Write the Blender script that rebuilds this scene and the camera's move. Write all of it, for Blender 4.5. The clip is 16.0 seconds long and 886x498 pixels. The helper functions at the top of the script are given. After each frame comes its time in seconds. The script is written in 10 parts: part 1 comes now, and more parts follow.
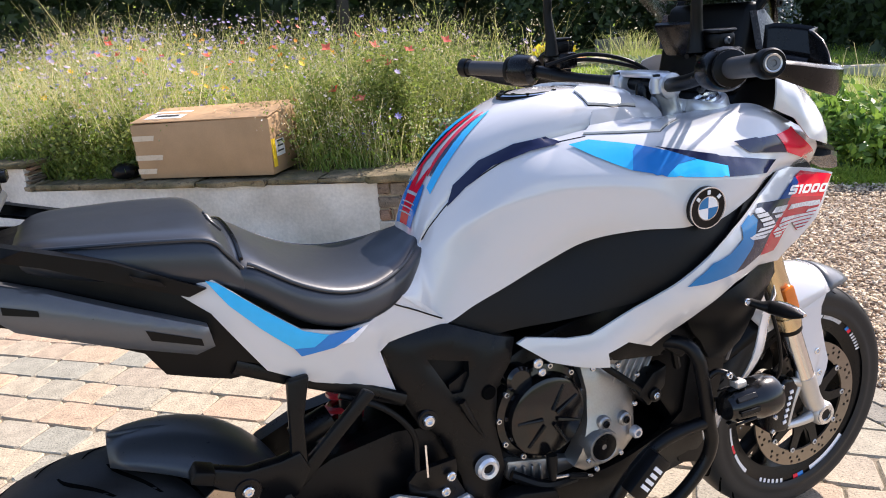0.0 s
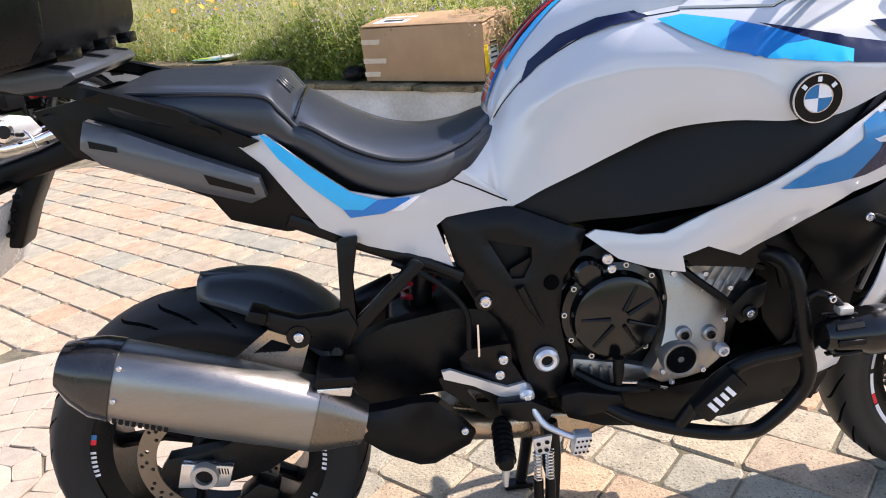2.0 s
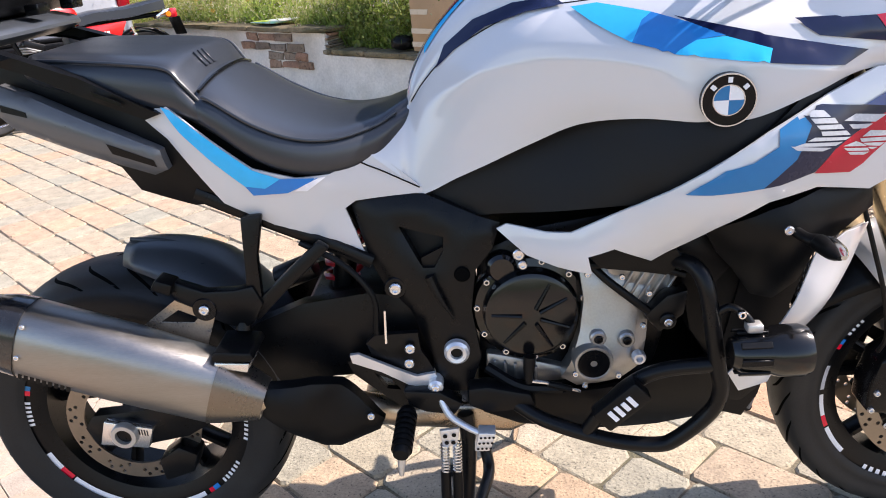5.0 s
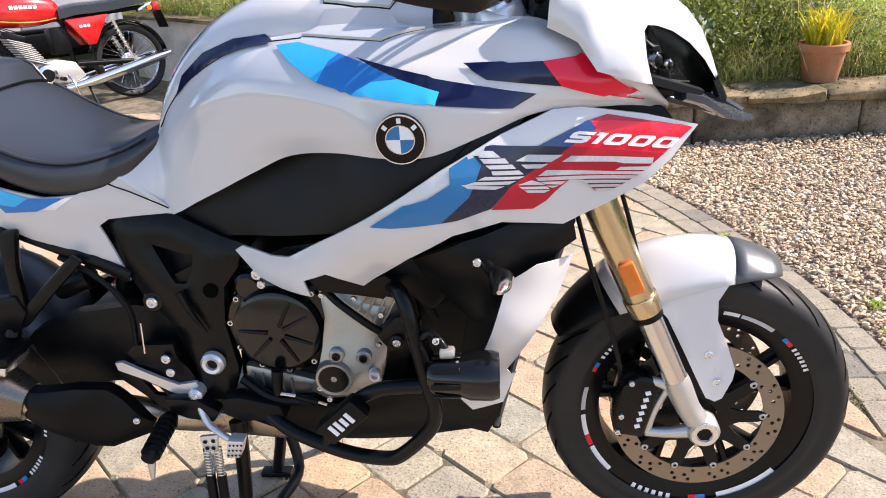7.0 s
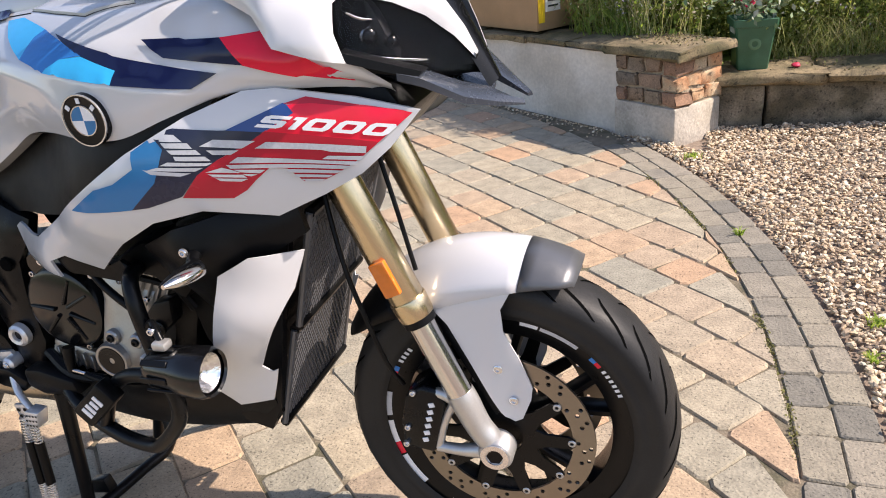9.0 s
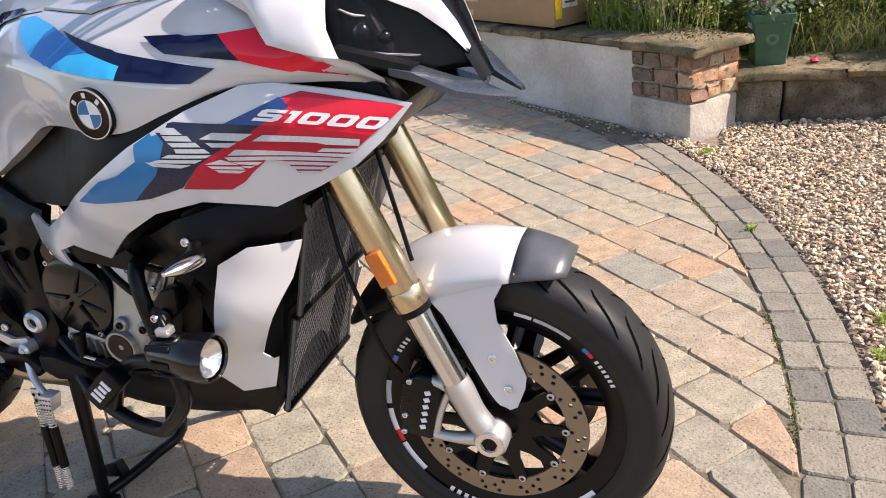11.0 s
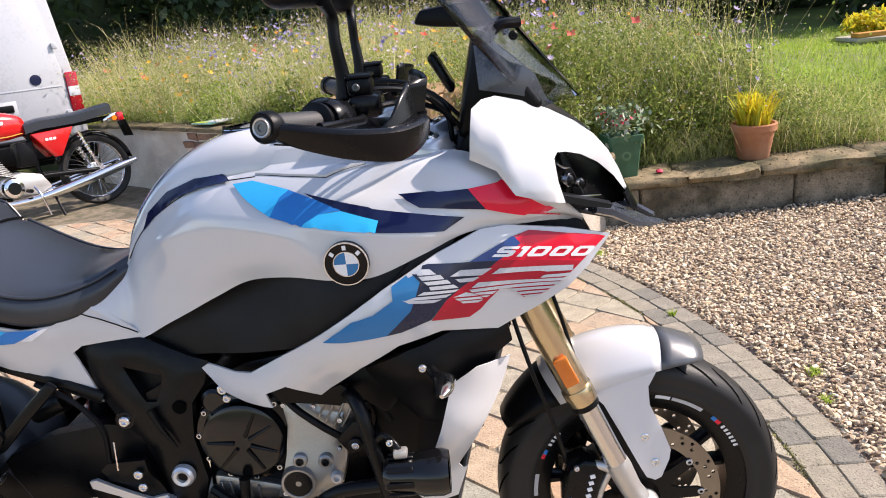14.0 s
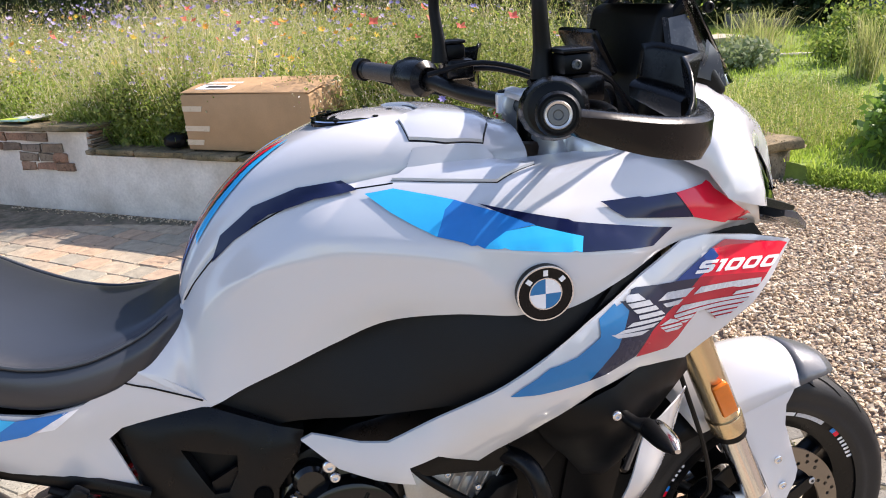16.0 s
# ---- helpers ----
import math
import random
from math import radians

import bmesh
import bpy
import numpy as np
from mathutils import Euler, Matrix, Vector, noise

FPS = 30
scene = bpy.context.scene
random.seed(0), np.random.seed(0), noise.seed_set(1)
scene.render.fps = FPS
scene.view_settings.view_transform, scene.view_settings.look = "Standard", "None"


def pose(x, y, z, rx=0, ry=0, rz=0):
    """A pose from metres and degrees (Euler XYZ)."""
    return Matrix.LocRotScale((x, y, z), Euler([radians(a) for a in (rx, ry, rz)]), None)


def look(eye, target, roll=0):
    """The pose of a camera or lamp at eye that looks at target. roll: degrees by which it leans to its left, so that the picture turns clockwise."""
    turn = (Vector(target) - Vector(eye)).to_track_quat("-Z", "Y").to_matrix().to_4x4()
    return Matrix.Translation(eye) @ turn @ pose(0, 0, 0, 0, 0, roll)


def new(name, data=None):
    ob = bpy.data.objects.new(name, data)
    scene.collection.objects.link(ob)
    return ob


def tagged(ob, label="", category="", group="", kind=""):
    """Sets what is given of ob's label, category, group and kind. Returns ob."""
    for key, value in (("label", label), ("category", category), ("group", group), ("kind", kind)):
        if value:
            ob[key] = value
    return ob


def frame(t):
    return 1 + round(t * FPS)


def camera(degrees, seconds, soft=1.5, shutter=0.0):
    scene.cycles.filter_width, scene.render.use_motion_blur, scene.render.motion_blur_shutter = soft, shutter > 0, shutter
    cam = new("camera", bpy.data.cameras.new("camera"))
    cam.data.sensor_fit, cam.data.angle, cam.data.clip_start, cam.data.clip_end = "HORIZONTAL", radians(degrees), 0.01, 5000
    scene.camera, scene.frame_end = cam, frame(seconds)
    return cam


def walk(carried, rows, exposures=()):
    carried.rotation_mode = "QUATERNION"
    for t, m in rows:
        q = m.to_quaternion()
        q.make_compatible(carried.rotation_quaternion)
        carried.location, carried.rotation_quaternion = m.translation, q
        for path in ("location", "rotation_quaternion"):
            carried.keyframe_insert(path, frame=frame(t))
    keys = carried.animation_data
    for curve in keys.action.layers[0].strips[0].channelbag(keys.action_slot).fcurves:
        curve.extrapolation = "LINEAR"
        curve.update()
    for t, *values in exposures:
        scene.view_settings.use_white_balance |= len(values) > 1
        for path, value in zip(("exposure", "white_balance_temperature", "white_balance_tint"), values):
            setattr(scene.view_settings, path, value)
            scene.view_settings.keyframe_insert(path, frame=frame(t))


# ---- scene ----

from mathutils.bvhtree import BVHTree
from mathutils.geometry import delaunay_2d_cdt

cam = camera(60.2, 16.0, soft=1.0)
PATH = [
    (0.0, 0.1356, -1.2495, 1.2784, 72.885, 4.75, -24.443),
    (0.5, 0.2569, -1.3352, 1.2535, 71.213, 4.719, -18.941),
    (1.0, 0.3337, -1.313, 1.2235, 69.96, 4.823, -13.79),
    (1.5, 0.3838, -1.2739, 1.198, 69.294, 5.141, -9.031),
    (2.0, 0.4308, -1.3383, 1.1692, 69.066, 5.649, -4.896),
    (2.5, 0.4632, -1.4048, 1.1626, 69.07, 6.269, -1.631),
    (3.0, 0.4872, -1.4338, 1.1573, 69.067, 6.765, 0.58),
    (5.5, 0.8026, -1.2826, 1.162, 66.994, 3.497, 1.796),
    (6.0, 0.9196, -1.2688, 1.1666, 66.721, 3.048, 1.811),
    (6.5, 1.0925, -1.3112, 1.1939, 66.791, 3.082, 2.739),
    (7.0, 1.2123, -1.3262, 1.2054, 66.879, 3.447, 4.544),
    (7.5, 1.3193, -1.2372, 1.1859, 66.824, 3.855, 7.17),
    (8.0, 1.4361, -1.151, 1.1839, 66.503, 4.356, 10.292),
    (8.5, 1.6556, -1.1186, 1.1645, 66.05, 4.928, 13.58),
    (9.0, 1.8364, -1.1018, 1.1438, 65.811, 5.484, 16.712),
    (9.5, 1.9157, -1.0848, 1.1234, 65.627, 5.881, 19.2),
    (12.0, 1.7922, -1.1594, 1.2085, 66.276, 6.329, 15.856),
    (12.5, 1.6266, -1.1941, 1.2616, 68.34, 6.702, 11.941),
    (13.0, 1.5296, -1.2748, 1.2811, 70.328, 6.832, 7.842),
    (13.5, 1.4294, -1.385, 1.282, 71.848, 6.532, 4.218),
    (14.0, 1.2727, -1.4303, 1.2966, 72.618, 5.876, 1.382),
    (14.5, 1.0598, -1.4161, 1.3244, 72.668, 5.138, -1.246),
    (15.0, 0.9436, -1.3533, 1.3165, 72.139, 4.355, -4.424),
    (15.5, 0.8363, -1.2205, 1.2954, 71.477, 3.732, -8.687),
    (16.0, 0.7324, -1.1008, 1.2904, 71.233, 3.55, -14.059),
]
walk(cam, [(t, pose(x, y, z, rx, ry, rz)) for t, x, y, z, rx, ry, rz in PATH], exposures=[(t, e + 0.20, k, 18) for t, e, k in ((0, 0.86, 6550), (3, 0.92, 6550), (6, 0.95, 6650), (7.5, 0.75, 6800), (9, 0.55, 6850), (12.5, 0.50, 6800), (13.5, 0.58, 6800), (15, 0.78, 6700), (16, 0.82, 6700))])

# ---- light ----
SUN_AZ, SUN_EL = radians(12), radians(43)
world = bpy.data.worlds.new("sky")
scene.world = world
world.use_nodes = True
wn = world.node_tree.nodes
sky = wn.new("ShaderNodeTexSky")
sky.sky_type, sky.sun_disc, sky.sun_elevation, sky.sun_rotation = "NISHITA", False, SUN_EL, radians(90) - SUN_AZ
world.node_tree.links.new(sky.outputs[0], wn["Background"].inputs[0])
wn["Background"].inputs[1].default_value = 0.15
sun = new("sun", bpy.data.lights.new("sun", "SUN"))
sun.data.energy, sun.data.angle, sun.data.color = 4.6, radians(0.5), (1.0, 0.93, 0.83)
toward = Vector((math.cos(SUN_AZ) * math.cos(SUN_EL), math.sin(SUN_AZ) * math.cos(SUN_EL), math.sin(SUN_EL)))
sun.matrix_world = look(toward * 30, (0, 0, 0))


# ---- materials ----
def mat(name, color, rough=0.5, metal=0.0, vary=0.12, scale=30.0, bump=0.0, bump_scale=200.0, coat=0.0, trans=0.0,
        second=None, spread=None, emit=0.0, rough_vary=0.08, aniso=None, thin=0.0, spec=0.5, specks=0.0):
    """A principled material: two scales of noise move its colour and roughness; spread: 'object' or 'island' picks between colours."""
    m = bpy.data.materials.new(name)
    m.use_nodes = True
    nt = m.node_tree
    b = nt.nodes["Principled BSDF"]
    link = nt.links.new
    b.inputs["Roughness"].default_value, b.inputs["Metallic"].default_value = rough, metal
    b.inputs["Coat Weight"].default_value, b.inputs["Coat Roughness"].default_value = coat, 0.04
    b.inputs["Specular IOR Level"].default_value = spec
    b.inputs["Transmission Weight"].default_value = trans
    tc = nt.nodes.new("ShaderNodeTexCoord")
    geo = nt.nodes.new("ShaderNodeNewGeometry")

    def noise_node(sc, detail=4.0):
        n = nt.nodes.new("ShaderNodeTexNoise")
        n.inputs["Scale"].default_value, n.inputs["Detail"].default_value = sc, detail
        if aniso:
            mp = nt.nodes.new("ShaderNodeMapping")
            mp.inputs["Scale"].default_value = aniso
            link(tc.outputs["Object"], mp.inputs[0])
            link(mp.outputs[0], n.inputs["Vector"])
        elif spread == "object":
            link(geo.outputs["Position"], n.inputs["Vector"])
        else:
            link(tc.outputs["Object"], n.inputs["Vector"])
        return n

    big, fine = noise_node(scale), noise_node(scale * 9)
    add = nt.nodes.new("ShaderNodeMath")
    add.operation = "ADD"
    link(big.outputs["Fac"], add.inputs[0])
    link(fine.outputs["Fac"], add.inputs[1])
    half = nt.nodes.new("ShaderNodeMapRange")
    half.inputs["From Min"].default_value, half.inputs["From Max"].default_value = 0.6, 1.4
    link(add.outputs[0], half.inputs["Value"])
    hsv = nt.nodes.new("ShaderNodeHueSaturation")
    hsv.inputs["Color"].default_value = (*color, 1)
    val = nt.nodes.new("ShaderNodeMapRange")
    val.inputs["To Min"].default_value, val.inputs["To Max"].default_value = 1 - vary, 1 + vary
    link(half.outputs[0], val.inputs["Value"])
    link(val.outputs[0], hsv.inputs["Value"])
    if spread:
        ramp = nt.nodes.new("ShaderNodeValToRGB")
        ramp.color_ramp.interpolation = "LINEAR"
        cols = [color] + list(second)
        els = ramp.color_ramp.elements
        while len(els) < len(cols):
            els.new(0.5)
        for i, c in enumerate(cols):
            els[i].position, els[i].color = i / (len(cols) - 1), (*c, 1)
        if spread == "object":
            src = nt.nodes.new("ShaderNodeObjectInfo").outputs["Random"]
        else:
            src = geo.outputs["Random Per Island"]
        link(src, ramp.inputs[0])
        link(ramp.outputs[0], hsv.inputs["Color"])
    elif second:
        mix = nt.nodes.new("ShaderNodeMix")
        mix.data_type = "RGBA"
        mix.inputs["A"].default_value, mix.inputs["B"].default_value = (*color, 1), (*second[0], 1)
        patch = noise_node(scale * 0.35, 6.0)
        sh = nt.nodes.new("ShaderNodeMapRange")
        sh.inputs["From Min"].default_value, sh.inputs["From Max"].default_value = 0.42, 0.62
        link(patch.outputs["Fac"], sh.inputs["Value"])
        link(sh.outputs[0], mix.inputs["Factor"])
        link(mix.outputs["Result"], hsv.inputs["Color"])
    if specks:
        # dark pits and grains
        sn, sr = noise_node(specks, 2.0), nt.nodes.new("ShaderNodeMapRange")
        sr.inputs["From Min"].default_value, sr.inputs["From Max"].default_value = 0.60, 0.68
        sr.inputs["To Min"].default_value, sr.inputs["To Max"].default_value = 1.0, 0.45
        link(sn.outputs["Fac"], sr.inputs["Value"])
        dark = nt.nodes.new("ShaderNodeMix")
        dark.data_type, dark.blend_type = "RGBA", "MULTIPLY"
        dark.inputs["Factor"].default_value = 1.0
        link(hsv.outputs[0], dark.inputs["A"])
        link(sr.outputs[0], dark.inputs["B"])
        link(dark.outputs["Result"], b.inputs["Base Color"])
    else:
        link(hsv.outputs[0], b.inputs["Base Color"])
    rv = nt.nodes.new("ShaderNodeMapRange")
    rv.inputs["To Min"].default_value, rv.inputs["To Max"].default_value = max(0.02, rough - rough_vary), min(1, rough + rough_vary)
    link(half.outputs[0], rv.inputs["Value"])
    link(rv.outputs[0], b.inputs["Roughness"])
    if bump:
        bn = noise_node(bump_scale, 6.0)
        bp = nt.nodes.new("ShaderNodeBump")
        bp.inputs["Strength"].default_value, bp.inputs["Distance"].default_value = bump, 0.004
        link(bn.outputs["Fac"], bp.inputs["Height"])
        link(bp.outputs[0], b.inputs["Normal"])
    if thin:
        # light passes through thin leaves
        tr, mx = nt.nodes.new("ShaderNodeBsdfTranslucent"), nt.nodes.new("ShaderNodeMixShader")
        mx.inputs[0].default_value = thin
        link(hsv.outputs[0], tr.inputs["Color"])
        link(b.outputs[0], mx.inputs[1])
        link(tr.outputs[0], mx.inputs[2])
        link(mx.outputs[0], nt.nodes["Material Output"].inputs[0])
    if emit:
        b.inputs["Emission Color"].default_value, b.inputs["Emission Strength"].default_value = (*color, 1), emit
    return m


WHITE = mat("white_paint", (0.605, 0.605, 0.62), 0.24, 0, 0.004, 3, coat=1.0, rough_vary=0.004)
GREYP = mat("grey_paint", (0.10, 0.104, 0.112), 0.35, 0.25, 0.05, 30, coat=0.2)
DARKGREY = mat("dark_grey_paint", (0.050, 0.057, 0.068), 0.34, 0.2, 0.06, 30)
BLACKP = mat("black_plastic", (0.0030, 0.0032, 0.0038), 0.38, 0, 0.2, 40, 0.12, 900, spec=0.18)
BLACKG = mat("black_gloss", (0.0035, 0.0037, 0.0045), 0.24, 0, 0.1, 30, spec=0.24)
BLACKM = mat("black_metal", (0.0036, 0.0038, 0.0045), 0.32, 0.0, 0.15, 40, 0.08, 600, spec=0.22)
AIRBOX = mat("airbox_plastic", (0.006, 0.006, 0.0065), 0.44, 0, 0.1, 25, 0.18, 1200, spec=0.22)
SEAT = mat("seat_vinyl", (0.021, 0.025, 0.033), 0.32, 0, 0.06, 30, 0.03, 700, rough_vary=0.03, spec=0.6)
RUBBER = mat("tyre_rubber", (0.018, 0.018, 0.0185), 0.5, 0, 0.2, 25, 0.1, 300, second=[(0.023, 0.022, 0.021)], spec=0.25)
GROOVE = mat("groove", (0.002, 0.002, 0.002), 0.95, spec=0.05)
MESHWIRE = mat("guard_mesh", (0.11, 0.11, 0.115), 0.3, 0.2, 0.1, 60)
DISC = mat("brake_steel", (0.26, 0.225, 0.185), 0.36, 0.9, 0.06, 40, rough_vary=0.03, aniso=(1, 1, 1))
SILVER = mat("cast_aluminium", (0.56, 0.55, 0.535), 0.36, 0.7, 0.06, 40, 0.08, 500, rough_vary=0.03)
STEEL = mat("polished_steel", (0.70, 0.69, 0.68), 0.16, 1.0, 0.01, 20, rough_vary=0.01)
ALU = mat("machined_aluminium", (0.74, 0.74, 0.75), 0.25, 0.9, 0.02, 60, rough_vary=0.02)
BRIGHT = mat("satin_bare_metal", (0.72, 0.72, 0.73), 0.34, 0.6, 0.03, 60, rough_vary=0.02)
GRIP = mat("grey_rubber", (0.035, 0.035, 0.037), 0.5, 0, 0.1, 60, 0.3, 500)
CHROME = mat("chrome", (0.82, 0.82, 0.84), 0.08, 1.0, 0.04, 20)
GOLD = mat("gold_anodised", (0.64, 0.52, 0.34), 0.26, 1.0, 0.01, 20, rough_vary=0.015)
TITAN = mat("brushed_titanium", (0.30, 0.285, 0.27), 0.36, 0.95, 0.1, 60, 0.05, 300, aniso=(0.15, 1, 1))
TITANW = mat("tinted_titanium", (0.45, 0.37, 0.28), 0.3, 0.95, 0.15, 30)
GLOSSBLACK = mat("painted_black", (0.004, 0.004, 0.0045), 0.16, 0, 0.1, 30, rough_vary=0.05)
BLUEGREY = mat("blue_grey_plastic", (0.035, 0.042, 0.055), 0.25, 0, 0.05, 20)
CARBON = mat("carbon_cap", (0.014, 0.014, 0.016), 0.24, 0.1, 0.3, 90, coat=0.5)
NAVY = mat("navy_film", (0.006, 0.010, 0.045), 0.2, 0, 0.03, 10, coat=0.25, spec=0.3)
BLUE = mat("mid_blue_film", (0.020, 0.17, 0.39), 0.2, 0, 0.03, 10, coat=0.25, spec=0.3)
ROYAL = mat("royal_blue_film", (0.015, 0.19, 0.56), 0.2, 0, 0.05, 10, coat=0.25, spec=0.3)
CYAN = mat("light_blue_film", (0.02, 0.46, 0.86), 0.2, 0, 0.05, 10, coat=0.25, spec=0.3)
RED = mat("red_film", (0.78, 0.010, 0.040), 0.2, 0, 0.04, 10, coat=0.25, spec=0.3)
DIMRED = mat("deep_red_film", (0.44, 0.012, 0.03), 0.22, 0, 0.04, 10, coat=0.25, spec=0.3)
DEEPBLUE = mat("deep_blue_film", (0.014, 0.055, 0.22), 0.2, 0, 0.03, 10, coat=0.25, spec=0.3)
CASEMETAL = mat("bare_casting", (0.40, 0.39, 0.375), 0.38, 0.85, 0.10, 30, 0.10, 400)
SLATE = mat("slate_film", (0.018, 0.022, 0.048), 0.24, 0, 0.04, 10, coat=0.25, spec=0.3)
INK = mat("white_film", (0.82, 0.82, 0.84), 0.25, 0, 0.03, 20)
PALE = mat("pale_grey_film", (0.5, 0.51, 0.54), 0.28, 0, 0.04, 20)
ORANGE = mat("amber_reflector", (0.72, 0.17, 0.01), 0.16, 0, 0.1, 60, coat=0.6)
SPRING = mat("red_spring", (0.42, 0.02, 0.03), 0.3, 0, 0.1, 40, coat=0.3)


def pane(name, tint, gloss=0.08):
    """Thin clear sheet: straight through, with a little gloss."""
    m = bpy.data.materials.new(name)
    m.use_nodes = True
    nt = m.node_tree
    nt.nodes.remove(nt.nodes["Principled BSDF"])
    tr, gl, mx, lw = (nt.nodes.new("ShaderNode" + k) for k in ("BsdfTransparent", "BsdfGlossy", "MixShader", "LayerWeight"))
    tr.inputs["Color"].default_value = (*tint, 1)
    gl.inputs["Roughness"].default_value = 0.04
    lw.inputs["Blend"].default_value = 0.03
    mul = nt.nodes.new("ShaderNodeMath")
    mul.operation, mul.use_clamp = "ADD", True
    mul.inputs[1].default_value = gloss * 0.25
    nt.links.new(lw.outputs["Fresnel"], mul.inputs[0])
    nt.links.new(mul.outputs[0], mx.inputs[0])
    nt.links.new(tr.outputs[0], mx.inputs[1])
    nt.links.new(gl.outputs[0], mx.inputs[2])
    nt.links.new(mx.outputs[0], nt.nodes["Material Output"].inputs[0])
    return m


SMOKE = pane("smoked_screen", (0.80, 0.815, 0.83), 0.2)
GLASS = pane("clear_lens", (0.93, 0.94, 0.95), 0.04)
LAMPFACE = mat("lamp_reflector", (0.9, 0.9, 0.9), 0.1, 1.0, 0.2, 150, 0.4, 120)


# ---- mesh helpers ----
def thing(name, label, category, m=None, group="", kind=""):
    ob = tagged(new(name), label, category, group, kind)
    ob.matrix_world = m or Matrix()
    return ob


def finish(bm, smooth=True, angle=38.0):
    bmesh.ops.recalc_face_normals(bm, faces=bm.faces[:])
    lim = radians(angle)
    for f in bm.faces:
        f.smooth = smooth
    for e in bm.edges:
        if len(e.link_faces) == 2 and e.calc_face_angle(0) > lim:
            e.smooth = False
    return bm


def mesh_of(bm, name, material, smooth=True, angle=38.0):
    finish(bm, smooth, angle)
    me = bpy.data.meshes.new(name)
    bm.to_mesh(me)
    bm.free()
    me.materials.append(material)
    return me


def part(name, bm, material, parent=None, label="", smooth=True, angle=38.0):
    """Links a bmesh as one mesh object under a thing or under a part."""
    ob = new(name, mesh_of(bm, name, material, smooth, angle))
    if parent:
        ob.parent = parent
    return tagged(ob, label)


def solid(name, bm, material, label, category, m=None, group="", kind="", smooth=True, angle=38.0):
    """A thing that is one mesh."""
    ob = tagged(new(name, mesh_of(bm, name, material, smooth, angle)), label, category, group, kind)
    ob.matrix_world = m or Matrix()
    return ob


def spline(pts, per=6, closed=False):
    """Catmull-Rom through points of any dimension."""
    p = [np.array(q, float) for q in pts]
    n = len(p)
    out = []
    for i in range(n if closed else n - 1):
        a = p[(i - 1) % n] if closed or i > 0 else p[0] * 2 - p[1]
        b, c = p[i], p[(i + 1) % n]
        d = p[(i + 2) % n] if closed or i + 2 < n else c * 2 - b
        for k in range(per):
            t = k / per
            out.append(0.5 * (2 * b + (c - a) * t + (2 * a - 5 * b + 4 * c - d) * t * t + (3 * b - a - 3 * c + d) * t ** 3))
    if not closed:
        out.append(p[-1])
    return out


def join(*bms):
    """All bmeshes in one; the first takes the rest."""
    out = bms[0]
    for b in bms[1:]:
        vs = [out.verts.new(v.co) for v in b.verts]
        for f in b.faces:
            try:
                out.faces.new([vs[v.index] for v in f.verts])
            except ValueError:
                pass
        b.free()
    out.verts.index_update()
    return out


def idx(bm):
    bm.verts.ensure_lookup_table()
    bm.verts.index_update()
    return bm


def rings(rows, cap=True, closed=True):
    """Skin between rows of points with as many points each."""
    bm = bmesh.new()
    vs = [[bm.verts.new(tuple(p)) for p in row] for row in rows]
    n = len(vs[0])
    for a, b in zip(vs, vs[1:]):
        for i in range(n if closed else n - 1):
            j = (i + 1) % n
            bm.faces.new((a[i], a[j], b[j], b[i]))
    if cap:
        bm.faces.new(vs[0])
        bm.faces.new(vs[-1])
    return idx(bm)


def tube(pts, r, seg=10, per=5, smooth=True, squash=1.0):
    """A round bar along points; r: one radius or one a point."""
    rs = r if isinstance(r, (list, tuple)) else [r] * len(pts)
    q = [(*p, k) for p, k in zip(pts, rs)]
    q = spline(q, per) if smooth and len(q) > 2 else [np.array(a, float) for a in q]
    rows, up = [], None
    for i, a in enumerate(q):
        d = Vector((q[min(i + 1, len(q) - 1)] - q[max(i - 1, 0)])[:3]).normalized()
        if up is None:
            up = Vector((0, 1, 0)) if abs(d.y) < 0.8 else Vector((0, 0, 1))
        s = d.cross(up).normalized()
        up = s.cross(d).normalized()
        c = Vector(a[:3])
        rows.append([c + (s * math.cos(2 * math.pi * k / seg) + up * squash * math.sin(2 * math.pi * k / seg)) * a[3] for k in range(seg)])
    return rings(rows)


def lathe(profile, centre, axis="y", seg=32, closed=False):
    """Turns (radius, along) pairs round an axis through centre."""
    rows = []
    for k in range(seg):
        a = 2 * math.pi * k / seg
        row = []
        for r, h in profile:
            u, v = r * math.cos(a), r * math.sin(a)
            row.append(Vector(centre) + Vector({"y": (u, h, v), "z": (u, v, h), "x": (h, u, v)}[axis]))
        rows.append(row)
    return rings(rows + [rows[0]], cap=False, closed=closed)


def weld(bm, d=1e-5):
    bmesh.ops.remove_doubles(bm, verts=bm.verts[:], dist=d)
    return idx(bm)


def bevel(bm, w, seg=2, angle=30):
    es = [e for e in bm.edges if len(e.link_faces) == 2 and e.calc_face_angle(0) > radians(angle)]
    bmesh.ops.bevel(bm, geom=es, offset=w, segments=seg, affect="EDGES", profile=0.5, clamp_overlap=True)
    return idx(bm)


def box(size, centre=(0, 0, 0), w=0.0, seg=2, turn=None):
    bm = bmesh.new()
    bmesh.ops.create_cube(bm, size=1)
    bmesh.ops.scale(bm, vec=size, verts=bm.verts[:])
    if w:
        bevel(bm, w, seg)
    m = Matrix.Translation(centre) @ (turn or Matrix())
    bmesh.ops.transform(bm, matrix=m, verts=bm.verts[:])
    return idx(bm)


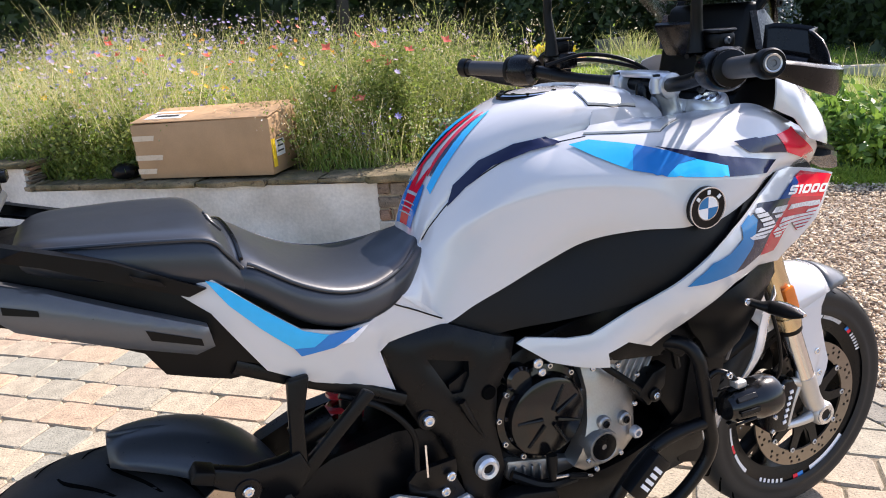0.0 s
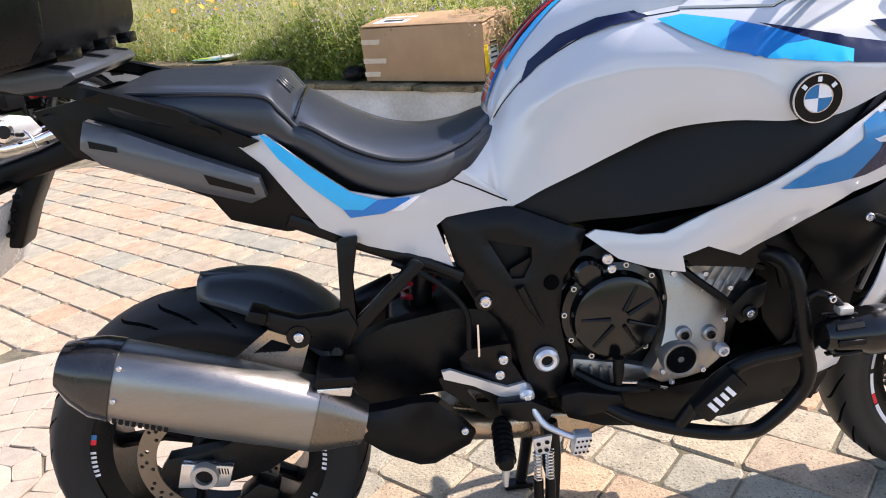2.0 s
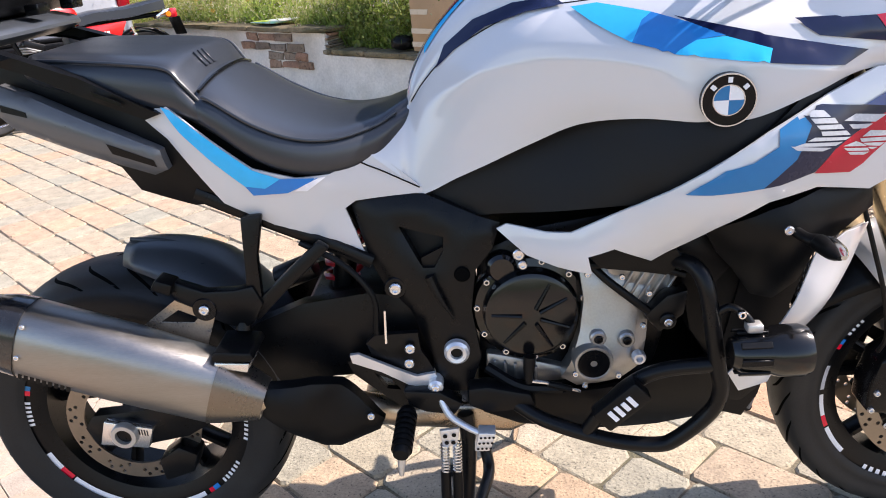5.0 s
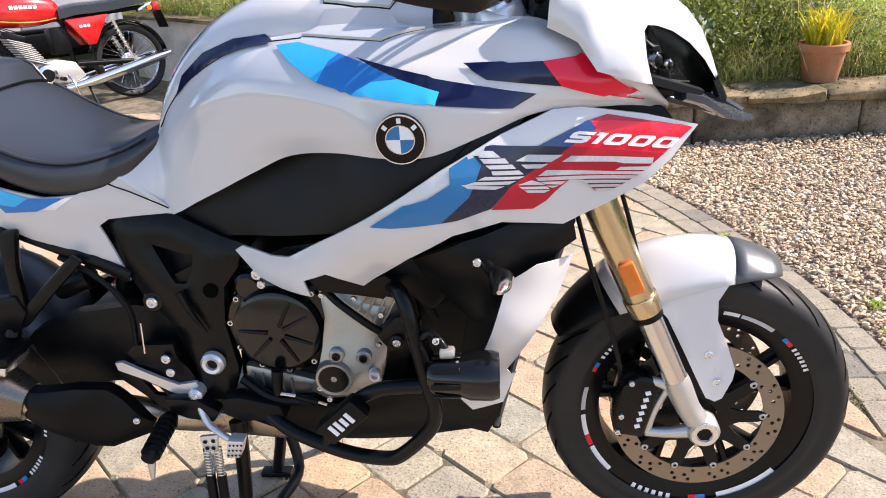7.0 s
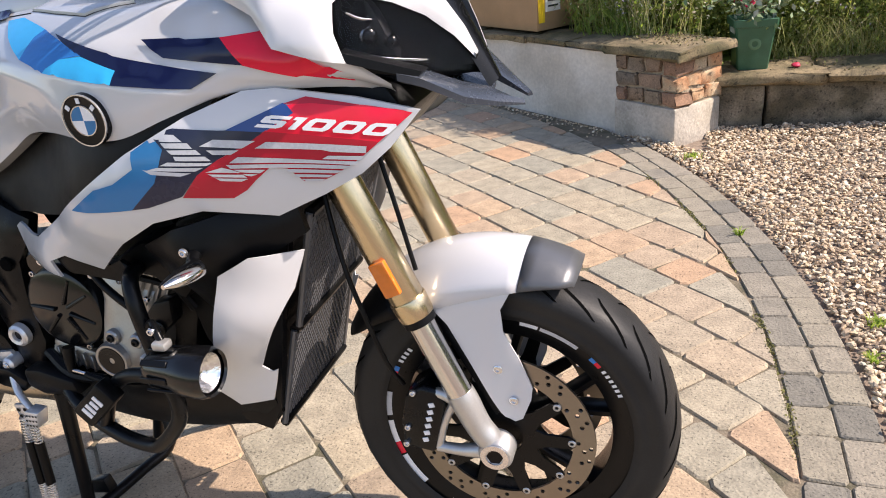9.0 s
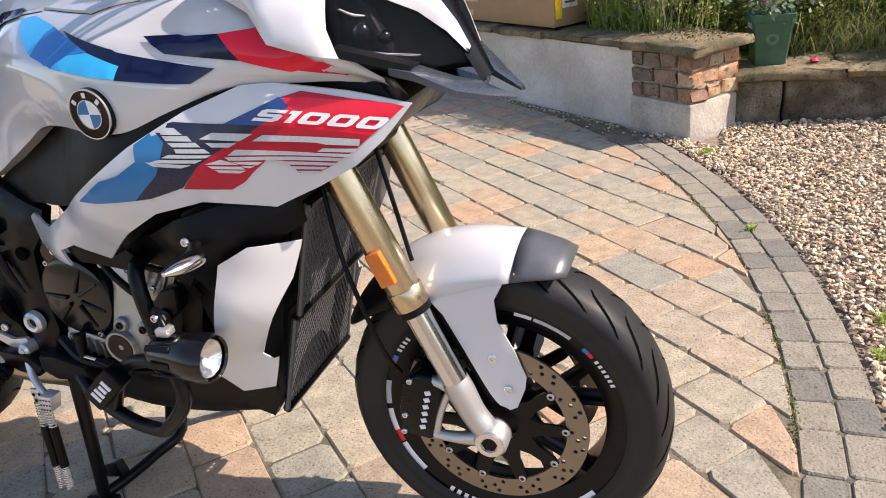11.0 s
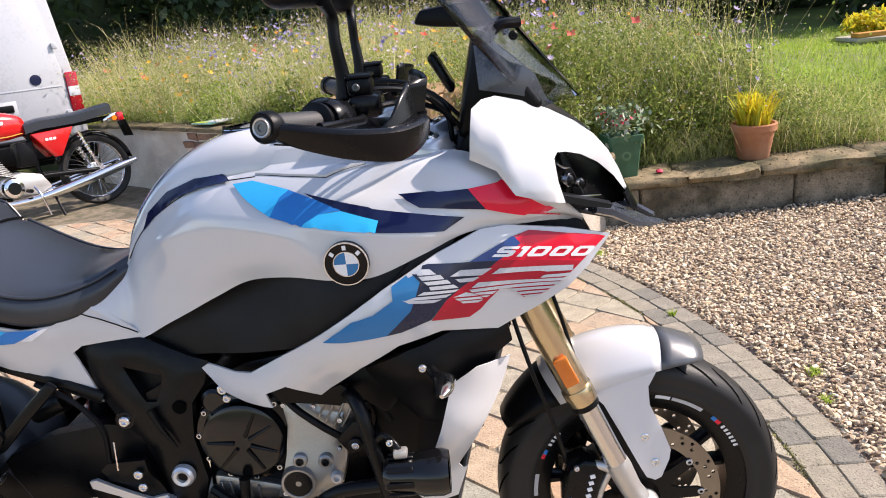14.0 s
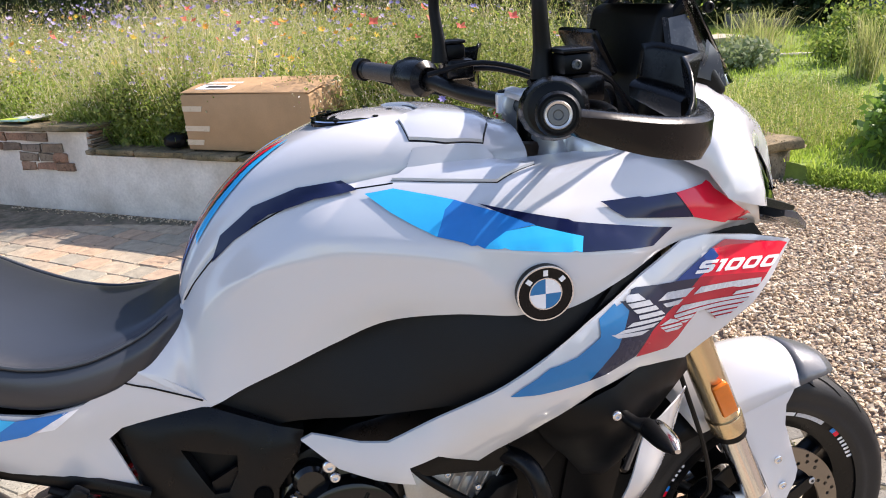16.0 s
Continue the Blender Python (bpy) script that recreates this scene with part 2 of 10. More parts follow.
def prism(outline, y0, y1, w=0.003, seg=2):
    """An outline in x and z, from y0 to y1, with rounded edges."""
    bm = bmesh.new()
    a = [bm.verts.new((x, y0, z)) for x, z in outline]
    b = [bm.verts.new((x, y1, z)) for x, z in outline]
    bm.faces.new(a)
    bm.faces.new(b)
    n = len(a)
    for i in range(n):
        bm.faces.new((a[i], a[(i + 1) % n], b[(i + 1) % n], b[i]))
    bmesh.ops.recalc_face_normals(bm, faces=bm.faces[:])
    if w:
        bevel(bm, w, seg)
    return idx(bm)


def cyl(p, q, r, r2=None, seg=20, w=0.0):
    bm = tube([p, q], [r, r if r2 is None else r2], seg, smooth=False)
    if w:
        bmesh.ops.recalc_face_normals(bm, faces=bm.faces[:])
        bevel(bm, w, 2, 50)
    return bm


def plate(ctrl):
    """A smooth sheet y(x, z) through a few (x, z, y)."""
    p, v = np.array([c[:2] for c in ctrl]), np.array([c[2] for c in ctrl])
    n = len(p)

    def u(r):
        return np.where(r > 1e-9, r * r * np.log(r + 1e-12), 0)
    k = u(np.linalg.norm(p[:, None] - p[None], axis=2)) + np.eye(n) * 2e-4
    e = np.c_[np.ones(n), p]
    s = np.linalg.solve(np.block([[k, e], [e.T, np.zeros((3, 3))]]), np.r_[v, 0, 0, 0])
    return lambda x, z: float(u(np.linalg.norm(p - np.array([x, z]), axis=1)) @ s[:n] + s[n] + s[n + 1] * x + s[n + 2] * z)


def fill(outline, res, holes=()):
    """Triangles inside an outline in the plane, with points spread at about res."""
    pts, edges = [], []

    def loop(o):
        first = len(pts)
        for (x0, z0), (x1, z1) in zip(o, o[1:] + o[:1]):
            n = max(1, round(math.hypot(x1 - x0, z1 - z0) / res))
            pts.extend(Vector((x0 + (x1 - x0) * k / n, z0 + (z1 - z0) * k / n)) for k in range(n))
        edges.extend((i, i + 1 if i + 1 < len(pts) else first) for i in range(first, len(pts)))
    loop(list(outline))
    border = len(pts)
    for h in holes:
        loop(list(h))

    def inside(x, z, o):
        c = False
        for (x0, z0), (x1, z1) in zip(o, o[1:] + o[:1]):
            if (z0 > z) != (z1 > z) and x < (x1 - x0) * (z - z0) / (z1 - z0) + x0:
                c = not c
        return c
    xs, zs = [p[0] for p in outline], [p[1] for p in outline]
    solid_pts = list(pts)
    nx, nz = int((max(xs) - min(xs)) / res) + 1, int((max(zs) - min(zs)) / res) + 1
    for i in range(nx + 1):
        for j in range(nz + 1):
            x, z = min(xs) + (i + 0.5 * (j % 2)) * res, min(zs) + j * res
            if inside(x, z, list(outline)) and not any(inside(x, z, list(h)) for h in holes):
                if all((x - p.x) ** 2 + (z - p.y) ** 2 > (0.55 * res) ** 2 for p in solid_pts):
                    pts.append(Vector((x, z)))
    v, e, f, *_ = delaunay_2d_cdt(pts, edges, [], 1, 1e-6)
    keep = []
    for t in f:
        cx, cz = sum(v[i].x for i in t) / len(t), sum(v[i].y for i in t) / len(t)
        if inside(cx, cz, list(outline)) and not any(inside(cx, cz, list(h)) for h in holes):
            keep.append(t)
    return v, keep


def panel(outline, depth, thick=0.006, res=0.022, holes=(), edge=0.003, mirror=False):
    """A moulded panel: an outline in x and z laid on the sheet depth(x, z), with a rolled edge and thickness towards the middle."""
    v, f = fill(outline, res, holes)
    count = {}
    for t in f:
        for a, b in zip(t, t[1:] + t[:1]):
            count[tuple(sorted((a, b)))] = count.get(tuple(sorted((a, b))), 0) + 1
    rim = [e for e, n in count.items() if n == 1]
    on_rim = {i for e in rim for i in e}
    bm = bmesh.new()
    s = -1 if mirror else 1
    out, inn = [], []
    for i, p in enumerate(v):
        y = depth(p.x, p.y)
        out.append(bm.verts.new((p.x, s * (y + (edge if i in on_rim else 0)), p.y)))
        inn.append(bm.verts.new((p.x, s * (y + thick), p.y)) if i in on_rim else None)
    for t in f:
        bm.faces.new([out[i] for i in t])
    for a, b in rim:
        bm.faces.new((out[a], out[b], inn[b], inn[a]))
    return idx(bm)


def on_host(bm):
    """A search tree on what has been moulded so far."""
    return BVHTree.FromBMesh(bm)


def decal(poly, hosts, lift=0.0012, res=0.012, holes=()):
    """A thin film cut to a shape in x and z and laid on the right-hand panels."""
    v, f = fill(poly, res, holes)
    return lay(v, f, hosts, lift)


def lay(v, f, hosts, lift):
    bm = bmesh.new()
    vs = []
    for p in v:
        best = None
        for h in hosts:
            hit, nrm, _, d = h.ray_cast(Vector((p.x, -2, p.y)), Vector((0, 1, 0)))
            if hit and (best is None or d < best[1]):
                best = (hit, d, nrm)
        if best is None:
            vs.append(None)
        else:
            vs.append(bm.verts.new((best[0].x, best[0].y - lift, best[0].z + (lift if abs(best[2].z) > 0.5 else 0))))
    for t in f:
        q = [vs[i] for i in t]
        if None not in q:
            bm.faces.new(q)
    return idx(bm)


def mesh_raw(name, verts, faces, material, smooth=False):
    me = bpy.data.meshes.new(name)
    me.from_pydata(verts, [], faces)
    me.materials.append(material)
    if smooth:
        me.polygons.foreach_set("use_smooth", [True] * len(me.polygons))
    me.update()
    return me


def bolt(c, r=0.008, d=0.006, s=-1):
    """A cap screw on a side, with its socket."""
    x, y, z = c
    h = [(0.0, 0.0), (r, 0.0), (r, s * d * 0.7), (r * 0.8, s * d), (r * 0.5, s * d), (r * 0.45, s * d * 0.4), (0.0, s * d * 0.4)]
    return weld(lathe(h, c, "y", 12))


def flip(bm):
    """The mirror image across the middle plane."""
    b = bm.copy()
    bmesh.ops.scale(b, vec=(1, -1, 1), verts=b.verts[:])
    bmesh.ops.reverse_faces(b, faces=b.faces[:])
    return idx(b)

# ---- ground, walls, garden ----
rng = np.random.default_rng(4)
WALL_A, ALONG, BACK = Vector((1.77, 2.60, 0)), Vector((-0.777, 0.629, 0)), Vector((0.629, 0.777, 0))
WALL_M = Matrix(((-0.777, 0.629, 0, 1.77), (0.629, 0.777, 0, 2.60), (0, 0, -1, 0), (0, 0, 0, 1))) @ Matrix.Scale(-1, 4, (0, 0, 1))
ARC, ARC_R = (-1.80, 0.40), 4.07

PAVER = mat("paving_stone", (0.41, 0.265, 0.165), 0.88, 0, 0.35, 18, 0.8, 120, specks=150, spread="object",
            second=[(0.33, 0.285, 0.205), (0.27, 0.25, 0.195), (0.38, 0.315, 0.22), (0.26, 0.25, 0.20), (0.38, 0.275, 0.185), (0.31, 0.28, 0.215), (0.41, 0.29, 0.185)])
PAVER_FAR = mat("paving_stone_joined", (0.42, 0.26, 0.17), 0.88, 0, 0.35, 18, 0.8, 120, specks=150, spread="island",
                second=[(0.35, 0.29, 0.21), (0.29, 0.265, 0.205), (0.39, 0.315, 0.225), (0.28, 0.265, 0.21), (0.39, 0.28, 0.19), (0.42, 0.30, 0.20)])
EDGING = mat("edging_block", (0.25, 0.222, 0.165), 0.88, 0, 0.3, 20, 0.9, 120, specks=150, spread="object", second=[(0.26, 0.23, 0.18), (0.16, 0.15, 0.125)])
PALEPAVE = mat("pale_circle_stone", (0.36, 0.29, 0.22), 0.88, 0, 0.2, 25, 0.5, 160, spread="object", second=[(0.40, 0.33, 0.26), (0.33, 0.28, 0.23)])
JOINT = mat("jointing_sand", (0.19, 0.155, 0.11), 0.95, 0, 0.5, 25, 0.9, 150, second=[(0.10, 0.09, 0.055)])
GRAVELBED = mat("gravel_bed", (0.22, 0.17, 0.13), 0.9, 0, 0.5, 40, 1.0, 60)
STONES = mat("gravel_stones", (0.56, 0.425, 0.285), 0.8, 0, 0.25, 60, 0.3, 300, spread="island",
             second=[(0.70, 0.57, 0.40), (0.18, 0.125, 0.085), (0.78, 0.69, 0.53), (0.52, 0.37, 0.235), (0.36, 0.275, 0.19), (0.66, 0.51, 0.32)])
RENDERED = mat("old_render", (0.67, 0.63, 0.56), 0.9, 0, 0.18, 6, 0.7, 50, second=[(0.50, 0.455, 0.385)])
CAPSTONE = mat("capping_stone", (0.21, 0.16, 0.09), 0.92, 0, 0.6, 14, 1.0, 30, specks=45, second=[(0.085, 0.075, 0.035)])
# two brick tones: one darkened for the shaded front, an orange one brightened by sun
BRICK = mat("old_brick", (0.27, 0.145, 0.09), 0.92, 0, 0.55, 16, 1.0, 30, spread="object", specks=45, second=[(0.22, 0.17, 0.12), (0.16, 0.122, 0.09), (0.26, 0.20, 0.14), (0.28, 0.15, 0.09), (0.18, 0.145, 0.108)])
SUNLITBRICK = mat("sunlit_orange_brick", (0.46, 0.24, 0.125), 0.92, 0, 0.45, 25, 1.0, 40, specks=45, second=[(0.47, 0.36, 0.23)])
STAINED = mat("stained_render", (0.52, 0.47, 0.40), 0.92, 0, 0.3, 9, 0.9, 50, second=[(0.37, 0.325, 0.26)])
BLOCK = mat("weathered_block", (0.25, 0.205, 0.145), 0.93, 0, 0.6, 14, 1.0, 35, specks=60, second=[(0.095, 0.08, 0.05)])
SOIL = mat("garden_soil", (0.06, 0.05, 0.03), 0.95, 0, 0.4, 8, 1.0, 40, second=[(0.07, 0.10, 0.03)])
LAWN = mat("lawn_ground", (0.17, 0.24, 0.04), 0.9, 0, 0.3, 3, 0.8, 80, second=[(0.14, 0.18, 0.04)])
EARTH = mat("far_ground", (0.09, 0.12, 0.04), 0.95, 0, 0.3, 0.5, 0.3, 10)


def arc_point(r, a):
    return Vector((ARC[0] + r * math.cos(a), ARC[1] + r * math.sin(a), 0))


# one sheet to the horizon
g = bmesh.new()
bmesh.ops.create_grid(g, x_segments=8, y_segments=8, size=400)
bmesh.ops.translate(g, vec=(0, 0, -0.09), verts=g.verts[:])
solid("ground", g, EARTH, "rough green and brown open ground", "ground", kind="structure")

# paving bed and gravel bed
base = bmesh.new()
ring = [arc_point(ARC_R - 0.01, radians(a)) for a in np.linspace(-80, 38, 40)]
loop = [(p.x, p.y) for p in ring] + [(1.5, 2.82), (-6.4, 9.2), (-14, 3), (-12, -5.5), (-1, -5.0)]
base.faces.new([base.verts.new((x, y, -0.006)) for x, y in loop])
paving = solid("paving", base, JOINT, "sunlit driveway of buff, orange and grey stone setts", "paving", kind="structure")
gb = bmesh.new()
loop = [(p.x, p.y) for p in ring] + [(1.6, 2.9), (4.0, 3.3), (12, 3.3), (14, -6), (-0.8, -6.0)]
gb.faces.new([gb.verts.new((x, y, -0.02)) for x, y in loop])
gravel = solid("gravel", gb, GRAVELBED, "drive of loose pink and buff gravel", "gravel", kind="structure")


def stone_mesh(rows_of):
    """Joined low stones: a squashed, dented 20-faced pebble each."""
    ico = bmesh.new()
    bmesh.ops.create_icosphere(ico, subdivisions=1, radius=1)
    bv = np.array([v.co[:] for v in ico.verts])
    bf = np.array([[v.index for v in f.verts] for f in ico.faces])
    ico.free()
    n = len(rows_of)
    sc = rng.uniform(0.5, 1.3, (n, 1, 3)) * np.array([1, 0.8, 0.55])
    v = bv[None] * sc * rng.uniform(0.6, 1.3, (n, len(bv), 1))
    a, t = rng.uniform(0, 6.28, n), rng.uniform(-0.6, 0.6, n)
    ca, sa, ct, st = np.cos(a), np.sin(a), np.cos(t), np.sin(t)
    x, y, z = v[..., 0], v[..., 1], v[..., 2]
    y, z = y * ct[:, None] - z * st[:, None], y * st[:, None] + z * ct[:, None]
    x, y = x * ca[:, None] - y * sa[:, None], x * sa[:, None] + y * ca[:, None]
    p = np.stack([x, y, z], 2) * rows_of[:, None, 3:4] + rows_of[:, None, :3]
    f = bf[None] + (np.arange(n) * len(bv))[:, None, None]
    return p.reshape(-1, 3), f.reshape(-1, 3)


n = 90000
gx, gy = 1.6 + 6.0 * rng.random(n) ** 1.5, rng.uniform(-0.2, 3.15, n)
out = np.hypot(gx - ARC[0], gy - ARC[1]) > ARC_R + 0.012
front = gy < np.where(gx < 4.0, 2.84 + 0.1 * (gx - 1.93), 3.1)
side = (gx - 1.77) * 0.629 + (gy - 2.6) * 0.777 < np.where(gx < 1.93, -0.02, 9)
ok = out & front & side & ((gx - 4.0) * 0.95 + (gy - 3.0) * 0.7 < 0.03)
gx, gy = gx[ok], gy[ok]
pv, pf = stone_mesh(np.c_[gx, gy, rng.uniform(-0.008, 0.012, len(gx)), rng.uniform(0.0055, 0.0135, len(gx))])
tagged(new("gravel_stones", mesh_raw("gravel_stones", pv.tolist(), pf.tolist(), STONES)), "loose pink, buff and brown gravel stones", "gravel", kind="stuff")
# strays along the foot of the long wall
n = 700
u = rng.uniform(0.1, 3.6, n)
w = 0.03 + rng.exponential(0.035, n)
sp = np.array(WALL_A)[None, :2] + u[:, None] * np.array(ALONG)[None, :2] - w[:, None] * np.array(BACK)[None, :2]
pv, pf = stone_mesh(np.c_[sp, rng.uniform(0.0, 0.004, n), rng.uniform(0.004, 0.009, n)])
tagged(new("stray_gravel", mesh_raw("stray_gravel", pv.tolist(), pf.tolist(), STONES)), "stray gravel along the foot of the wall", "gravel", kind="stuff")


# raised garden: rows from the wall's back to the far hedge
def bed_height(x, y):
    v = (x - 1.77) * 0.629 + (y - 2.6) * 0.777
    a = 0.40 if x < 1.9 else max(0.02, 0.24 - 0.20 * max(0.0, min(1.0, (x - 3.4) / 0.9)))
    back = max(0.0, (v if x < 1.9 else y - 3.0))
    blend = max(0.0, min(1.0, (back - 0.1) / 2.0))
    return a * (1 - blend) + blend * 0.36 + (0.015 + 0.055 * max(0.0, min(1.0, (3.0 - x) / 1.5))) * max(0.0, back - 1.0) + 0.02 * math.sin(x * 2.1 + y * 1.3)


frontline = [(-9, 14.6), (-5.1, 9.65), (-3, 7.0), (-2.40, 6.16), (-1.5, 5.36), (0, 4.18), (0.9, 3.46), (1.86, 2.8), (2.0, 3.0), (2.6, 3.05), (3.2, 3.12), (3.9, 3.18),
             (4.05, 2.95), (4.3, 2.57), (4.68, 2.1), (5.3, 1.4), (6.5, 0.2), (9, -2.4), (14, -5), (25, -6)]
bed, rows_n = bmesh.new(), 26
grid_v = []
for i, (x0, y0) in enumerate(frontline):
    col = []
    for k in range(rows_n + 1):
        t = (k / rows_n) ** 1.6
        x, y = x0 + (x0 * 1.4 - x0) * t, y0 + (40 - y0) * t
        col.append(bed.verts.new((x, y, bed_height(x, y))))
    col.insert(0, bed.verts.new((x0 - 0.07, y0 - 0.10, -0.035) if x0 > 4 else (x0, y0, -0.05)))
    grid_v.append(col)
for a, b in zip(grid_v, grid_v[1:]):
    for k in range(0 if a[0].co.x > 3.9 else 1, rows_n + 1):
        bed.faces.new((a[k], b[k], b[k + 1], a[k + 1]))
solid("garden_bed", bed, LAWN, "green sloping garden ground behind the low walls", "garden", kind="structure")
soil_v, soil_f = [], []
for i in range(18):
    for j in range(11):
        p = WALL_A + ALONG * (i * 0.29 + 0.28) + BACK * (0.13 + j * 0.35)
        soil_v.append((p.x, p.y, bed_height(p.x, p.y) + 0.012))
for i in range(17):
    for j in range(10):
        a = i * 11 + j
        soil_f.append((a, a + 1, a + 12, a + 11))
tagged(new("flower_bed_soil", mesh_raw("flower_bed_soil", soil_v, soil_f, SOIL, True)), "dark soil and moss of the flower bed", "soil", kind="structure")


def slab(length, depth, height, rough=0.006, seed=0):
    """A rough stone, uneven on its top and edges, its foot at the origin."""
    r = random.Random(seed)
    bm = bmesh.new()
    nx, ny = max(2, int(length / 0.09)), max(2, int(depth / 0.09))
    bmesh.ops.create_cube(bm, size=1)
    bmesh.ops.scale(bm, vec=(length, depth, height), verts=bm.verts[:])
    bmesh.ops.translate(bm, vec=(0, 0, height / 2), verts=bm.verts[:])
    bevel(bm, min(0.012, height * 0.2), 1)
    bmesh.ops.subdivide_edges(bm, edges=[e for e in bm.edges if e.calc_length() > 0.1], cuts=2, use_grid_fill=True)
    for v in bm.verts:
        v.co += Vector((r.uniform(-1, 1), r.uniform(-1, 1), r.uniform(-0.5, 0.5))) * rough
    return idx(bm)


# long rendered wall, in the wall's own frame: x along, y back, z up
wall_a = thing("wall_long", "low white-rendered garden wall with stone capping, worn to the brick", "wall", WALL_M, kind="structure")
body = prism([(0.36, -0.05), (2.78, -0.05), (2.78, 0.395), (0.36, 0.395)], 0.0, 0.20, 0)
bmesh.ops.subdivide_edges(body, edges=[e for e in body.edges if e.calc_length() > 0.3], cuts=12, use_grid_fill=True)
for v in body.verts:
    v.co.y += 0.006 * math.sin(v.co.x * 7) + 0.004 * math.sin(v.co.z * 23 + v.co.x * 3)
part("rendered_face", body, RENDERED, wall_a)
body = prism([(2.78, -0.05), (5.44, -0.05), (5.44, 0.545), (2.78, 0.545)], 0.0, 0.22, 0)
bmesh.ops.subdivide_edges(body, edges=[e for e in body.edges if e.calc_length() > 0.3], cuts=14, use_grid_fill=True)
for v in body.verts:
    v.co.y += 0.006 * math.sin(v.co.x * 7) + 0.004 * math.sin(v.co.z * 23 + v.co.x * 3)
part("rendered_face", body, RENDERED, wall_a)
r = random.Random(3)
u = -0.04
while u < 2.74:
    ln = min(r.uniform(0.28, 0.5), 2.77 - u)
    s = slab(ln - 0.012, 0.30 + r.uniform(-0.02, 0.03), 0.032, 0.010, int(u * 100))
    bmesh.ops.translate(s, vec=(u + ln / 2, 0.115 + r.uniform(-0.012, 0.012), 0.397 + r.uniform(-0.002, 0.008)), verts=s.verts[:])
    part("capping_slab", s, CAPSTONE, wall_a, angle=60)
    u += ln
u = 2.74
while u < 5.43:
    ln = min(r.uniform(0.3, 0.55), 5.44 - u)
    s = slab(ln - 0.012, 0.30 + r.uniform(-0.02, 0.03), 0.032, 0.010, int(u * 100))
    bmesh.ops.translate(s, vec=(u + ln / 2, 0.115 + r.uniform(-0.012, 0.012), 0.547 + r.uniform(-0.002, 0.008)), verts=s.verts[:])
    part("capping_slab", s, CAPSTONE, wall_a, angle=60)
    u += ln


def brick_at(u0, u1, z0, z1, y0, y1, parent, seed, name="brick", m=None):
    rr = random.Random(seed)
    s = box((u1 - u0 - 0.013, y1 - y0, z1 - z0 - 0.013), ((u0 + u1) / 2, (y0 + y1) / 2, (z0 + z1) / 2), 0.005, 1)
    for v in s.verts:
        v.co += Vector((rr.uniform(-1, 1), rr.uniform(-1, 1), rr.uniform(-1, 1))) * 0.009
    return part(name, s, m or BRICK, parent, angle=50)


# bared bricks in the higher stretch: five broken courses
for k, (a, b, z) in enumerate([(3.14, 3.34, 0.47), (3.34, 3.56, 0.47), (3.56, 3.72, 0.47), (3.02, 3.22, 0.40), (3.22, 3.42, 0.40), (3.42, 3.62, 0.40), (3.62, 3.80, 0.40),
                               (3.06, 3.26, 0.335), (3.26, 3.46, 0.335), (2.98, 3.12, 0.335), (2.93, 3.10, 0.27), (3.10, 3.30, 0.27), (3.30, 3.46, 0.27)]):
    brick_at(a, b, z, z + 0.068, -0.016, 0.05, wall_a, k)
for k in range(4):
    brick_at(2.745, 2.80, 0.44 + k * 0.028, 0.466 + k * 0.028, 0.01 + 0.02 * (k % 2), 0.2, wall_a, 40 + k)

# brick pier at the end of the long wall
pier = thing("wall_pier", "square brick pier with a rendered foot and stone cap", "pier", WALL_M, kind="structure")
foot = box((0.39, 0.33, 0.22), (0.17, 0.145, 0.06), 0.01, 2)
part("rendered_foot", foot, STAINED, pier)
core = box((0.366, 0.304, 0.235), (0.170, 0.150, 0.285))
part("mortar_core", core, mat("old_mortar", (0.34, 0.28, 0.20), 0.95, 0, 0.4, 20, 1.0, 60), pier)
for k in range(3):
    z = 0.172 + k * 0.076
    cuts = [0.062, 0.21, 0.36] if k % 2 else [0.062, 0.17, 0.28, 0.36]
    for a, b in zip(cuts, cuts[1:]):
        brick_at(a, b, z, z + 0.074, -0.018, 0.06, pier, k * 7 + int(a * 100))
    # most bricks of the sunny side take the brighter orange, sunlight in the colour
    for a, b in ((-0.02, 0.06), (0.06, 0.17), (0.17, 0.31)) if k % 2 else ((-0.02, 0.10), (0.10, 0.20), (0.20, 0.31)):
        brick_at(-0.032, 0.06, z, z + 0.074, a, b, pier, k * 9 + int(a * 100), m=SUNLITBRICK if a > 0 or k == 1 else None)
s = slab(0.47, 0.40, 0.045, 0.014, 77)
bmesh.ops.translate(s, vec=(0.165, 0.145, 0.402), verts=s.verts[:])
part("cap_slab", s, CAPSTONE, pier, angle=60)

# block wall to the right of it, under the pots
wall_b = thing("wall_blocks", "low wall of weathered stone blocks with a mossy ledge", "wall", pose(1.93, 2.87, 0, 0, 0, 5.2), kind="structure")
u, k = 0.0, 0
while u < 2.05:
    ln = [0.27, 0.92, 0.55, 0.7, 0.2][k % 5]
    s = slab(min(ln, 2.1 - u) - 0.014, 0.22, 0.245, 0.006, 100 + k)
    bmesh.ops.translate(s, vec=(u + min(ln, 2.1 - u) / 2, 0.12, -0.045), verts=s.verts[:])
    part("stone_block", s, BLOCK, wall_b, angle=60)
    u, k = u + ln, k + 1
u, k = -0.02, 0
while u < 2.05:
    ln = [0.55, 0.42, 0.66, 0.5][k % 4]
    ln = min(ln, 2.14 - u)
    s = slab(ln - 0.004, 0.37 + 0.02 * (k % 2), 0.06, 0.022, 140 + k)
    bmesh.ops.translate(s, vec=(u + ln / 2, 0.125, 0.203), verts=s.verts[:])
    part("capping_slab", s, CAPSTONE, wall_b, angle=60)
    u, k = u + ln, k + 1

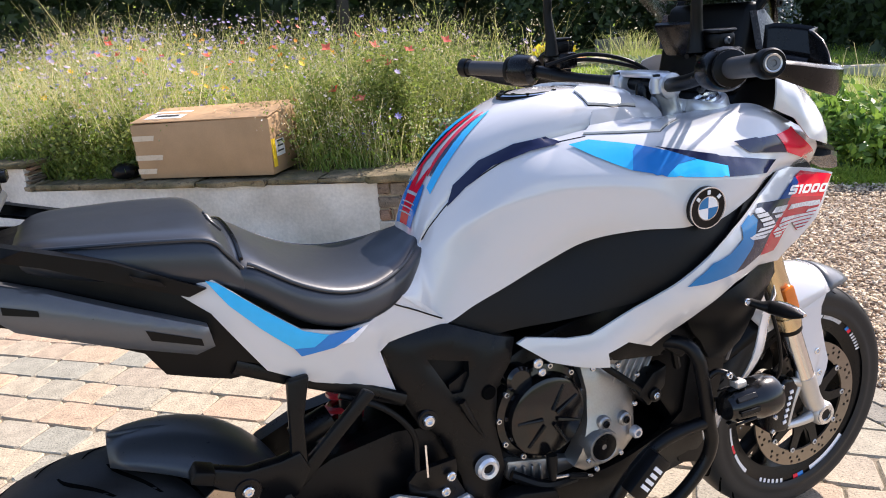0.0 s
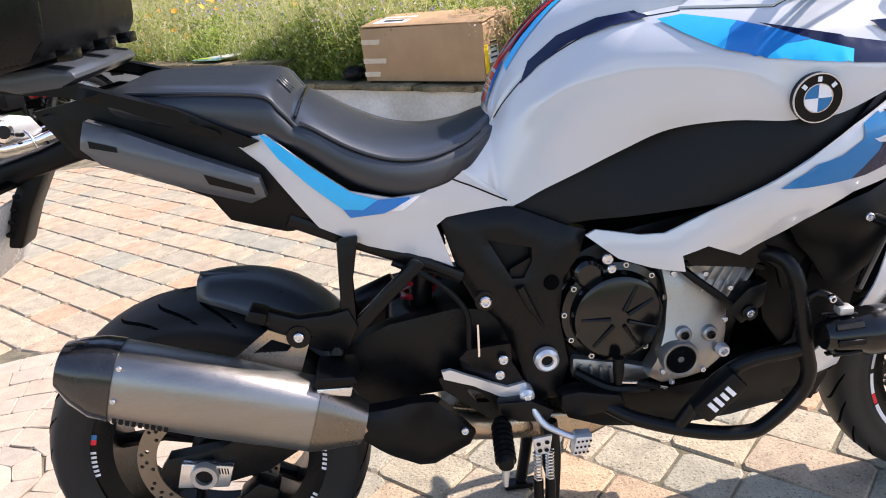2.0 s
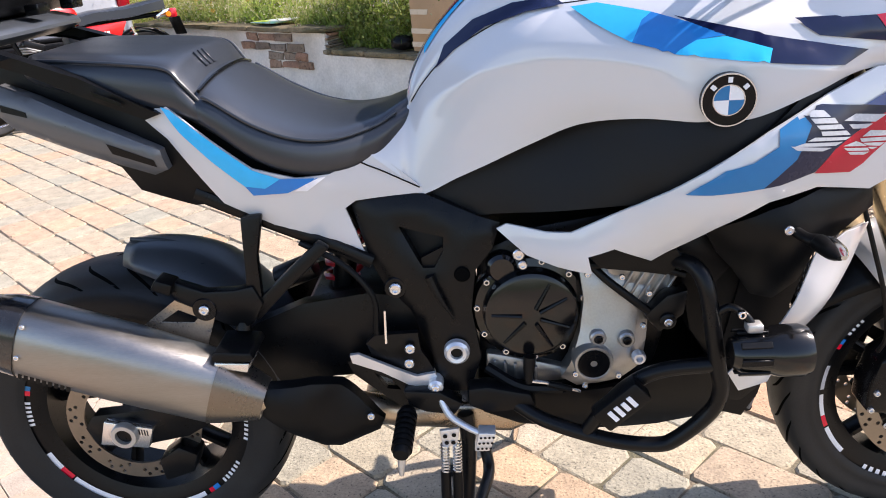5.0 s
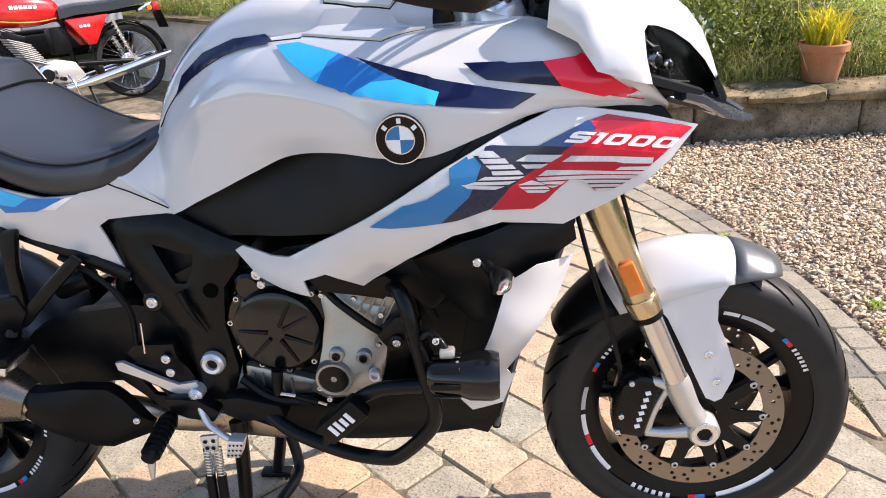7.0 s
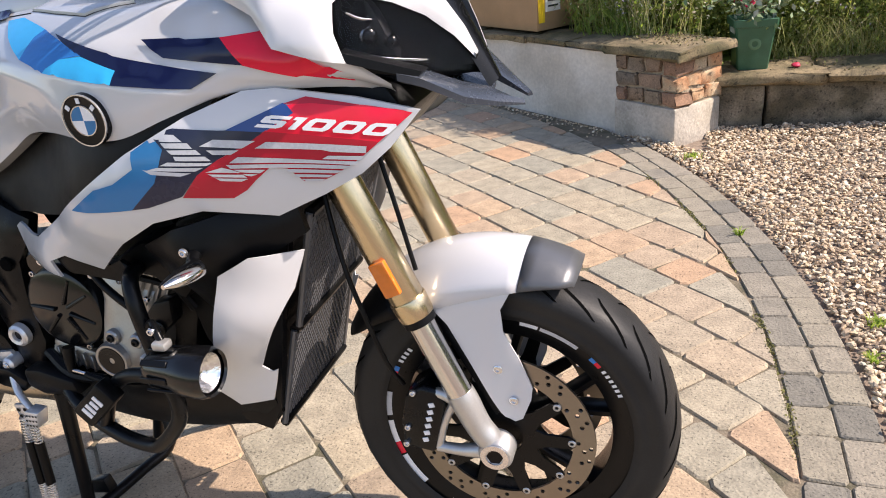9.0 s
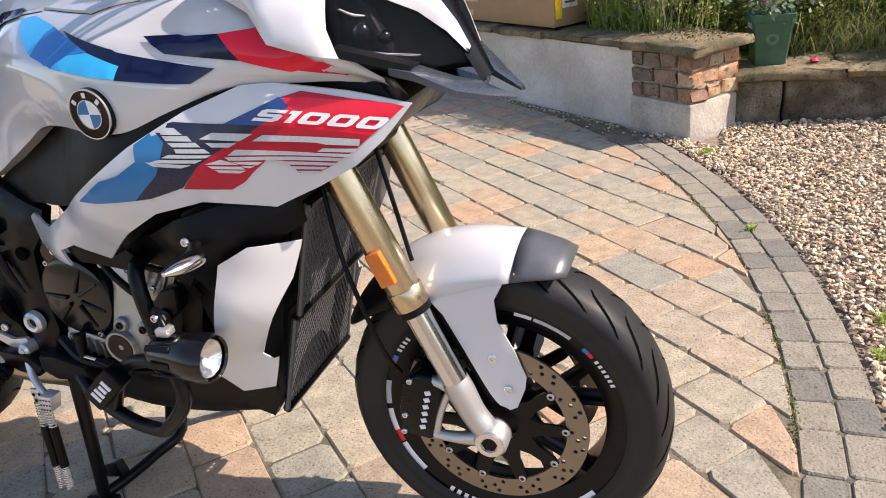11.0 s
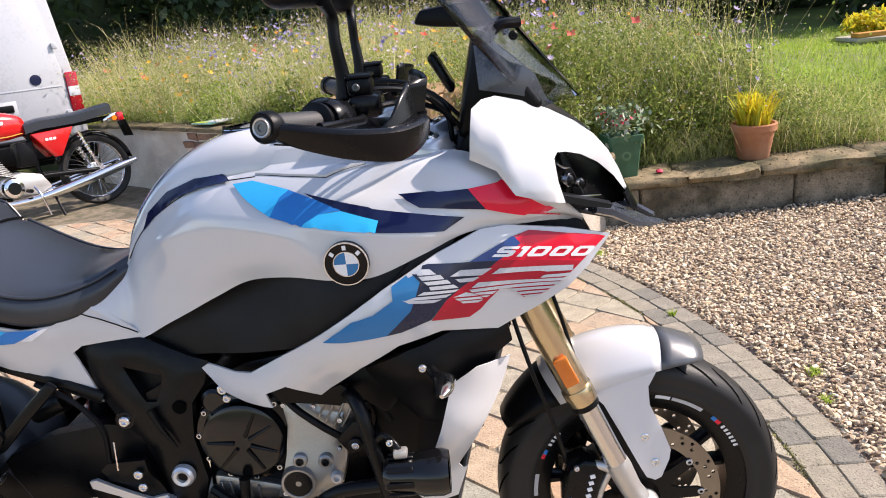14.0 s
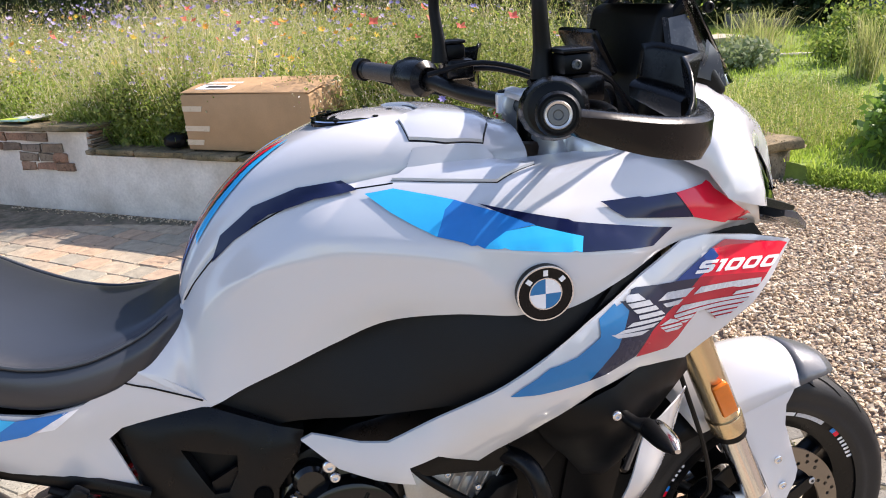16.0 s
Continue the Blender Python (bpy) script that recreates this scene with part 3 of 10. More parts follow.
# ---- the motorcycle: x from the rear axle forward, y to its left, z up ----
bike = thing("motorcycle", "white sport-touring motorcycle with blue, navy and red stickers, on its stand", "motorcycle")


def both(name, bm, material, parent=bike, label="", **kw):
    """The right-hand part and its mirror image on the left."""
    other = flip(bm)
    a = part(name, bm, material, parent, label, **kw)
    part(name, other, material, parent, label, **kw)
    return a


def slashes(a, e, n):
    """Short white bars from one angle to another."""
    s = (e - a) / n
    return [(a + s * i, a + s * (i + 0.55), INK) for i in range(n)]


def wheel(name, x, z, half, r_tyre, tyre_half, label, marks):
    """A cast wheel with tyre, film marks on its rim, and a hub."""
    c = (x, 0, z)
    prof = [(0.228, -half), (0.226, -half + 0.008), (0.212, -half + 0.014), (0.200, -half + 0.02), (0.196, 0), (0.200, half - 0.02), (0.212, half - 0.014),
            (0.226, half - 0.008), (0.228, half), (0.219, half), (0.203, half - 0.004), (0.184, half - 0.012), (0.180, 0), (0.184, -half + 0.012), (0.203, -half + 0.004), (0.219, -half)]
    rim = weld(lathe(prof + [prof[0]], c, "y", 72))
    rim_ob = part(name, rim, BLACKM, bike, label)
    h, t = tyre_half, r_tyre
    tp = [(0.220, -half - 0.004), (0.232, -half - 0.010), (0.245, -h * 0.96), (0.245 + (t - 0.245) * 0.35, -h), (0.245 + (t - 0.245) * 0.62, -h * 0.93),
          (0.245 + (t - 0.245) * 0.85, -h * 0.70), (0.245 + (t - 0.245) * 0.96, -h * 0.38), (t, 0)]
    tp = [tuple(q) for q in spline(tp, 3)]
    half_tp = [p for p in tp if p[0] > 0.245 + (t - 0.245) * 0.35]
    tp = tp + [(r, -y) for r, y in reversed(tp[:-1])]
    part("tyre", weld(lathe(tp, c, "y", 96)), RUBBER, rim_ob, "black road tyre with slanted grooves")
    # grooves cut across the tread, each a narrow curved slot
    gv = bmesh.new()
    for k in range(26):
        for s in (-1, 1):
            a0 = 2 * math.pi * (k + (0.5 if s > 0 else 0)) / 26
            row = []
            for i in range(7):
                q = i / 6
                y = s * h * (0.93 - 0.72 * q)
                f = abs(y) / h
                rr = float(np.interp(-abs(y), [p[1] for p in half_tp], [p[0] for p in half_tp])) + 0.0008
                a = a0 + s * 0 + 0.26 * q + 0.06 * math.sin(q * 3)
                wd = 0.010 * (0.35 + math.sin(math.pi * min(1, q + 0.12)))
                row.append((a, rr, y, wd / t))
            vs = []
            for a, rr, y, wd in row:
                vs.append([gv.verts.new((x + rr * math.cos(a + e * wd / 2), y, z + rr * math.sin(a + e * wd / 2))) for e in (-1, 1)])
            for p, q in zip(vs, vs[1:]):
                gv.faces.new((p[0], p[1], q[1], q[0]))
    tagged(part("tread_groove", gv, GROOVE, rim_ob), kind="stuff")
    # five pairs of spokes
    sp = bmesh.new()
    spokes = []
    for k in range(5):
        for s in (-1, 1):
            a = 2 * math.pi * k / 5 + 0.35
            a1 = a + s * 0.20
            p, q = (math.cos(a), math.sin(a)), (math.cos(a1), math.sin(a1))
            n = (-math.sin(a1) * s, math.cos(a1) * s)
            rows = []
            for rr, w, d in ((0.035, 0.013, 0.028), (0.10, 0.0075, 0.021), (0.184, 0.009, 0.019)):
                f = (rr - 0.035) / 0.149
                px, pz = (p[0] * (1 - f) + q[0] * f) * rr, (p[1] * (1 - f) + q[1] * f) * rr
                rows.append([(x + px + n[0] * w * e, d * g, z + pz + n[1] * w * e) for e, g in ((-1, -0.7), (-0.5, -1), (0.5, -1), (1, -0.7), (1, 0.7), (0.5, 1), (-0.5, 1), (-1, 0.7))])
            spokes.append(rings(rows))
    for k, s in enumerate(spokes):
        part("spoke", s, BLACKM, rim_ob)
    part("hub", weld(lathe([(0.0, -0.055), (0.030, -0.055), (0.042, -0.045), (0.045, 0), (0.042, 0.045), (0.030, 0.055), (0.0, 0.055)], c, "y", 28)), BLACKM, rim_ob)
    # film marks round the rim: arcs, slashes, and blue-red pairs, in degrees
    for a, e, m in marks:
        b = bmesh.new()
        n = max(1, int(abs(e - a) / 3))
        row = []
        for i in range(n + 1):
            q = radians(a + (e - a) * i / n)
            row.append([b.verts.new((x + rr * math.cos(q), y, z + rr * math.sin(q))) for rr, y in ((0.2110, -half + 0.0002), (0.2185, -half - 0.0016), (0.2260, -half - 0.0016))])
        for p, q in zip(row, row[1:]):
            for i in range(2):
                b.faces.new((p[i], p[i + 1], q[i + 1], q[i]))
        part("rim_film", b, m, rim_ob)
    return rim_ob


def disc_bm(c, r0, r1, th, holes, r_hole=0.0042):
    """A drilled ring of steel."""
    hs = []
    for k in range(holes):
        for j, rr in enumerate((0.22, 0.5, 0.78)):
            if (k + j) % 3 == 0 or j == k % 3:
                a = 2 * math.pi * (k + 0.33 * j) / holes
                m = r0 + (r1 - r0) * rr
                hs.append((m * math.cos(a), m * math.sin(a)))
    pts, edges = [], []

    def loop(o):
        f = len(pts)
        pts.extend(Vector(p) for p in o)
        edges.extend((i, i + 1 if i + 1 < len(pts) else f) for i in range(f, len(pts)))
    for rr in (r1, r0):
        loop([(rr * math.cos(2 * math.pi * k / 64), rr * math.sin(2 * math.pi * k / 64)) for k in range(64)])
    for hx, hz in hs:
        loop([(hx + r_hole * math.cos(k * math.pi / 3), hz + r_hole * math.sin(k * math.pi / 3)) for k in range(6)])
    v, e, f, *_ = delaunay_2d_cdt(pts, edges, [], 0, 1e-7)
    bm = bmesh.new()
    a = [bm.verts.new((c[0] + p.x, c[1] - th / 2, c[2] + p.y)) for p in v]
    b = [bm.verts.new((c[0] + p.x, c[1] + th / 2, c[2] + p.y)) for p in v]
    cnt = {}
    for t in f:
        m = sum((v[i] for i in t), Vector((0, 0))) / len(t)
        if not r0 * 0.998 < m.length < r1 or any((m.x - hx) ** 2 + (m.y - hz) ** 2 < (r_hole * 0.95) ** 2 for hx, hz in hs):
            continue
        bm.faces.new([a[i] for i in t])
        bm.faces.new([b[i] for i in reversed(t)])
        for p, q in zip(t, t[1:] + t[:1]):
            cnt[(min(p, q), max(p, q))] = cnt.get((min(p, q), max(p, q)), 0) + 1
    for (p, q), n in cnt.items():
        if n == 1:
            bm.faces.new((a[p], a[q], b[q], b[p]))
    return idx(bm)


FX, FZ, RX, RZ = 1.550, 0.305, 0.008, 0.324
front_wheel = wheel("front_wheel", FX, FZ, 0.047, 0.294, 0.058, "black cast front wheel with white rim film",
                    [(80, 72, INK), (71, 53, PALE), (46, 43, ROYAL), (43, 40, RED), (183, 196, INK), (196, 203, RED), (204, 222, INK), (166, 180, PALE), (156, 153, RED), (153, 150, ROYAL), (285, 318, INK), (270, 274, RED), (274, 279, ROYAL)]
                    + slashes(38, 22, 6) + slashes(147, 136, 4) + slashes(238, 262, 6))
rear_wheel = wheel("rear_wheel", RX, RZ, 0.074, 0.307, 0.091, "black cast rear wheel with white rim film",
                   [(158, 161, BLUE), (161, 164, RED), (201, 212, INK), (212, 220, RED), (221, 264, INK), (267, 298, INK), (301, 304, RED), (304, 308, ROYAL), (3, 6, RED), (6, 9, ROYAL), (20, 50, INK), (98, 118, INK), (92, 97, RED)]
                   + slashes(168, 184, 6) + slashes(312, 329, 6) + slashes(343, 360, 6))

for s in (-1, 1):
    d = part("brake_disc", disc_bm((FX, s * 0.068, FZ), 0.122, 0.160, 0.005, 36), DISC, front_wheel, "drilled bronze-grey brake disc")
    arms = bmesh.new()
    c = [(0.028 * math.cos(a), 0.028 * math.sin(a)) for a in np.linspace(0, 6.283, 20, endpoint=False)]
    star = []
    for k in range(10):
        a = 2 * math.pi * k / 10
        for da, rr in ((-0.10, 0.114), (-0.05, 0.126), (0.05, 0.126), (0.10, 0.114), (0.16, 0.078), (0.314, 0.062), (0.468, 0.078)):
            star.append((FX + rr * math.cos(a + da), FZ + rr * math.sin(a + da)))
    hole = [(FX + px * 1.3, FZ + pz * 1.3) for px, pz in c]
    carrier = panel(star, lambda px, pz: s * 0.071 - 0.003, 0.006, 0.03, holes=[hole], edge=0.0008)
    part("disc_carrier", carrier, BLACKM, d)
    for k in range(10):
        a = 2 * math.pi * k / 10
        part("disc_button", bolt((FX + 0.120 * math.cos(a), s * 0.070, FZ + 0.120 * math.sin(a)), 0.007, 0.005, s), SILVER, d)
part("brake_disc", disc_bm((RX, -0.088, RZ), 0.098, 0.132, 0.005, 30), DISC, rear_wheel, "drilled bronze-grey brake disc")

# ---- fork ----
RAKE = (0.385, -0.923)  # down along the legs, in x and z


def leg(d, z0=0.555, x0=1.436):
    return (x0 + RAKE[0] * d, z0 + RAKE[1] * d)


for s in (-1, 1):
    y = s * 0.108
    p = [(leg(d)[0], y, leg(d)[1]) for d in (-0.50, -0.02, 0.0)]
    tube_ob = part("fork_tube", cyl(p[0], p[1], 0.0285, seg=28, w=0.002), GOLD, bike, "gold anodised upper fork tube")
    part("tube_collar", cyl((leg(-0.035)[0], y, leg(-0.035)[1]), p[2], 0.031, 0.0295, 28, 0.002), GOLD, tube_ob)
    part("dust_seal", cyl(p[2], (leg(0.012)[0], y, leg(0.012)[1]), 0.0275, seg=24), BLACKP, tube_ob)
    slider = part("fork_leg", cyl((leg(0.01)[0], y, leg(0.01)[1]), (leg(0.165)[0], y, leg(0.165)[1]), 0.0225, seg=28), STEEL, bike, "polished steel lower fork leg")
    bottom = tube([(leg(d)[0], y, leg(d)[1]) for d in (0.15, 0.17, 0.22)] + [(1.538, y, 0.325), (1.550, y, 0.300)], [0.0235, 0.0245, 0.0225, 0.022, 0.018], 20, 4)
    foot_ob = part("fork_foot", bottom, SILVER, bike, "cast aluminium fork foot with caliper arms")
    part("axle_boss", weld(lathe([(0.0, -0.016), (0.026, -0.016), (0.030, -0.010), (0.030, 0.022), (0.0, 0.022)], (FX, y - 0.004, FZ), "y", 28)), SILVER, foot_ob)
    part("axle_nut", weld(lathe([(0.0, -0.006), (0.015, -0.006), (0.015, -0.020), (0.024, -0.020), (0.025, -0.012)], (FX, y - 0.003, FZ), "y", 24)), ALU, foot_ob)
    part("axle_socket", cyl((FX, y - 0.012, FZ), (FX, y - 0.0205, FZ), 0.0145, seg=6), BLACKP, foot_ob)
    # two arms reach back to the caliper
    part("caliper_arm", tube([(1.535, y, 0.302), (1.49, y, 0.296), (1.445, y, 0.298)], [0.016, 0.011, 0.009], 10), SILVER, foot_ob)
    part("caliper_arm", tube([(1.512, y, 0.375), (1.478, y, 0.402), (1.445, y, 0.412)], [0.018, 0.011, 0.009], 10), SILVER, foot_ob)
    part("caliper_arm", tube([(1.447, y, 0.298), (1.462, y, 0.35), (1.485, y, 0.40)], [0.008, 0.007, 0.007], 10), SILVER, foot_ob)
    cal = prism([(1.385, 0.298), (1.442, 0.288), (1.452, 0.33), (1.470, 0.395), (1.455, 0.420), (1.428, 0.425), (1.400, 0.405), (1.386, 0.35)], s * 0.118, s * 0.050, 0.008, 3)
    cal_ob = part("brake_caliper", cal, BLACKG, bike, "black radial brake caliper with white lettering marks")
    for bx, bz in ((1.392, 0.305), (1.415, 0.412), (1.398, 0.34)):
        part("caliper_bolt", bolt((bx, s * 0.117, bz), 0.006, 0.006, s), ALU, cal_ob)
    for k in range(6):
        q = 0.318 + k * 0.0145
        b = box((0.010, 0.002, 0.008), (1.428 + (q - 0.318) * 0.24, s * 0.1192, q), 0, turn=Matrix.Rotation(-0.25, 4, "Y"))
        part("lettering_mark", b, INK, cal_ob)
for s in (-1, 1):
    refl = prism([(-0.014, -0.030), (0.014, -0.030), (0.014, 0.030), (-0.014, 0.030)], -0.006, 0.006, 0.003)
    bmesh.ops.transform(refl, matrix=Matrix.Translation((leg(-0.085)[0], s * 0.139, leg(-0.085)[1])) @ Matrix.Rotation(-0.395, 4, "Y"), verts=refl.verts[:])
    part("side_reflector", refl, ORANGE, bike, "amber plastic reflector")
# brake hose down to the caliper
part("brake_hose", tube([(1.30, -0.10, 0.80), (1.335, -0.135, 0.66), (1.365, -0.145, 0.56), (1.388, -0.135, 0.47), (1.395, -0.105, 0.42)], 0.0042, 8), BLACKP, bike)
part("brake_hose", tube([(1.36, -0.03, 0.86), (1.40, -0.06, 0.74), (1.43, -0.075, 0.62)], 0.004, 8), BLACKP, bike)

# ---- front mudguard: a shell over the tyre, then side wings down to the fork ----
def guard_at(a):
    """Crown radius, half width and side drop of the mudguard at an angle."""
    f = math.sin(math.pi * min(1, max(0, (a - radians(66)) / radians(81))))
    return 0.328 + 0.014 * f, 0.056 + 0.032 * f ** 0.5, 0.014 + 0.06 * f


rows = []
for a in np.linspace(radians(147), radians(66), 22):
    rr, hw, dp = guard_at(a)
    row = []
    for j in range(15):
        y = -1 + 2 * j / 14
        drop = abs(y) ** 2.6 * dp
        row.append((FX + (rr - drop) * math.cos(a), hw * y, FZ + (rr - drop) * math.sin(a)))
    rows.append(row)
n_w = 18
guard = part("front_mudguard", rings(rows[6:n_w], False, False), WHITE, bike, "white front mudguard with dark tips")
mod = guard.modifiers.new("thickness", "SOLIDIFY")
mod.thickness, mod.offset = 0.004, 1
for name, sl in (("mudguard_tip", rows[n_w - 1:]), ("mudguard_tail", rows[:7])):
    o = part(name, rings(sl, False, False), GREYP if name == "mudguard_tip" else BLACKP, guard, "dark grey mudguard tip")
    mod = o.modifiers.new("thickness", "SOLIDIFY")
    mod.thickness, mod.offset = 0.005, 1
wing = [(FX + 0.338 * math.cos(radians(a)), FZ + 0.338 * math.sin(radians(a))) for a in (114, 106, 98, 90, 83)]
wing += [(1.588, .60), (1.566, .56), (1.568, 0.520), (1.592, 0.462), (1.609, 0.412), (1.606, 0.390), (1.590, 0.350), (1.577, 0.343), (1.560, 0.352), (1.540, 0.395), (1.510, 0.462), (1.478, 0.530), (1.440, 0.575)]


def wd(x, z):
    """The wing's skin: over the crown it follows the shell, below it hangs straight."""
    a, r_ = math.atan2(z - FZ, x - FX), math.hypot(x - FX, z - FZ)
    rr, hw, dp = guard_at(max(radians(76), min(radians(120), a)))
    return -hw * max(0.0, min(1.0, (rr - r_) / dp)) ** (1 / 2.6) - 0.0025


both("mudguard_wing", panel(wing, wd, 0.004, 0.011, edge=0.001), WHITE, guard)
for bx, bz in ((1.556, 0.452), (1.577, 0.387)):
    part("mudguard_bolt", bolt((bx, wd(bx, bz) - 0.001, bz), 0.008, 0.004), ALU, guard)
part("mudguard_stay", prism([(1.45, 0.545), (1.47, 0.545), (1.56, 0.37), (1.545, 0.355)], -0.082, -0.070, 0.002), BLACKP, guard)

# ---- tank hump: sections along x, from the ridge to the seam ----
HUMP = [(0.588, [(0, .905), (.028, .902), (.045, .893), (.058, .875)]),
        (0.600, [(0, .945), (.030, .943), (.048, .934), (.063, .915)]),
        (0.625, [(0, .990), (.034, .988), (.056, .974), (.070, .950)]),
        (0.665, [(0, 1.038), (.040, 1.034), (.066, 1.018), (.080, .990)]),
        (0.72, [(0, 1.082), (.048, 1.077), (.080, 1.056), (.094, 1.022)]),
        (0.79, [(0, 1.115), (.058, 1.110), (.094, 1.086), (.110, 1.050)]),
        (0.86, [(0, 1.130), (.064, 1.126), (.104, 1.099), (.119, 1.060)]),
        (0.94, [(0, 1.130), (.062, 1.126), (.108, 1.098), (.122, 1.066)]),
        (1.02, [(0, 1.118), (.056, 1.114), (.106, 1.088), (.118, 1.066)]),
        (1.09, [(0, 1.098), (.050, 1.094), (.092, 1.074), (.104, 1.058)])]


def loft(stations, per=5, inner=3):
    """Skins between sections: smooth along x, eased between the points of a section."""
    st = []
    for x, sec in stations:
        pts = []
        for i in range(len(sec) - 1):
            for k in range(inner):
                pts.append(k)
        q = spline([(y, z) for y, z in sec], inner)
        st.append([c for p in q for c in p] + [x])
    out = []
    for s in spline(st, per):
        x, c = s[-1], s[:-1]
        out.append([(x, c[i], c[i + 1]) for i in range(0, len(c), 2)])
    return out


half_rows = loft(HUMP)
full = [[(x, y, z) for x, y, z in reversed(r[1:])] + [(x, -y, z) for x, y, z in r] for r in half_rows]
# edges turned down into the body
full = [[(r[0][0], r[0][1] * 0.97, r[0][2] - 0.02)] + r + [(r[-1][0], r[-1][1] * 0.97, r[-1][2] - 0.02)] for r in full]
hump_bm = rings(full, False, False)
bmesh.ops.recalc_face_normals(hump_bm, faces=hump_bm.faces[:])
hump_tree = on_host(hump_bm)
hump = part("tank_cover", hump_bm, WHITE, bike, "white fuel tank cover", angle=50)

SIDE = [(0.533, [(.112, .846), (.114, .845), (.116, .843), (.118, .842), (.119, .840), (.121, .839), (.122, .837)]),
        (0.555, [(.094, .868), (.098, .860), (.103, .852), (.107, .844), (.111, .836), (.115, .827), (.118, .816)]),
        (0.576, [(.074, .888), (.082, .874), (.090, .861), (.098, .846), (.104, .831), (.109, .814), (.114, .796)]),
        (0.596, [(.058, .905), (.072, .888), (.082, .868), (.090, .845), (.097, .82), (.103, .79), (.108, .762)]),
        (0.625, [(.068, .948), (.080, .925), (.090, .898), (.098, .868), (.104, .838), (.109, .805), (.113, .768)]),
        (0.665, [(.078, .990), (.090, .965), (.102, .935), (.110, .90), (.115, .865), (.117, .828), (.119, .788)]),
        (0.72, [(.092, 1.022), (.106, 1.003), (.126, .975), (.138, .94), (.141, .90), (.139, .86), (.136, .815)]),
        (0.79, [(.108, 1.050), (.126, 1.038), (.156, 1.010), (.170, .972), (.172, .93), (.166, .89), (.156, .85)]),
        (0.86, [(.117, 1.060), (.142, 1.050), (.180, 1.020), (.199, .985), (.202, .95), (.196, .915), (.182, .882)]),
        (0.94, [(.120, 1.066), (.158, 1.053), (.203, 1.022), (.226, .985), (.232, .952), (.229, .922), (.220, .894)]),
        (1.02, [(.116, 1.066), (.170, 1.054), (.217, 1.024), (.241, .988), (.252, .955), (.254, .922), (.246, .890)]),
        (1.09, [(.104, 1.062), (.176, 1.056), (.222, 1.024), (.243, .992), (.256, .960), (.260, .926), (.254, .893)]),
        (1.17, [(.130, 1.068), (.186, 1.060), (.224, 1.018), (.234, .990), (.244, .965), (.248, .942), (.244, .920)]),
        (1.25, [(.160, 1.070), (.196, 1.050), (.220, 1.008), (.222, .985), (.222, .968), (.216, .955), (.208, .943)]),
        (1.33, [(.175, 1.030), (.192, 1.012), (.203, .986), (.203, .970), (.196, .956), (.186, .947), (.178, .940)]),
        (1.40, [(.180, .985), (.182, .976), (.176, .962), (.166, .952), (.156, .945), (.148, .938), (.142, .932)]),
        (1.45, [(.130, .930), (.130, .928), (.128, .925), (.124, .922), (.121, .920), (.118, .918), (.116, .916)])]
FOLD_A = np.array(spline([(.598, .868), (.647, .921), (.700, .958), (.752, .988), (.790, .999), (.877, .999), (.970, .988), (1.10, .968), (1.24, .945), (1.40, .930)], 12))
FOLD_B = np.array(spline([(.640, .893), (.683, .938), (.723, .963), (.808, .982), (.889, .980), (.955, .967), (.984, .948), (1.004, .912), (1.008, .885)], 12))


def fold(x, z):
    """How far the pressed folds of the fairing stand out: sharp along two lines, easing away on both sides."""
    a, b = (math.sqrt(min((f[:, 0] - x) ** 2 + (f[:, 1] - z) ** 2)) for f in (FOLD_A, FOLD_B))
    fade = max(0.0, min(1.0, (x - 0.60) / 0.10))
    return fade * (0.0085 * math.exp(-a / 0.022) + 0.0045 * math.exp(-b / 0.014) * max(0.0, min(1.0, (z - 0.885) / 0.05)))


side_rows = [[(x, -y - fold(x, z), z) for x, y, z in r] for r in loft(SIDE, 8, 7)]
side_rows = [r + [(r[-1][0], r[-1][1] + 0.03, r[-1][2] - 0.004)] for r in side_rows]
side_bm = rings(side_rows, False, False)
bmesh.ops.recalc_face_normals(side_bm, faces=side_bm.faces[:])
side_tree = on_host(side_bm)
side = both("side_fairing", side_bm, WHITE, bike, "white upper side fairing", angle=50)

# tank's lower flank behind the airbox panel, and the seam to the seat panel
flank = part("tank_flank", prism([(0.60, 0.78), (0.62, 0.90), (0.68, 1.0), (0.9, 1.04), (1.2, 1.0), (1.2, 0.88), (0.95, 0.80), (0.7, 0.72)], -0.085, 0.085, 0.01), BLACKP, bike)

# fuel cap and its ring
cap_m = Matrix.Translation((0.862, 0, 1.1245)) @ Matrix.Rotation(radians(-1), 4, "Y")
cb = weld(lathe([(0.0, 0.003), (0.030, 0.003), (0.034, 0.001), (0.046, 0.001), (0.050, 0.004), (0.056, 0.0035), (0.059, 0.0), (0.059, -0.008)], (0, 0, 0), "z", 40))
bmesh.ops.transform(cb, matrix=cap_m, verts=cb.verts[:])
cap_ob = part("fuel_cap", cb, BLACKG, bike, "round black and steel fuel cap")
cb = weld(lathe([(0.044, 0.0052), (0.057, 0.0046), (0.0585, 0.003)], (0, 0, 0), "z", 40))
bmesh.ops.transform(cb, matrix=cap_m, verts=cb.verts[:])
part("cap_ring", cb, CHROME, cap_ob)
for k in range(6):
    a = k * math.pi / 3
    q = cap_m @ Vector((0.055 * math.cos(a), 0.055 * math.sin(a), 0.005))
    part("cap_screw", weld(lathe([(0.0, 0.002), (0.004, 0.002), (0.004, 0)], q, "z", 10)), BLACKM, cap_ob)
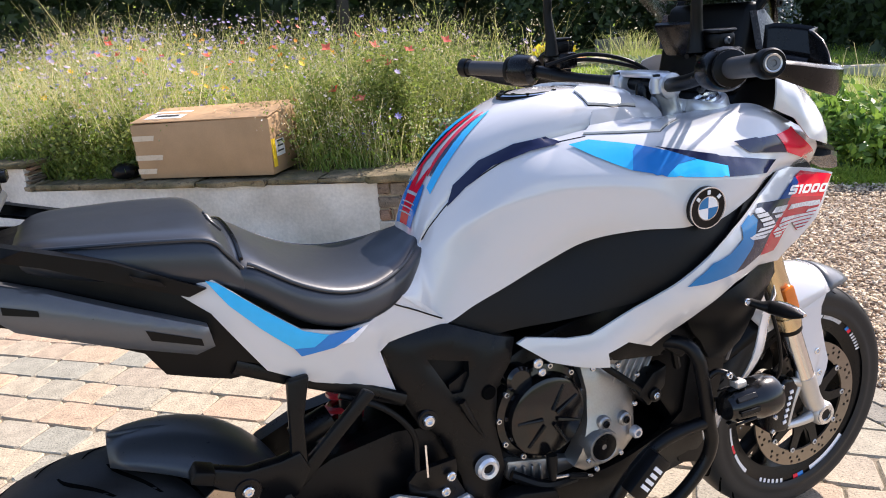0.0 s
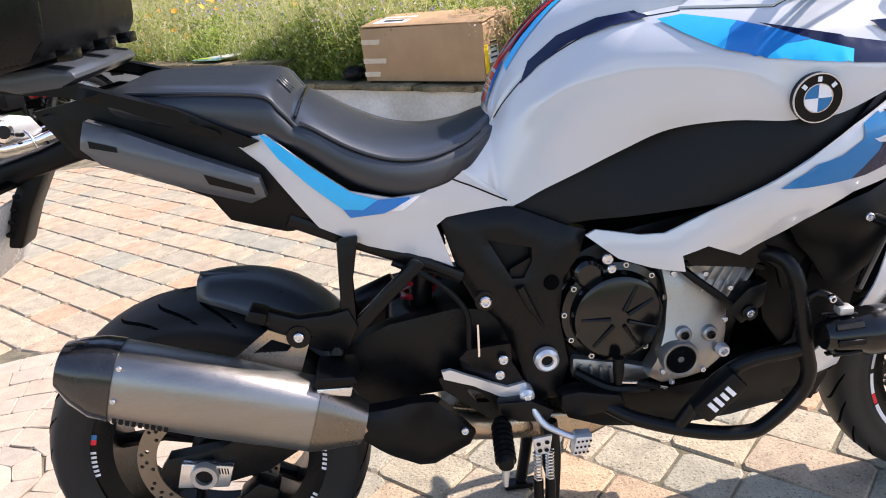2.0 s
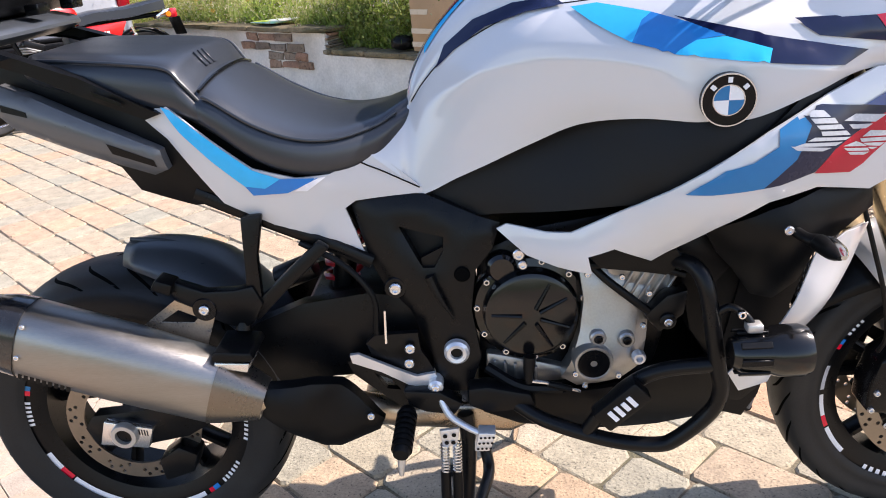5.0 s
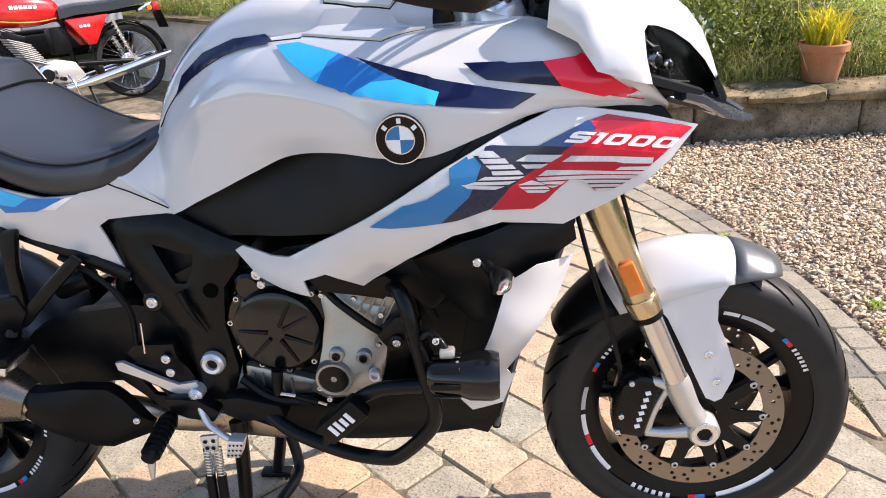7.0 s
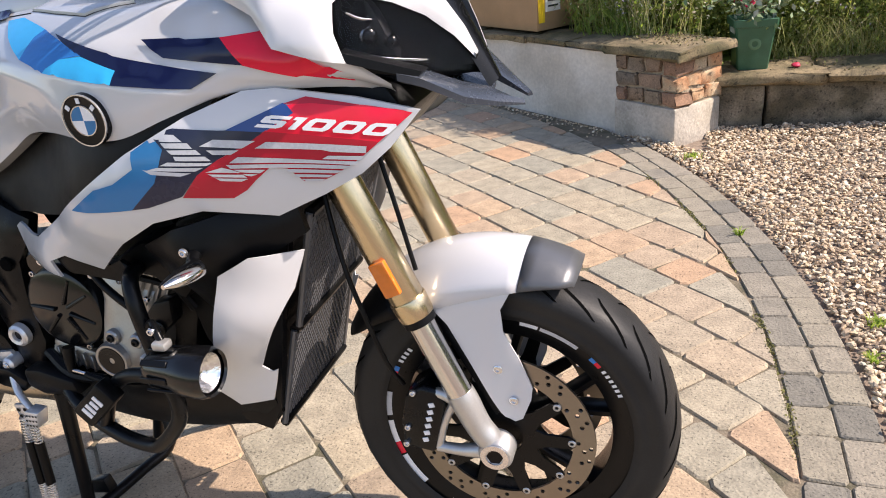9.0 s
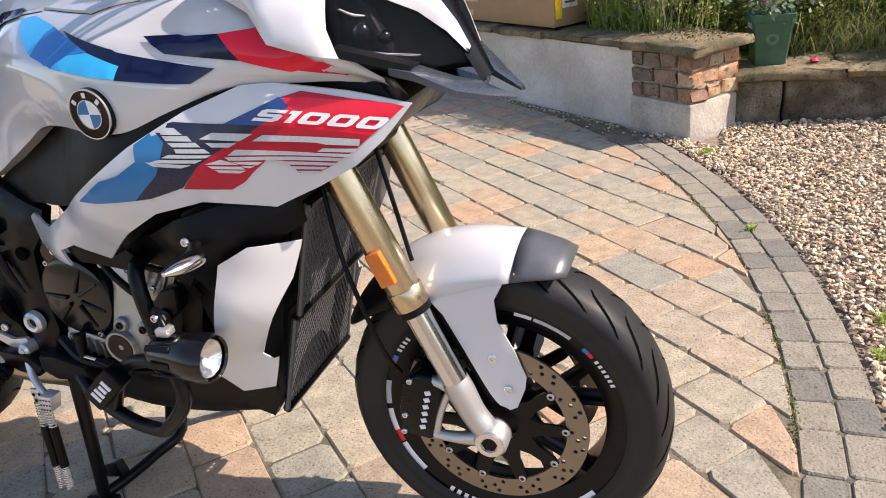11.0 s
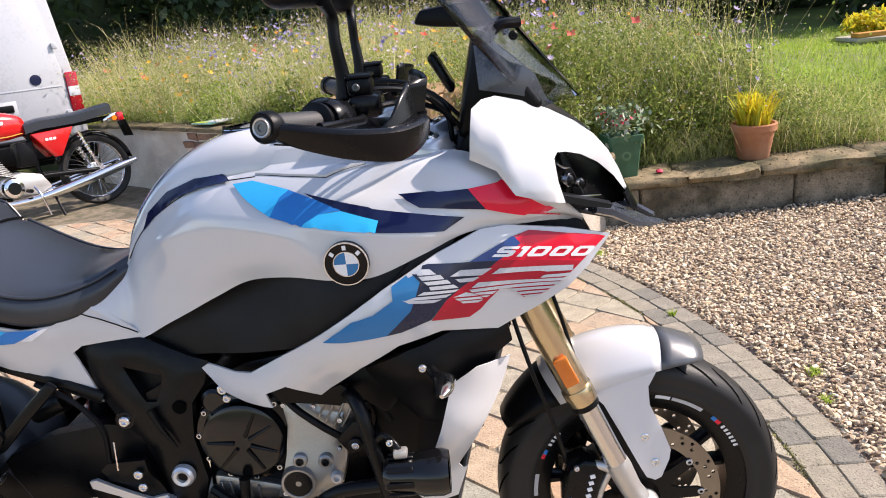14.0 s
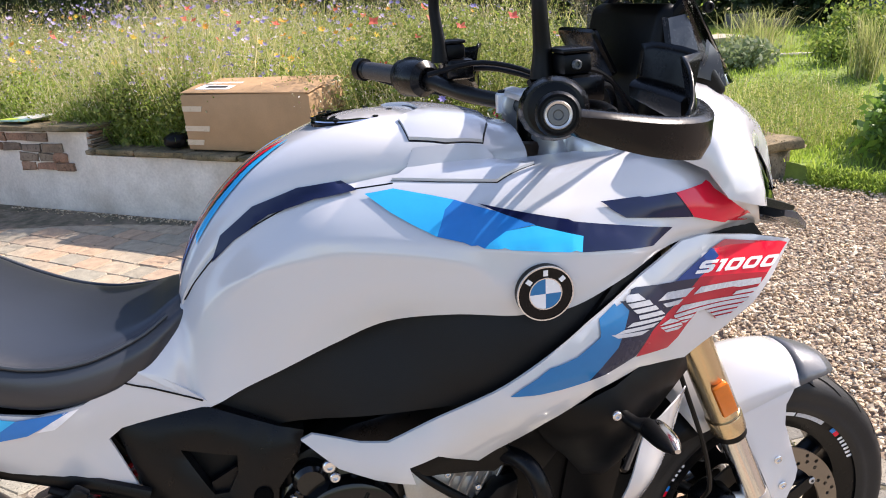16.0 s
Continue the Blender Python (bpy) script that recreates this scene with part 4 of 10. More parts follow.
# raised covers on the tank's nose: a plate with a rolled edge over a dark seam
def cover(outline, trees, up, sink=0.012, res=0.014):
    v, f = fill(outline, res)
    count = {}
    for t in f:
        for a, b in zip(t, t[1:] + t[:1]):
            count[tuple(sorted((a, b)))] = count.get(tuple(sorted((a, b))), 0) + 1
    rim = [e for e, n in count.items() if n == 1]
    edge = {i for e in rim for i in e}
    bm = bmesh.new()
    top, low = [], {}
    for i, p in enumerate(v):
        zs = [h.ray_cast(Vector((p.x, p.y, 2)), Vector((0, 0, -1)))[0] for h in trees]
        z = max([q.z for q in zs if q] or [1.06])
        top.append(bm.verts.new((p.x, p.y, z + up - (0.0015 if i in edge else 0))))
        if i in edge:
            low[i] = bm.verts.new((p.x, p.y, z + up - sink))
    for t in f:
        bm.faces.new([top[i] for i in t])
    for a, b in rim:
        bm.faces.new((top[a], top[b], low[b], low[a]))
    return idx(bm)


def grown(o, d):
    """An outline moved out from its middle."""
    cx, cy = sum(p[0] for p in o) / len(o), sum(p[1] for p in o) / len(o)
    return [(x + d * (x - cx) / math.hypot(x - cx, y - cy), y + d * (y - cy) / math.hypot(x - cx, y - cy)) for x, y in o]


flap = [(.953, -.030), (.945, -.045), (.917, -.071), (.923, -.104), (.972, -.108), (1.025, -.104), (1.045, -.060), (1.052, 0)]
flap = flap + [(x, -y) for x, y in reversed(flap[:-1])] + [(.955, 0)]
flap_ob = part("tank_flap", cover(flap, [hump_tree], 0.007), WHITE, bike, "white tank flap with a seam round it", angle=30)
part("flap_seam", cover(grown(flap, 0.0016), [hump_tree], 0.0025, 0.01), BLACKP, flap_ob)
shoulder = [(.890, -.136), (.95, -.158), (1.02, -.179), (1.083, -.147), (1.058, -.134), (1.028, -.112), (.925, -.114)]
o = both("tank_shoulder", cover(shoulder, [hump_tree, side_tree], 0.006), WHITE, bike, "white shoulder panel beside the tank flap", angle=30)
both("shoulder_seam", cover(grown(shoulder, 0.0014), [hump_tree, side_tree], 0.0022, 0.01), BLACKP, o)


def seam(pts, trees, r=0.0011, name="panel_seam"):
    """A fine dark joint laid on the skin, through points in x and z, seen from the side."""
    out = []
    for x, z in [tuple(q) for q in spline(pts, 5)]:
        hits = [h.ray_cast(Vector((x, -2, z)), Vector((0, 1, 0)))[0] for h in trees]
        hits = [h for h in hits if h]
        if hits:
            q = min(hits, key=lambda h: h.y)
            out.append((q.x, q.y - r * 0.3, q.z))
    both(name, tube(out, r, 6, smooth=False), BLACKP, side)


seam([(.890, 1.056), (.851, 1.053), (.792, 1.047), (.724, 1.018), (.665, .982), (.625, .942), (.600, .908)], [side_tree, hump_tree])


# ---- airbox panel, lower fairing, frame ----
BODY = plate([(.613, .763, -.11), (.478, .74, -.11), (.512, .643, -.123), (.727, .706, -.144), (.867, .684, -.226), (.965, .673, -.223), (.983, .793, -.269), (1.049, .923, -.262),
              (1.143, 1.019, -.223), (1.254, .959, -.215), (1.434, .922, -.155), (1.488, .896, -.146), (1.304, .767, -.200), (1.42, .83, -.178), (.58, .88, -.09), (1.2, .85, -.25), (.865, .872, -.165), (.3, .85, -.13)])
airbox = [(.619, .759), (.698, .803), (.784, .847), (.866, .884), (.932, .896), (1.012, .893), (1.074, .888), (1.127, .905), (1.185, .940), (1.21, .925), (1.112, .865), (.983, .786), (.936, .766), (.80, .738), (.702, .722), (.66, .735)]
both("airbox_panel", panel(airbox, lambda x, z: BODY(x, z) + 0.014, 0.01, 0.025), AIRBOX, bike, "matt black airbox panel")
strake = [(1.00, .800), (1.10, .868), (1.19, .945), (1.225, .962), (1.243, .952), (1.205, .915), (1.115, .862), (1.02, .795)]
both("air_strake", panel(strake, lambda x, z: BODY(x, z) + 0.006, 0.02, 0.02), BLACKP, bike, "black plastic strake between the fairings")

low = [(1.493, .898), (1.411, .923), (1.311, .945), (1.269, .946), (1.193, .920), (1.105, .877), (.975, .798), (.933, .772), (.842, .721), (.806, .716), (.745, .719), (.729, .709), (.775, .674), (.821, .662), (.873, .654),
       (.866, .685), (.905, .699), (.963, .672), (.984, .689), (1.047, .735), (1.117, .773), (1.19, .786), (1.285, .764), (1.355, .792), (1.412, .820), (1.452, .852)]


def low_depth(x, z):
    """The fairing's skin, with a fold along its lower third."""
    f = (z - (0.70 + (x - 0.80) * 0.36)) / 0.06
    return BODY(x, z) - 0.006 * math.exp(-f * f) - 0.004


low_bm = panel(low, low_depth, 0.008, 0.020)
bmesh.ops.recalc_face_normals(low_bm, faces=low_bm.faces[:])
low_tree = on_host(low_bm)
low_ob = both("lower_fairing", low_bm, WHITE, bike, "white lower side fairing with large model lettering")
wedge = [(.866, .686), (.905, .700), (.963, .673), (1.00, .690), (1.02, .668), (.99, .640), (.93, .652), (.885, .662)]
both("fairing_wedge", panel(wedge, lambda x, z: BODY(x, z) + 0.004, 0.012, 0.02), BLACKP, bike)

# ---- film on the right side ----
HOSTS = [hump_tree, side_tree, low_tree]


def film(poly, m, lift=0.0012, host=HOSTS, parent=bike, holes=()):
    return part("film", decal(poly, host, lift + 0.0012, 0.008, holes), m, parent)


film([(.645, .962), (.661, .997), (.708, 1.034), (.769, 1.056), (.826, 1.062), (.843, 1.050), (.788, 1.041), (.727, 1.021), (.679, .992)], NAVY, host=[hump_tree, side_tree], parent=hump)
SIDES = [side_tree]
film([(.851, 1.046), (.888, 1.050), (.935, 1.041), (.958, 1.036), (.943, 1.027), (.926, 1.000), (.901, 1.013), (.877, 1.027)], CYAN, 0.0012, SIDES, side)
film([(.958, 1.036), (1.005, 1.0215), (1.048, 1.004), (1.010, 1.000), (.980, .986), (.926, 1.000), (.943, 1.027)], ROYAL, 0.0012, SIDES, side)
film([(1.010, 1.000), (1.048, 1.003), (1.108, .984), (1.102, .969), (.980, .986)], CYAN, 0.0012, SIDES, side)
film([(.985, 1.031), (1.085, 1.007), (1.136, .996), (1.246, .973), (1.211, .956), (1.102, .969), (1.108, .984), (1.048, 1.003), (1.005, 1.0215)], NAVY, 0.0012, SIDES, side)
film([(1.142, 1.019), (1.255, 1.017), (1.282, .980), (1.175, .997)], NAVY, 0.0012, SIDES, side)
film([(1.255, 1.017), (1.311, 1.020), (1.362, .982), (1.434, .931), (1.376, .947), (1.282, .980)], RED, 0.0022, SIDES, side)
# lower fairing: blue chevron, slate, deep red, bright red, royal
LOW = [low_tree]
film([(.994, .796), (1.047, .829), (1.083, .838), (1.118, .858), (1.118, .881), (1.15, .899), (1.164, .882), (1.154, .856), (1.145, .837), (1.101, .799), (1.07, .797), (1.03, .795)], BLUE, 0.0012, LOW, low_ob)
film([(1.146, .903), (1.179, .908), (1.237, .900), (1.247, .899), (1.295, .891), (1.273, .879), (1.243, .866), (1.232, .861), (1.203, .843), (1.176, .814), (1.126, .801), (1.101, .799), (1.145, .837), (1.154, .856), (1.164, .882)], SLATE, 0.0012, LOW, low_ob)
film([(1.295, .892), (1.387, .873), (1.439, .862), (1.414, .843), (1.381, .824), (1.36, .815), (1.333, .816), (1.315, .837), (1.293, .841), (1.272, .825), (1.258, .812), (1.238, .802), (1.176, .812), (1.203, .843), (1.232, .861), (1.273, .879)], DIMRED, 0.0012, LOW, low_ob)
film([(1.326, .923), (1.335, .923), (1.356, .922), (1.463, .903), (1.484, .896), (1.439, .862), (1.387, .873), (1.295, .892), (1.334, .912)], RED, 0.0012, LOW, low_ob)
film([(1.321, .925), (1.35, .931), (1.478, .8985), (1.463, .903), (1.356, .922), (1.335, .923)], DIMRED, 0.0012, LOW, low_ob)
film([(1.247, .899), (1.321, .926), (1.326, .923), (1.335, .911), (1.295, .891)], DEEPBLUE, 0.0012, LOW, low_ob)
# big striped letters
for q in ([(1.156, .903), (1.181, .9), (1.192, .89), (1.161, .893)], [(1.162, .891), (1.198, .888), (1.204, .88), (1.168, .884)], [(1.17, .881), (1.208, .878), (1.214, .871), (1.176, .875)],
          [(1.178, .872), (1.218, .868), (1.225, .861), (1.18, .866)], [(1.169, .865), (1.226, .858), (1.218, .855), (1.158, .861)], [(1.154, .859), (1.214, .853), (1.203, .849), (1.139, .856)],
          [(1.134, .857), (1.197, .847), (1.183, .844), (1.144, .85)]):
    film(q, PALE, 0.0022, LOW, low_ob)
for q in ([(1.213, .882), (1.231, .889), (1.283, .881), (1.265, .873)], [(1.221, .876), (1.261, .871), (1.25, .866), (1.228, .869)], [(1.215, .846), (1.236, .85), (1.247, .845), (1.257, .839)],
          [(1.217, .843), (1.259, .836), (1.263, .831), (1.223, .838)], [(1.225, .836), (1.264, .829), (1.255, .826), (1.23, .831)]):
    film(q, PALE, 0.0022, LOW, low_ob)
for q in ([(1.281, .871), (1.296, .878), (1.423, .858), (1.421, .849), (1.376, .855), (1.364, .859)], [(1.371, .85), (1.419, .845), (1.414, .84), (1.363, .846)],
          [(1.246, .855), (1.258, .862), (1.363, .844), (1.412, .838), (1.405, .834)], [(1.242, .853), (1.402, .833), (1.392, .829), (1.246, .847)]):
    film(q, PALE, 0.0022, LOW, low_ob)
for q in ([(1.249, .845), (1.288, .839), (1.28, .835), (1.257, .84)], [(1.311, .837), (1.388, .827), (1.379, .824), (1.317, .831)], [(1.259, .837), (1.277, .834), (1.269, .832), (1.263, .834)],
          [(1.321, .828), (1.374, .822), (1.367, .819), (1.327, .823)], [(1.33, .82), (1.364, .817), (1.356, .8145), (1.337, .8155)]):
    film(q, PALE, 0.0022, LOW, low_ob)
def glyph(kind, at):
    """One slanted wide block letter of the model name: its outline and its hole, from at units along the line."""
    shapes = {"S": [(0, 0), (1.6, 0), (1.9, .15), (1.9, .52), (1.7, .63), (.55, .63), (.55, .74), (1.9, .74), (1.9, 1), (.3, 1), (0, .85), (0, .48), (.2, .37), (1.35, .37), (1.35, .26), (0, .26)],
              "1": [(.30, 0), (.85, 0), (.85, 1), (0, 1), (0, .74), (.30, .74)],
              "0": [(.25, 0), (1.70, 0), (1.95, .2), (1.95, .8), (1.70, 1), (.25, 1), (0, .8), (0, .2)]}
    hole = [(.62, .27), (1.33, .27), (1.40, .34), (1.40, .66), (1.33, .73), (.62, .73), (.55, .66), (.55, .34)]

    def place(p):
        u, v = (p[0] + at) * 0.0168, p[1] * 0.0172
        return (1.284 + u + v * 1.05, .8995 - u * 0.187 + v - v * 1.05 * 0.187)
    return [place(p) for p in shapes[kind]], [[place(p) for p in hole]] if kind == "0" else []


for kind, at in (("S", 0), ("1", 2.15), ("0", 3.35), ("0", 5.60), ("0", 7.85)):
    outline, holes = glyph(kind, at)
    part("lettering", decal(outline, LOW, 0.0036, 0.006, holes), INK, low_ob, "white model lettering")
# tank's rear film: a pad behind and two blades, wrapped over the back of the hump
def wrapped(m, spine, sides=(-1, 1), lift=0.0018):
    """A strip over the hump through stations of x and its two edges in y."""
    sm = spline(spine, 5)
    for s in sides:
        b, rows = bmesh.new(), []
        for x, y0, y1 in [tuple(q) for q in sm]:
            row = []
            for y in np.linspace(y0, y1, 4):
                hit = hump_tree.ray_cast(Vector((x, s * y, 2)), Vector((0, 0, -1)))[0]
                row.append(b.verts.new((x - 0.001, s * y, (hit.z if hit else 1.0) + lift)))
            rows.append(row)
        for p, q in zip(rows, rows[1:]):
            for i in range(3):
                b.faces.new((p[i], p[i + 1], q[i + 1], q[i]))
        part("film", b, m, hump)


wrapped(CYAN, [(.628, .040, .054), (.65, .037, .054), (.69, .030, .050), (.735, .022, .040), (.768, .023, .026)])
wrapped(NAVY, [(.640, .030, .034), (.66, .024, .036), (.70, .020, .030), (.735, .018, .022)])
wrapped(RED, [(.638, .022, .026), (.66, .012, .024), (.70, .008, .020), (.74, .006, .017), (.762, .013, .015)])
wrapped(RED, [(.593, 0, .016), (.605, 0, .018), (.622, 0, .020), (.632, .006, .020), (.648, .014, .016)])
wrapped(ROYAL, [(.593, .016, .034), (.605, .018, .038), (.618, .020, .036), (.628, .024, .030)])
for x in (.5985, .6025, .6065):
    wrapped(PALE, [(x, 0, .026), (x + .0005, 0, .027), (x + .001, 0, .026)], lift=0.003)
wrapped(PALE, [(.614, 0, .022), (.6155, 0, .022), (.617, 0, .022)], lift=0.003)

# round badge: dark ring, rim, and four quarters, no lettering
bc, bn = side_tree.ray_cast(Vector((1.050, -2, .924)), Vector((0, 1, 0)))[:2]
bn = (bn if bn.y < 0 else -bn).lerp(Vector((0.05, -1, 0.05)), 0.3).normalized()
bc = bc + bn * 0.004
bm_m = Matrix.Translation(bc) @ bn.to_track_quat("Z", "Y").to_matrix().to_4x4()
bd = weld(lathe([(0.0, 0.004), (0.022, 0.004), (0.034, 0.005), (0.0365, 0.003), (0.037, -0.006)], (0, 0, 0), "z", 40))
bmesh.ops.transform(bd, matrix=bm_m, verts=bd.verts[:])
badge = part("round_badge", bd, BLACKG, bike, "round black badge with blue and white quarters")
for r0, r1 in ((0.0350, 0.0368), (0.0202, 0.0216)):
    bd = weld(lathe([(r0, 0.0056), (r1, 0.0056), (r1, 0.003)], (0, 0, 0), "z", 40))
    bmesh.ops.transform(bd, matrix=bm_m, verts=bd.verts[:])
    part("badge_ring", bd, ALU, badge)
for k in range(4):
    bd = bmesh.new()
    c = bd.verts.new(bm_m @ Vector((0, 0, 0.0052)))
    arc = [bd.verts.new(bm_m @ Vector((0.0203 * math.cos(a), 0.0203 * math.sin(a), 0.0052))) for a in np.linspace(k * math.pi / 2, (k + 1) * math.pi / 2, 9)]
    for p, q in zip(arc, arc[1:]):
        bd.faces.new((c, p, q))
    part("badge_quarter", bd, BLUE if k % 2 else INK, badge)
for k in range(3):
    a = radians(140 - 50 * k)
    bd = box((0.006, 0.0075, 0.001), (0.028 * math.cos(a), 0.028 * math.sin(a), 0.0055), 0, turn=Matrix.Rotation(a - math.pi / 2, 4, "Z"))
    bmesh.ops.transform(bd, matrix=bm_m, verts=bd.verts[:])
    part("badge_mark", bd, INK, badge)

# ---- seats ----
def seat_loft(stations):
    rows = []
    for x, zc, (yr, zr), (yb, zb) in stations:
        sec = [(0, zc), (yr * 0.45, zc - (zc - zr) * 0.15), (yr * 0.85, zr + 0.004), (yr, zr - 0.008), (yb, (zr + zb) / 2), (yb * 0.99, zb), (yb * 0.9, zb - 0.012)]
        rows.append((x, sec))
    half = loft(rows, 5, 3)
    full = [[(x, y, z) for x, y, z in reversed(r[1:])] + [(x, -y, z) for x, y, z in r] for r in half]
    return rings(full, True, False)


rider = seat_loft([(0.262, 0.985, (.150, .965), (.158, .925)), (0.30, 0.968, (.158, .952), (.168, .903)), (0.36, 0.926, (.164, .912), (.172, .857)), (0.42, 0.898, (.158, .885), (.166, .832)),
                   (0.48, 0.887, (.140, .876), (.148, .826)), (0.54, 0.893, (.108, .885), (.118, .838)), (0.575, 0.906, (.078, .899), (.090, .862)), (0.602, 0.918, (.052, .910), (.062, .885))])
rs = part("rider_seat", rider, SEAT, bike, "black vinyl rider's seat", angle=60)
both("seat_welt", tube([(.288, -.158, .955), (.30, -.159, .949), (.36, -.165, .909), (.42, -.159, .882), (.48, -.141, .873), (.54, -.109, .882), (.575, -.079, .896)], 0.0032, 8), SEAT, rs)
pillion = seat_loft([(-0.020, 1.014, (.085, 1.010), (.095, 1.000)), (0.015, 1.030, (.122, 1.025), (.132, .994)), (0.10, 1.027, (.144, 1.021), (.152, .974)), (0.18, 1.021, (.156, 1.014), (.165, .955)),
                     (0.240, 1.016, (.160, 1.004), (.169, .940)), (0.262, 0.998, (.160, .980), (.168, .930)), (0.282, 0.970, (.154, .950), (.162, .915))])
ps = part("pillion_seat", pillion, SEAT, bike, "black vinyl pillion seat, raised behind", angle=60)
both("seat_welt", tube([(.015, -.122, 1.022), (.10, -.145, 1.018), (.18, -.157, 1.011), (.240, -.161, 1.001), (.262, -.161, .977), (.282, -.155, .947)], 0.003, 8), SEAT, ps)
part("seat_crease", tube([(.282, -.150, .962), (.286, -.08, .974), (.287, 0, .977), (.286, .08, .974), (.282, .150, .962)], 0.003, 8), BLACKG, ps)
for k, y in enumerate((-.055, -.035, -.015)):
    part("embossed_mark", box((.004, .012, .030), (.262, y, .999), 0.001, 1, turn=Matrix.Rotation(radians(-38), 4, "Y")), SEAT, ps)

# ---- rear panels ----
SP = plate([(.16, .955, -.150), (.235, .93, -.172), (.35, .83, -.172), (.45, .81, -.156), (.53, .838, -.125), (.615, .766, -.112), (.495, .755, -.128), (.512, .642, -.125), (.35, .75, -.152), (.25, .87, -.17)])
seat_side = [(.158, .957), (.235, .945), (.298, .886), (.35, .840), (.415, .818), (.466, .817), (.53, .838), (.565, .818), (.618, .766), (.50, .763), (.482, .752), (.493, .71), (.512, .642), (.41, .708), (.292, .782), (.225, .895)]
ss_bm = panel(seat_side, SP, 0.008, 0.02)
bmesh.ops.recalc_face_normals(ss_bm, faces=ss_bm.faces[:])
ss_tree = on_host(ss_bm)
ss = both("seat_side_panel", ss_bm, WHITE, bike, "white panel below the seat with blue film")
seam([(.506, .835), (.53, .820), (.556, .805), (.582, .789), (.606, .775)], [side_tree, hump_tree, ss_tree], 0.0014)
film([(.225, .946), (.240, .940), (.300, .884), (.352, .838), (.392, .820), (.366, .806), (.335, .812), (.290, .858), (.250, .905)], CYAN, 0.0014, [ss_tree], ss)
film([(.366, .806), (.392, .820), (.450, .815), (.400, .795), (.345, .795), (.335, .812)], ROYAL, 0.0014, [ss_tree], ss)
film([(.445, .815), (.462, .815), (.430, .795), (.410, .797)], INK, 0.0014, [ss_tree], ss)

tail = [(-.13, 1.005), (-.05, 1.018), (.03, 1.000), (.156, .955), (.225, .90), (.292, .780), (.239, .777), (.151, .806), (.128, .846), (.0, .905), (-.08, .93)]
both("tail_panel", panel(tail, plate([(-.13, 1.0, -.09), (.156, .95, -.150), (.29, .78, -.150), (.15, .82, -.14), (0, .93, -.12), (.22, .87, -.165)]), 0.01, 0.025), BLACKP, bike, "black tail side panel")
part("tail_core", prism([(-.12, 1.0), (.0, 1.02), (.25, .95), (.45, .82), (.50, .70), (.40, .71), (.25, .77), (.12, .84), (-.08, .93)], -0.10, 0.10, 0.01), BLACKP, bike)
grab = [(-.035, .990), (.025, .968), (.114, .928), (.217, .882), (.222, .850), (.196, .840), (.104, .872), (-.022, .922), (-.048, .950)]
gd0 = plate([(-.035, .99, -.150), (.217, .88, -.186), (.1, .9, -.176), (-.03, .93, -.158), (.2, .845, -.182)])


def gd(x, z):
    """The rail's skin: a ridge along its middle, falling away above and below."""
    return gd0(x, z) - 0.008 + 0.32 * math.hypot(z - (.962 - (x + .03) * .36), 0.012)


g_ob = both("grab_rail", panel(grab, gd, 0.03, 0.012, edge=0.005), GREYP, bike, "grey moulded grab rail")
both("rail_slot", panel([(.135, .897), (.205, .868), (.207, .856), (.140, .880)], lambda x, z: gd(x, z) - 0.002, 0.004, 0.02, edge=0.001), BLACKP, g_ob)
both("rail_slot", panel([(-.03, .963), (.012, .950), (.012, .942), (-.03, .952)], lambda x, z: gd(x, z) - 0.002, 0.004, 0.02, edge=0.001), BLACKP, g_ob)
rail = [(-.30, 1.052), (-.14, 1.056), (-.03, 1.046), (.11, .997), (.165, .968), (.225, .936), (.200, .928), (.15, .950), (.10, .972), (.03, 1.004), (-.05, 1.030), (-.14, 1.043), (-.30, 1.042)]
rl = both("tail_rail", panel(rail, plate([(-.3, 1.04, -.135), (-.03, 1.03, -.160), (.1, .985, -.176), (.22, .93, -.180)]), 0.03, 0.02, edge=0.006), BLACKP, bike, "flat black rail from the seat to the rack")
both("rail_slot", panel([(.128, .978), (.168, .959), (.172, .951), (.134, .968)], lambda x, z: -.181, 0.004, 0.02, edge=0.001), BLACKG, rl)
both("tail_rail", tube([(.245, -.150, .80), (.33, -.140, .752), (.43, -.132, .70), (.515, -.125, .652)], 0.013, 10, squash=0.7), BLACKM, bike, "black rear subframe tube")

# rack, its plate and the case's foot
part("rack_plate", prism([(-.15, 1.052), (-.11, 1.040), (-.05, 1.042), (-.022, 1.054), (-.028, 1.068), (-.07, 1.078), (-.15, 1.074)], -0.155, 0.155, 0.010), DARKGREY, bike, "dark grey moulded rack plate")
part("rack_arm", prism([(-.42, 1.046), (-.10, 1.046), (-.10, 1.060), (-.42, 1.068)], -0.12, 0.12, 0.004), BLACKP, bike)
case = prism([(-.53, 1.078), (-.12, 1.074), (-.055, 1.084), (-.030, 1.112), (-.012, 1.30), (-.04, 1.375), (-.12, 1.405), (-.45, 1.405), (-.53, 1.37), (-.55, 1.22)], -0.225, 0.225, 0.022, 3)
top_case = solid("top_case", case, BLACKP, "large black plastic motorcycle top case on the rack", "top case", angle=50)
part("case_corner", prism([(-.125, 1.082), (-.050, 1.090), (-.026, 1.118), (-.010, 1.26), (-.10, 1.26)], -0.229, -0.215, 0.005), BLACKG, top_case)
part("case_seam", prism([(-.55, 1.232), (-.015, 1.238), (-.015, 1.245), (-.55, 1.240)], -0.2275, 0.2275, 0.0), BLACKG, top_case)
for yy in (-0.14, 0.02, 0.14):
    part("case_latch", box((0.025, 0.04, 0.018), (-.030, yy, 1.090), 0.003), BLACKG, top_case)
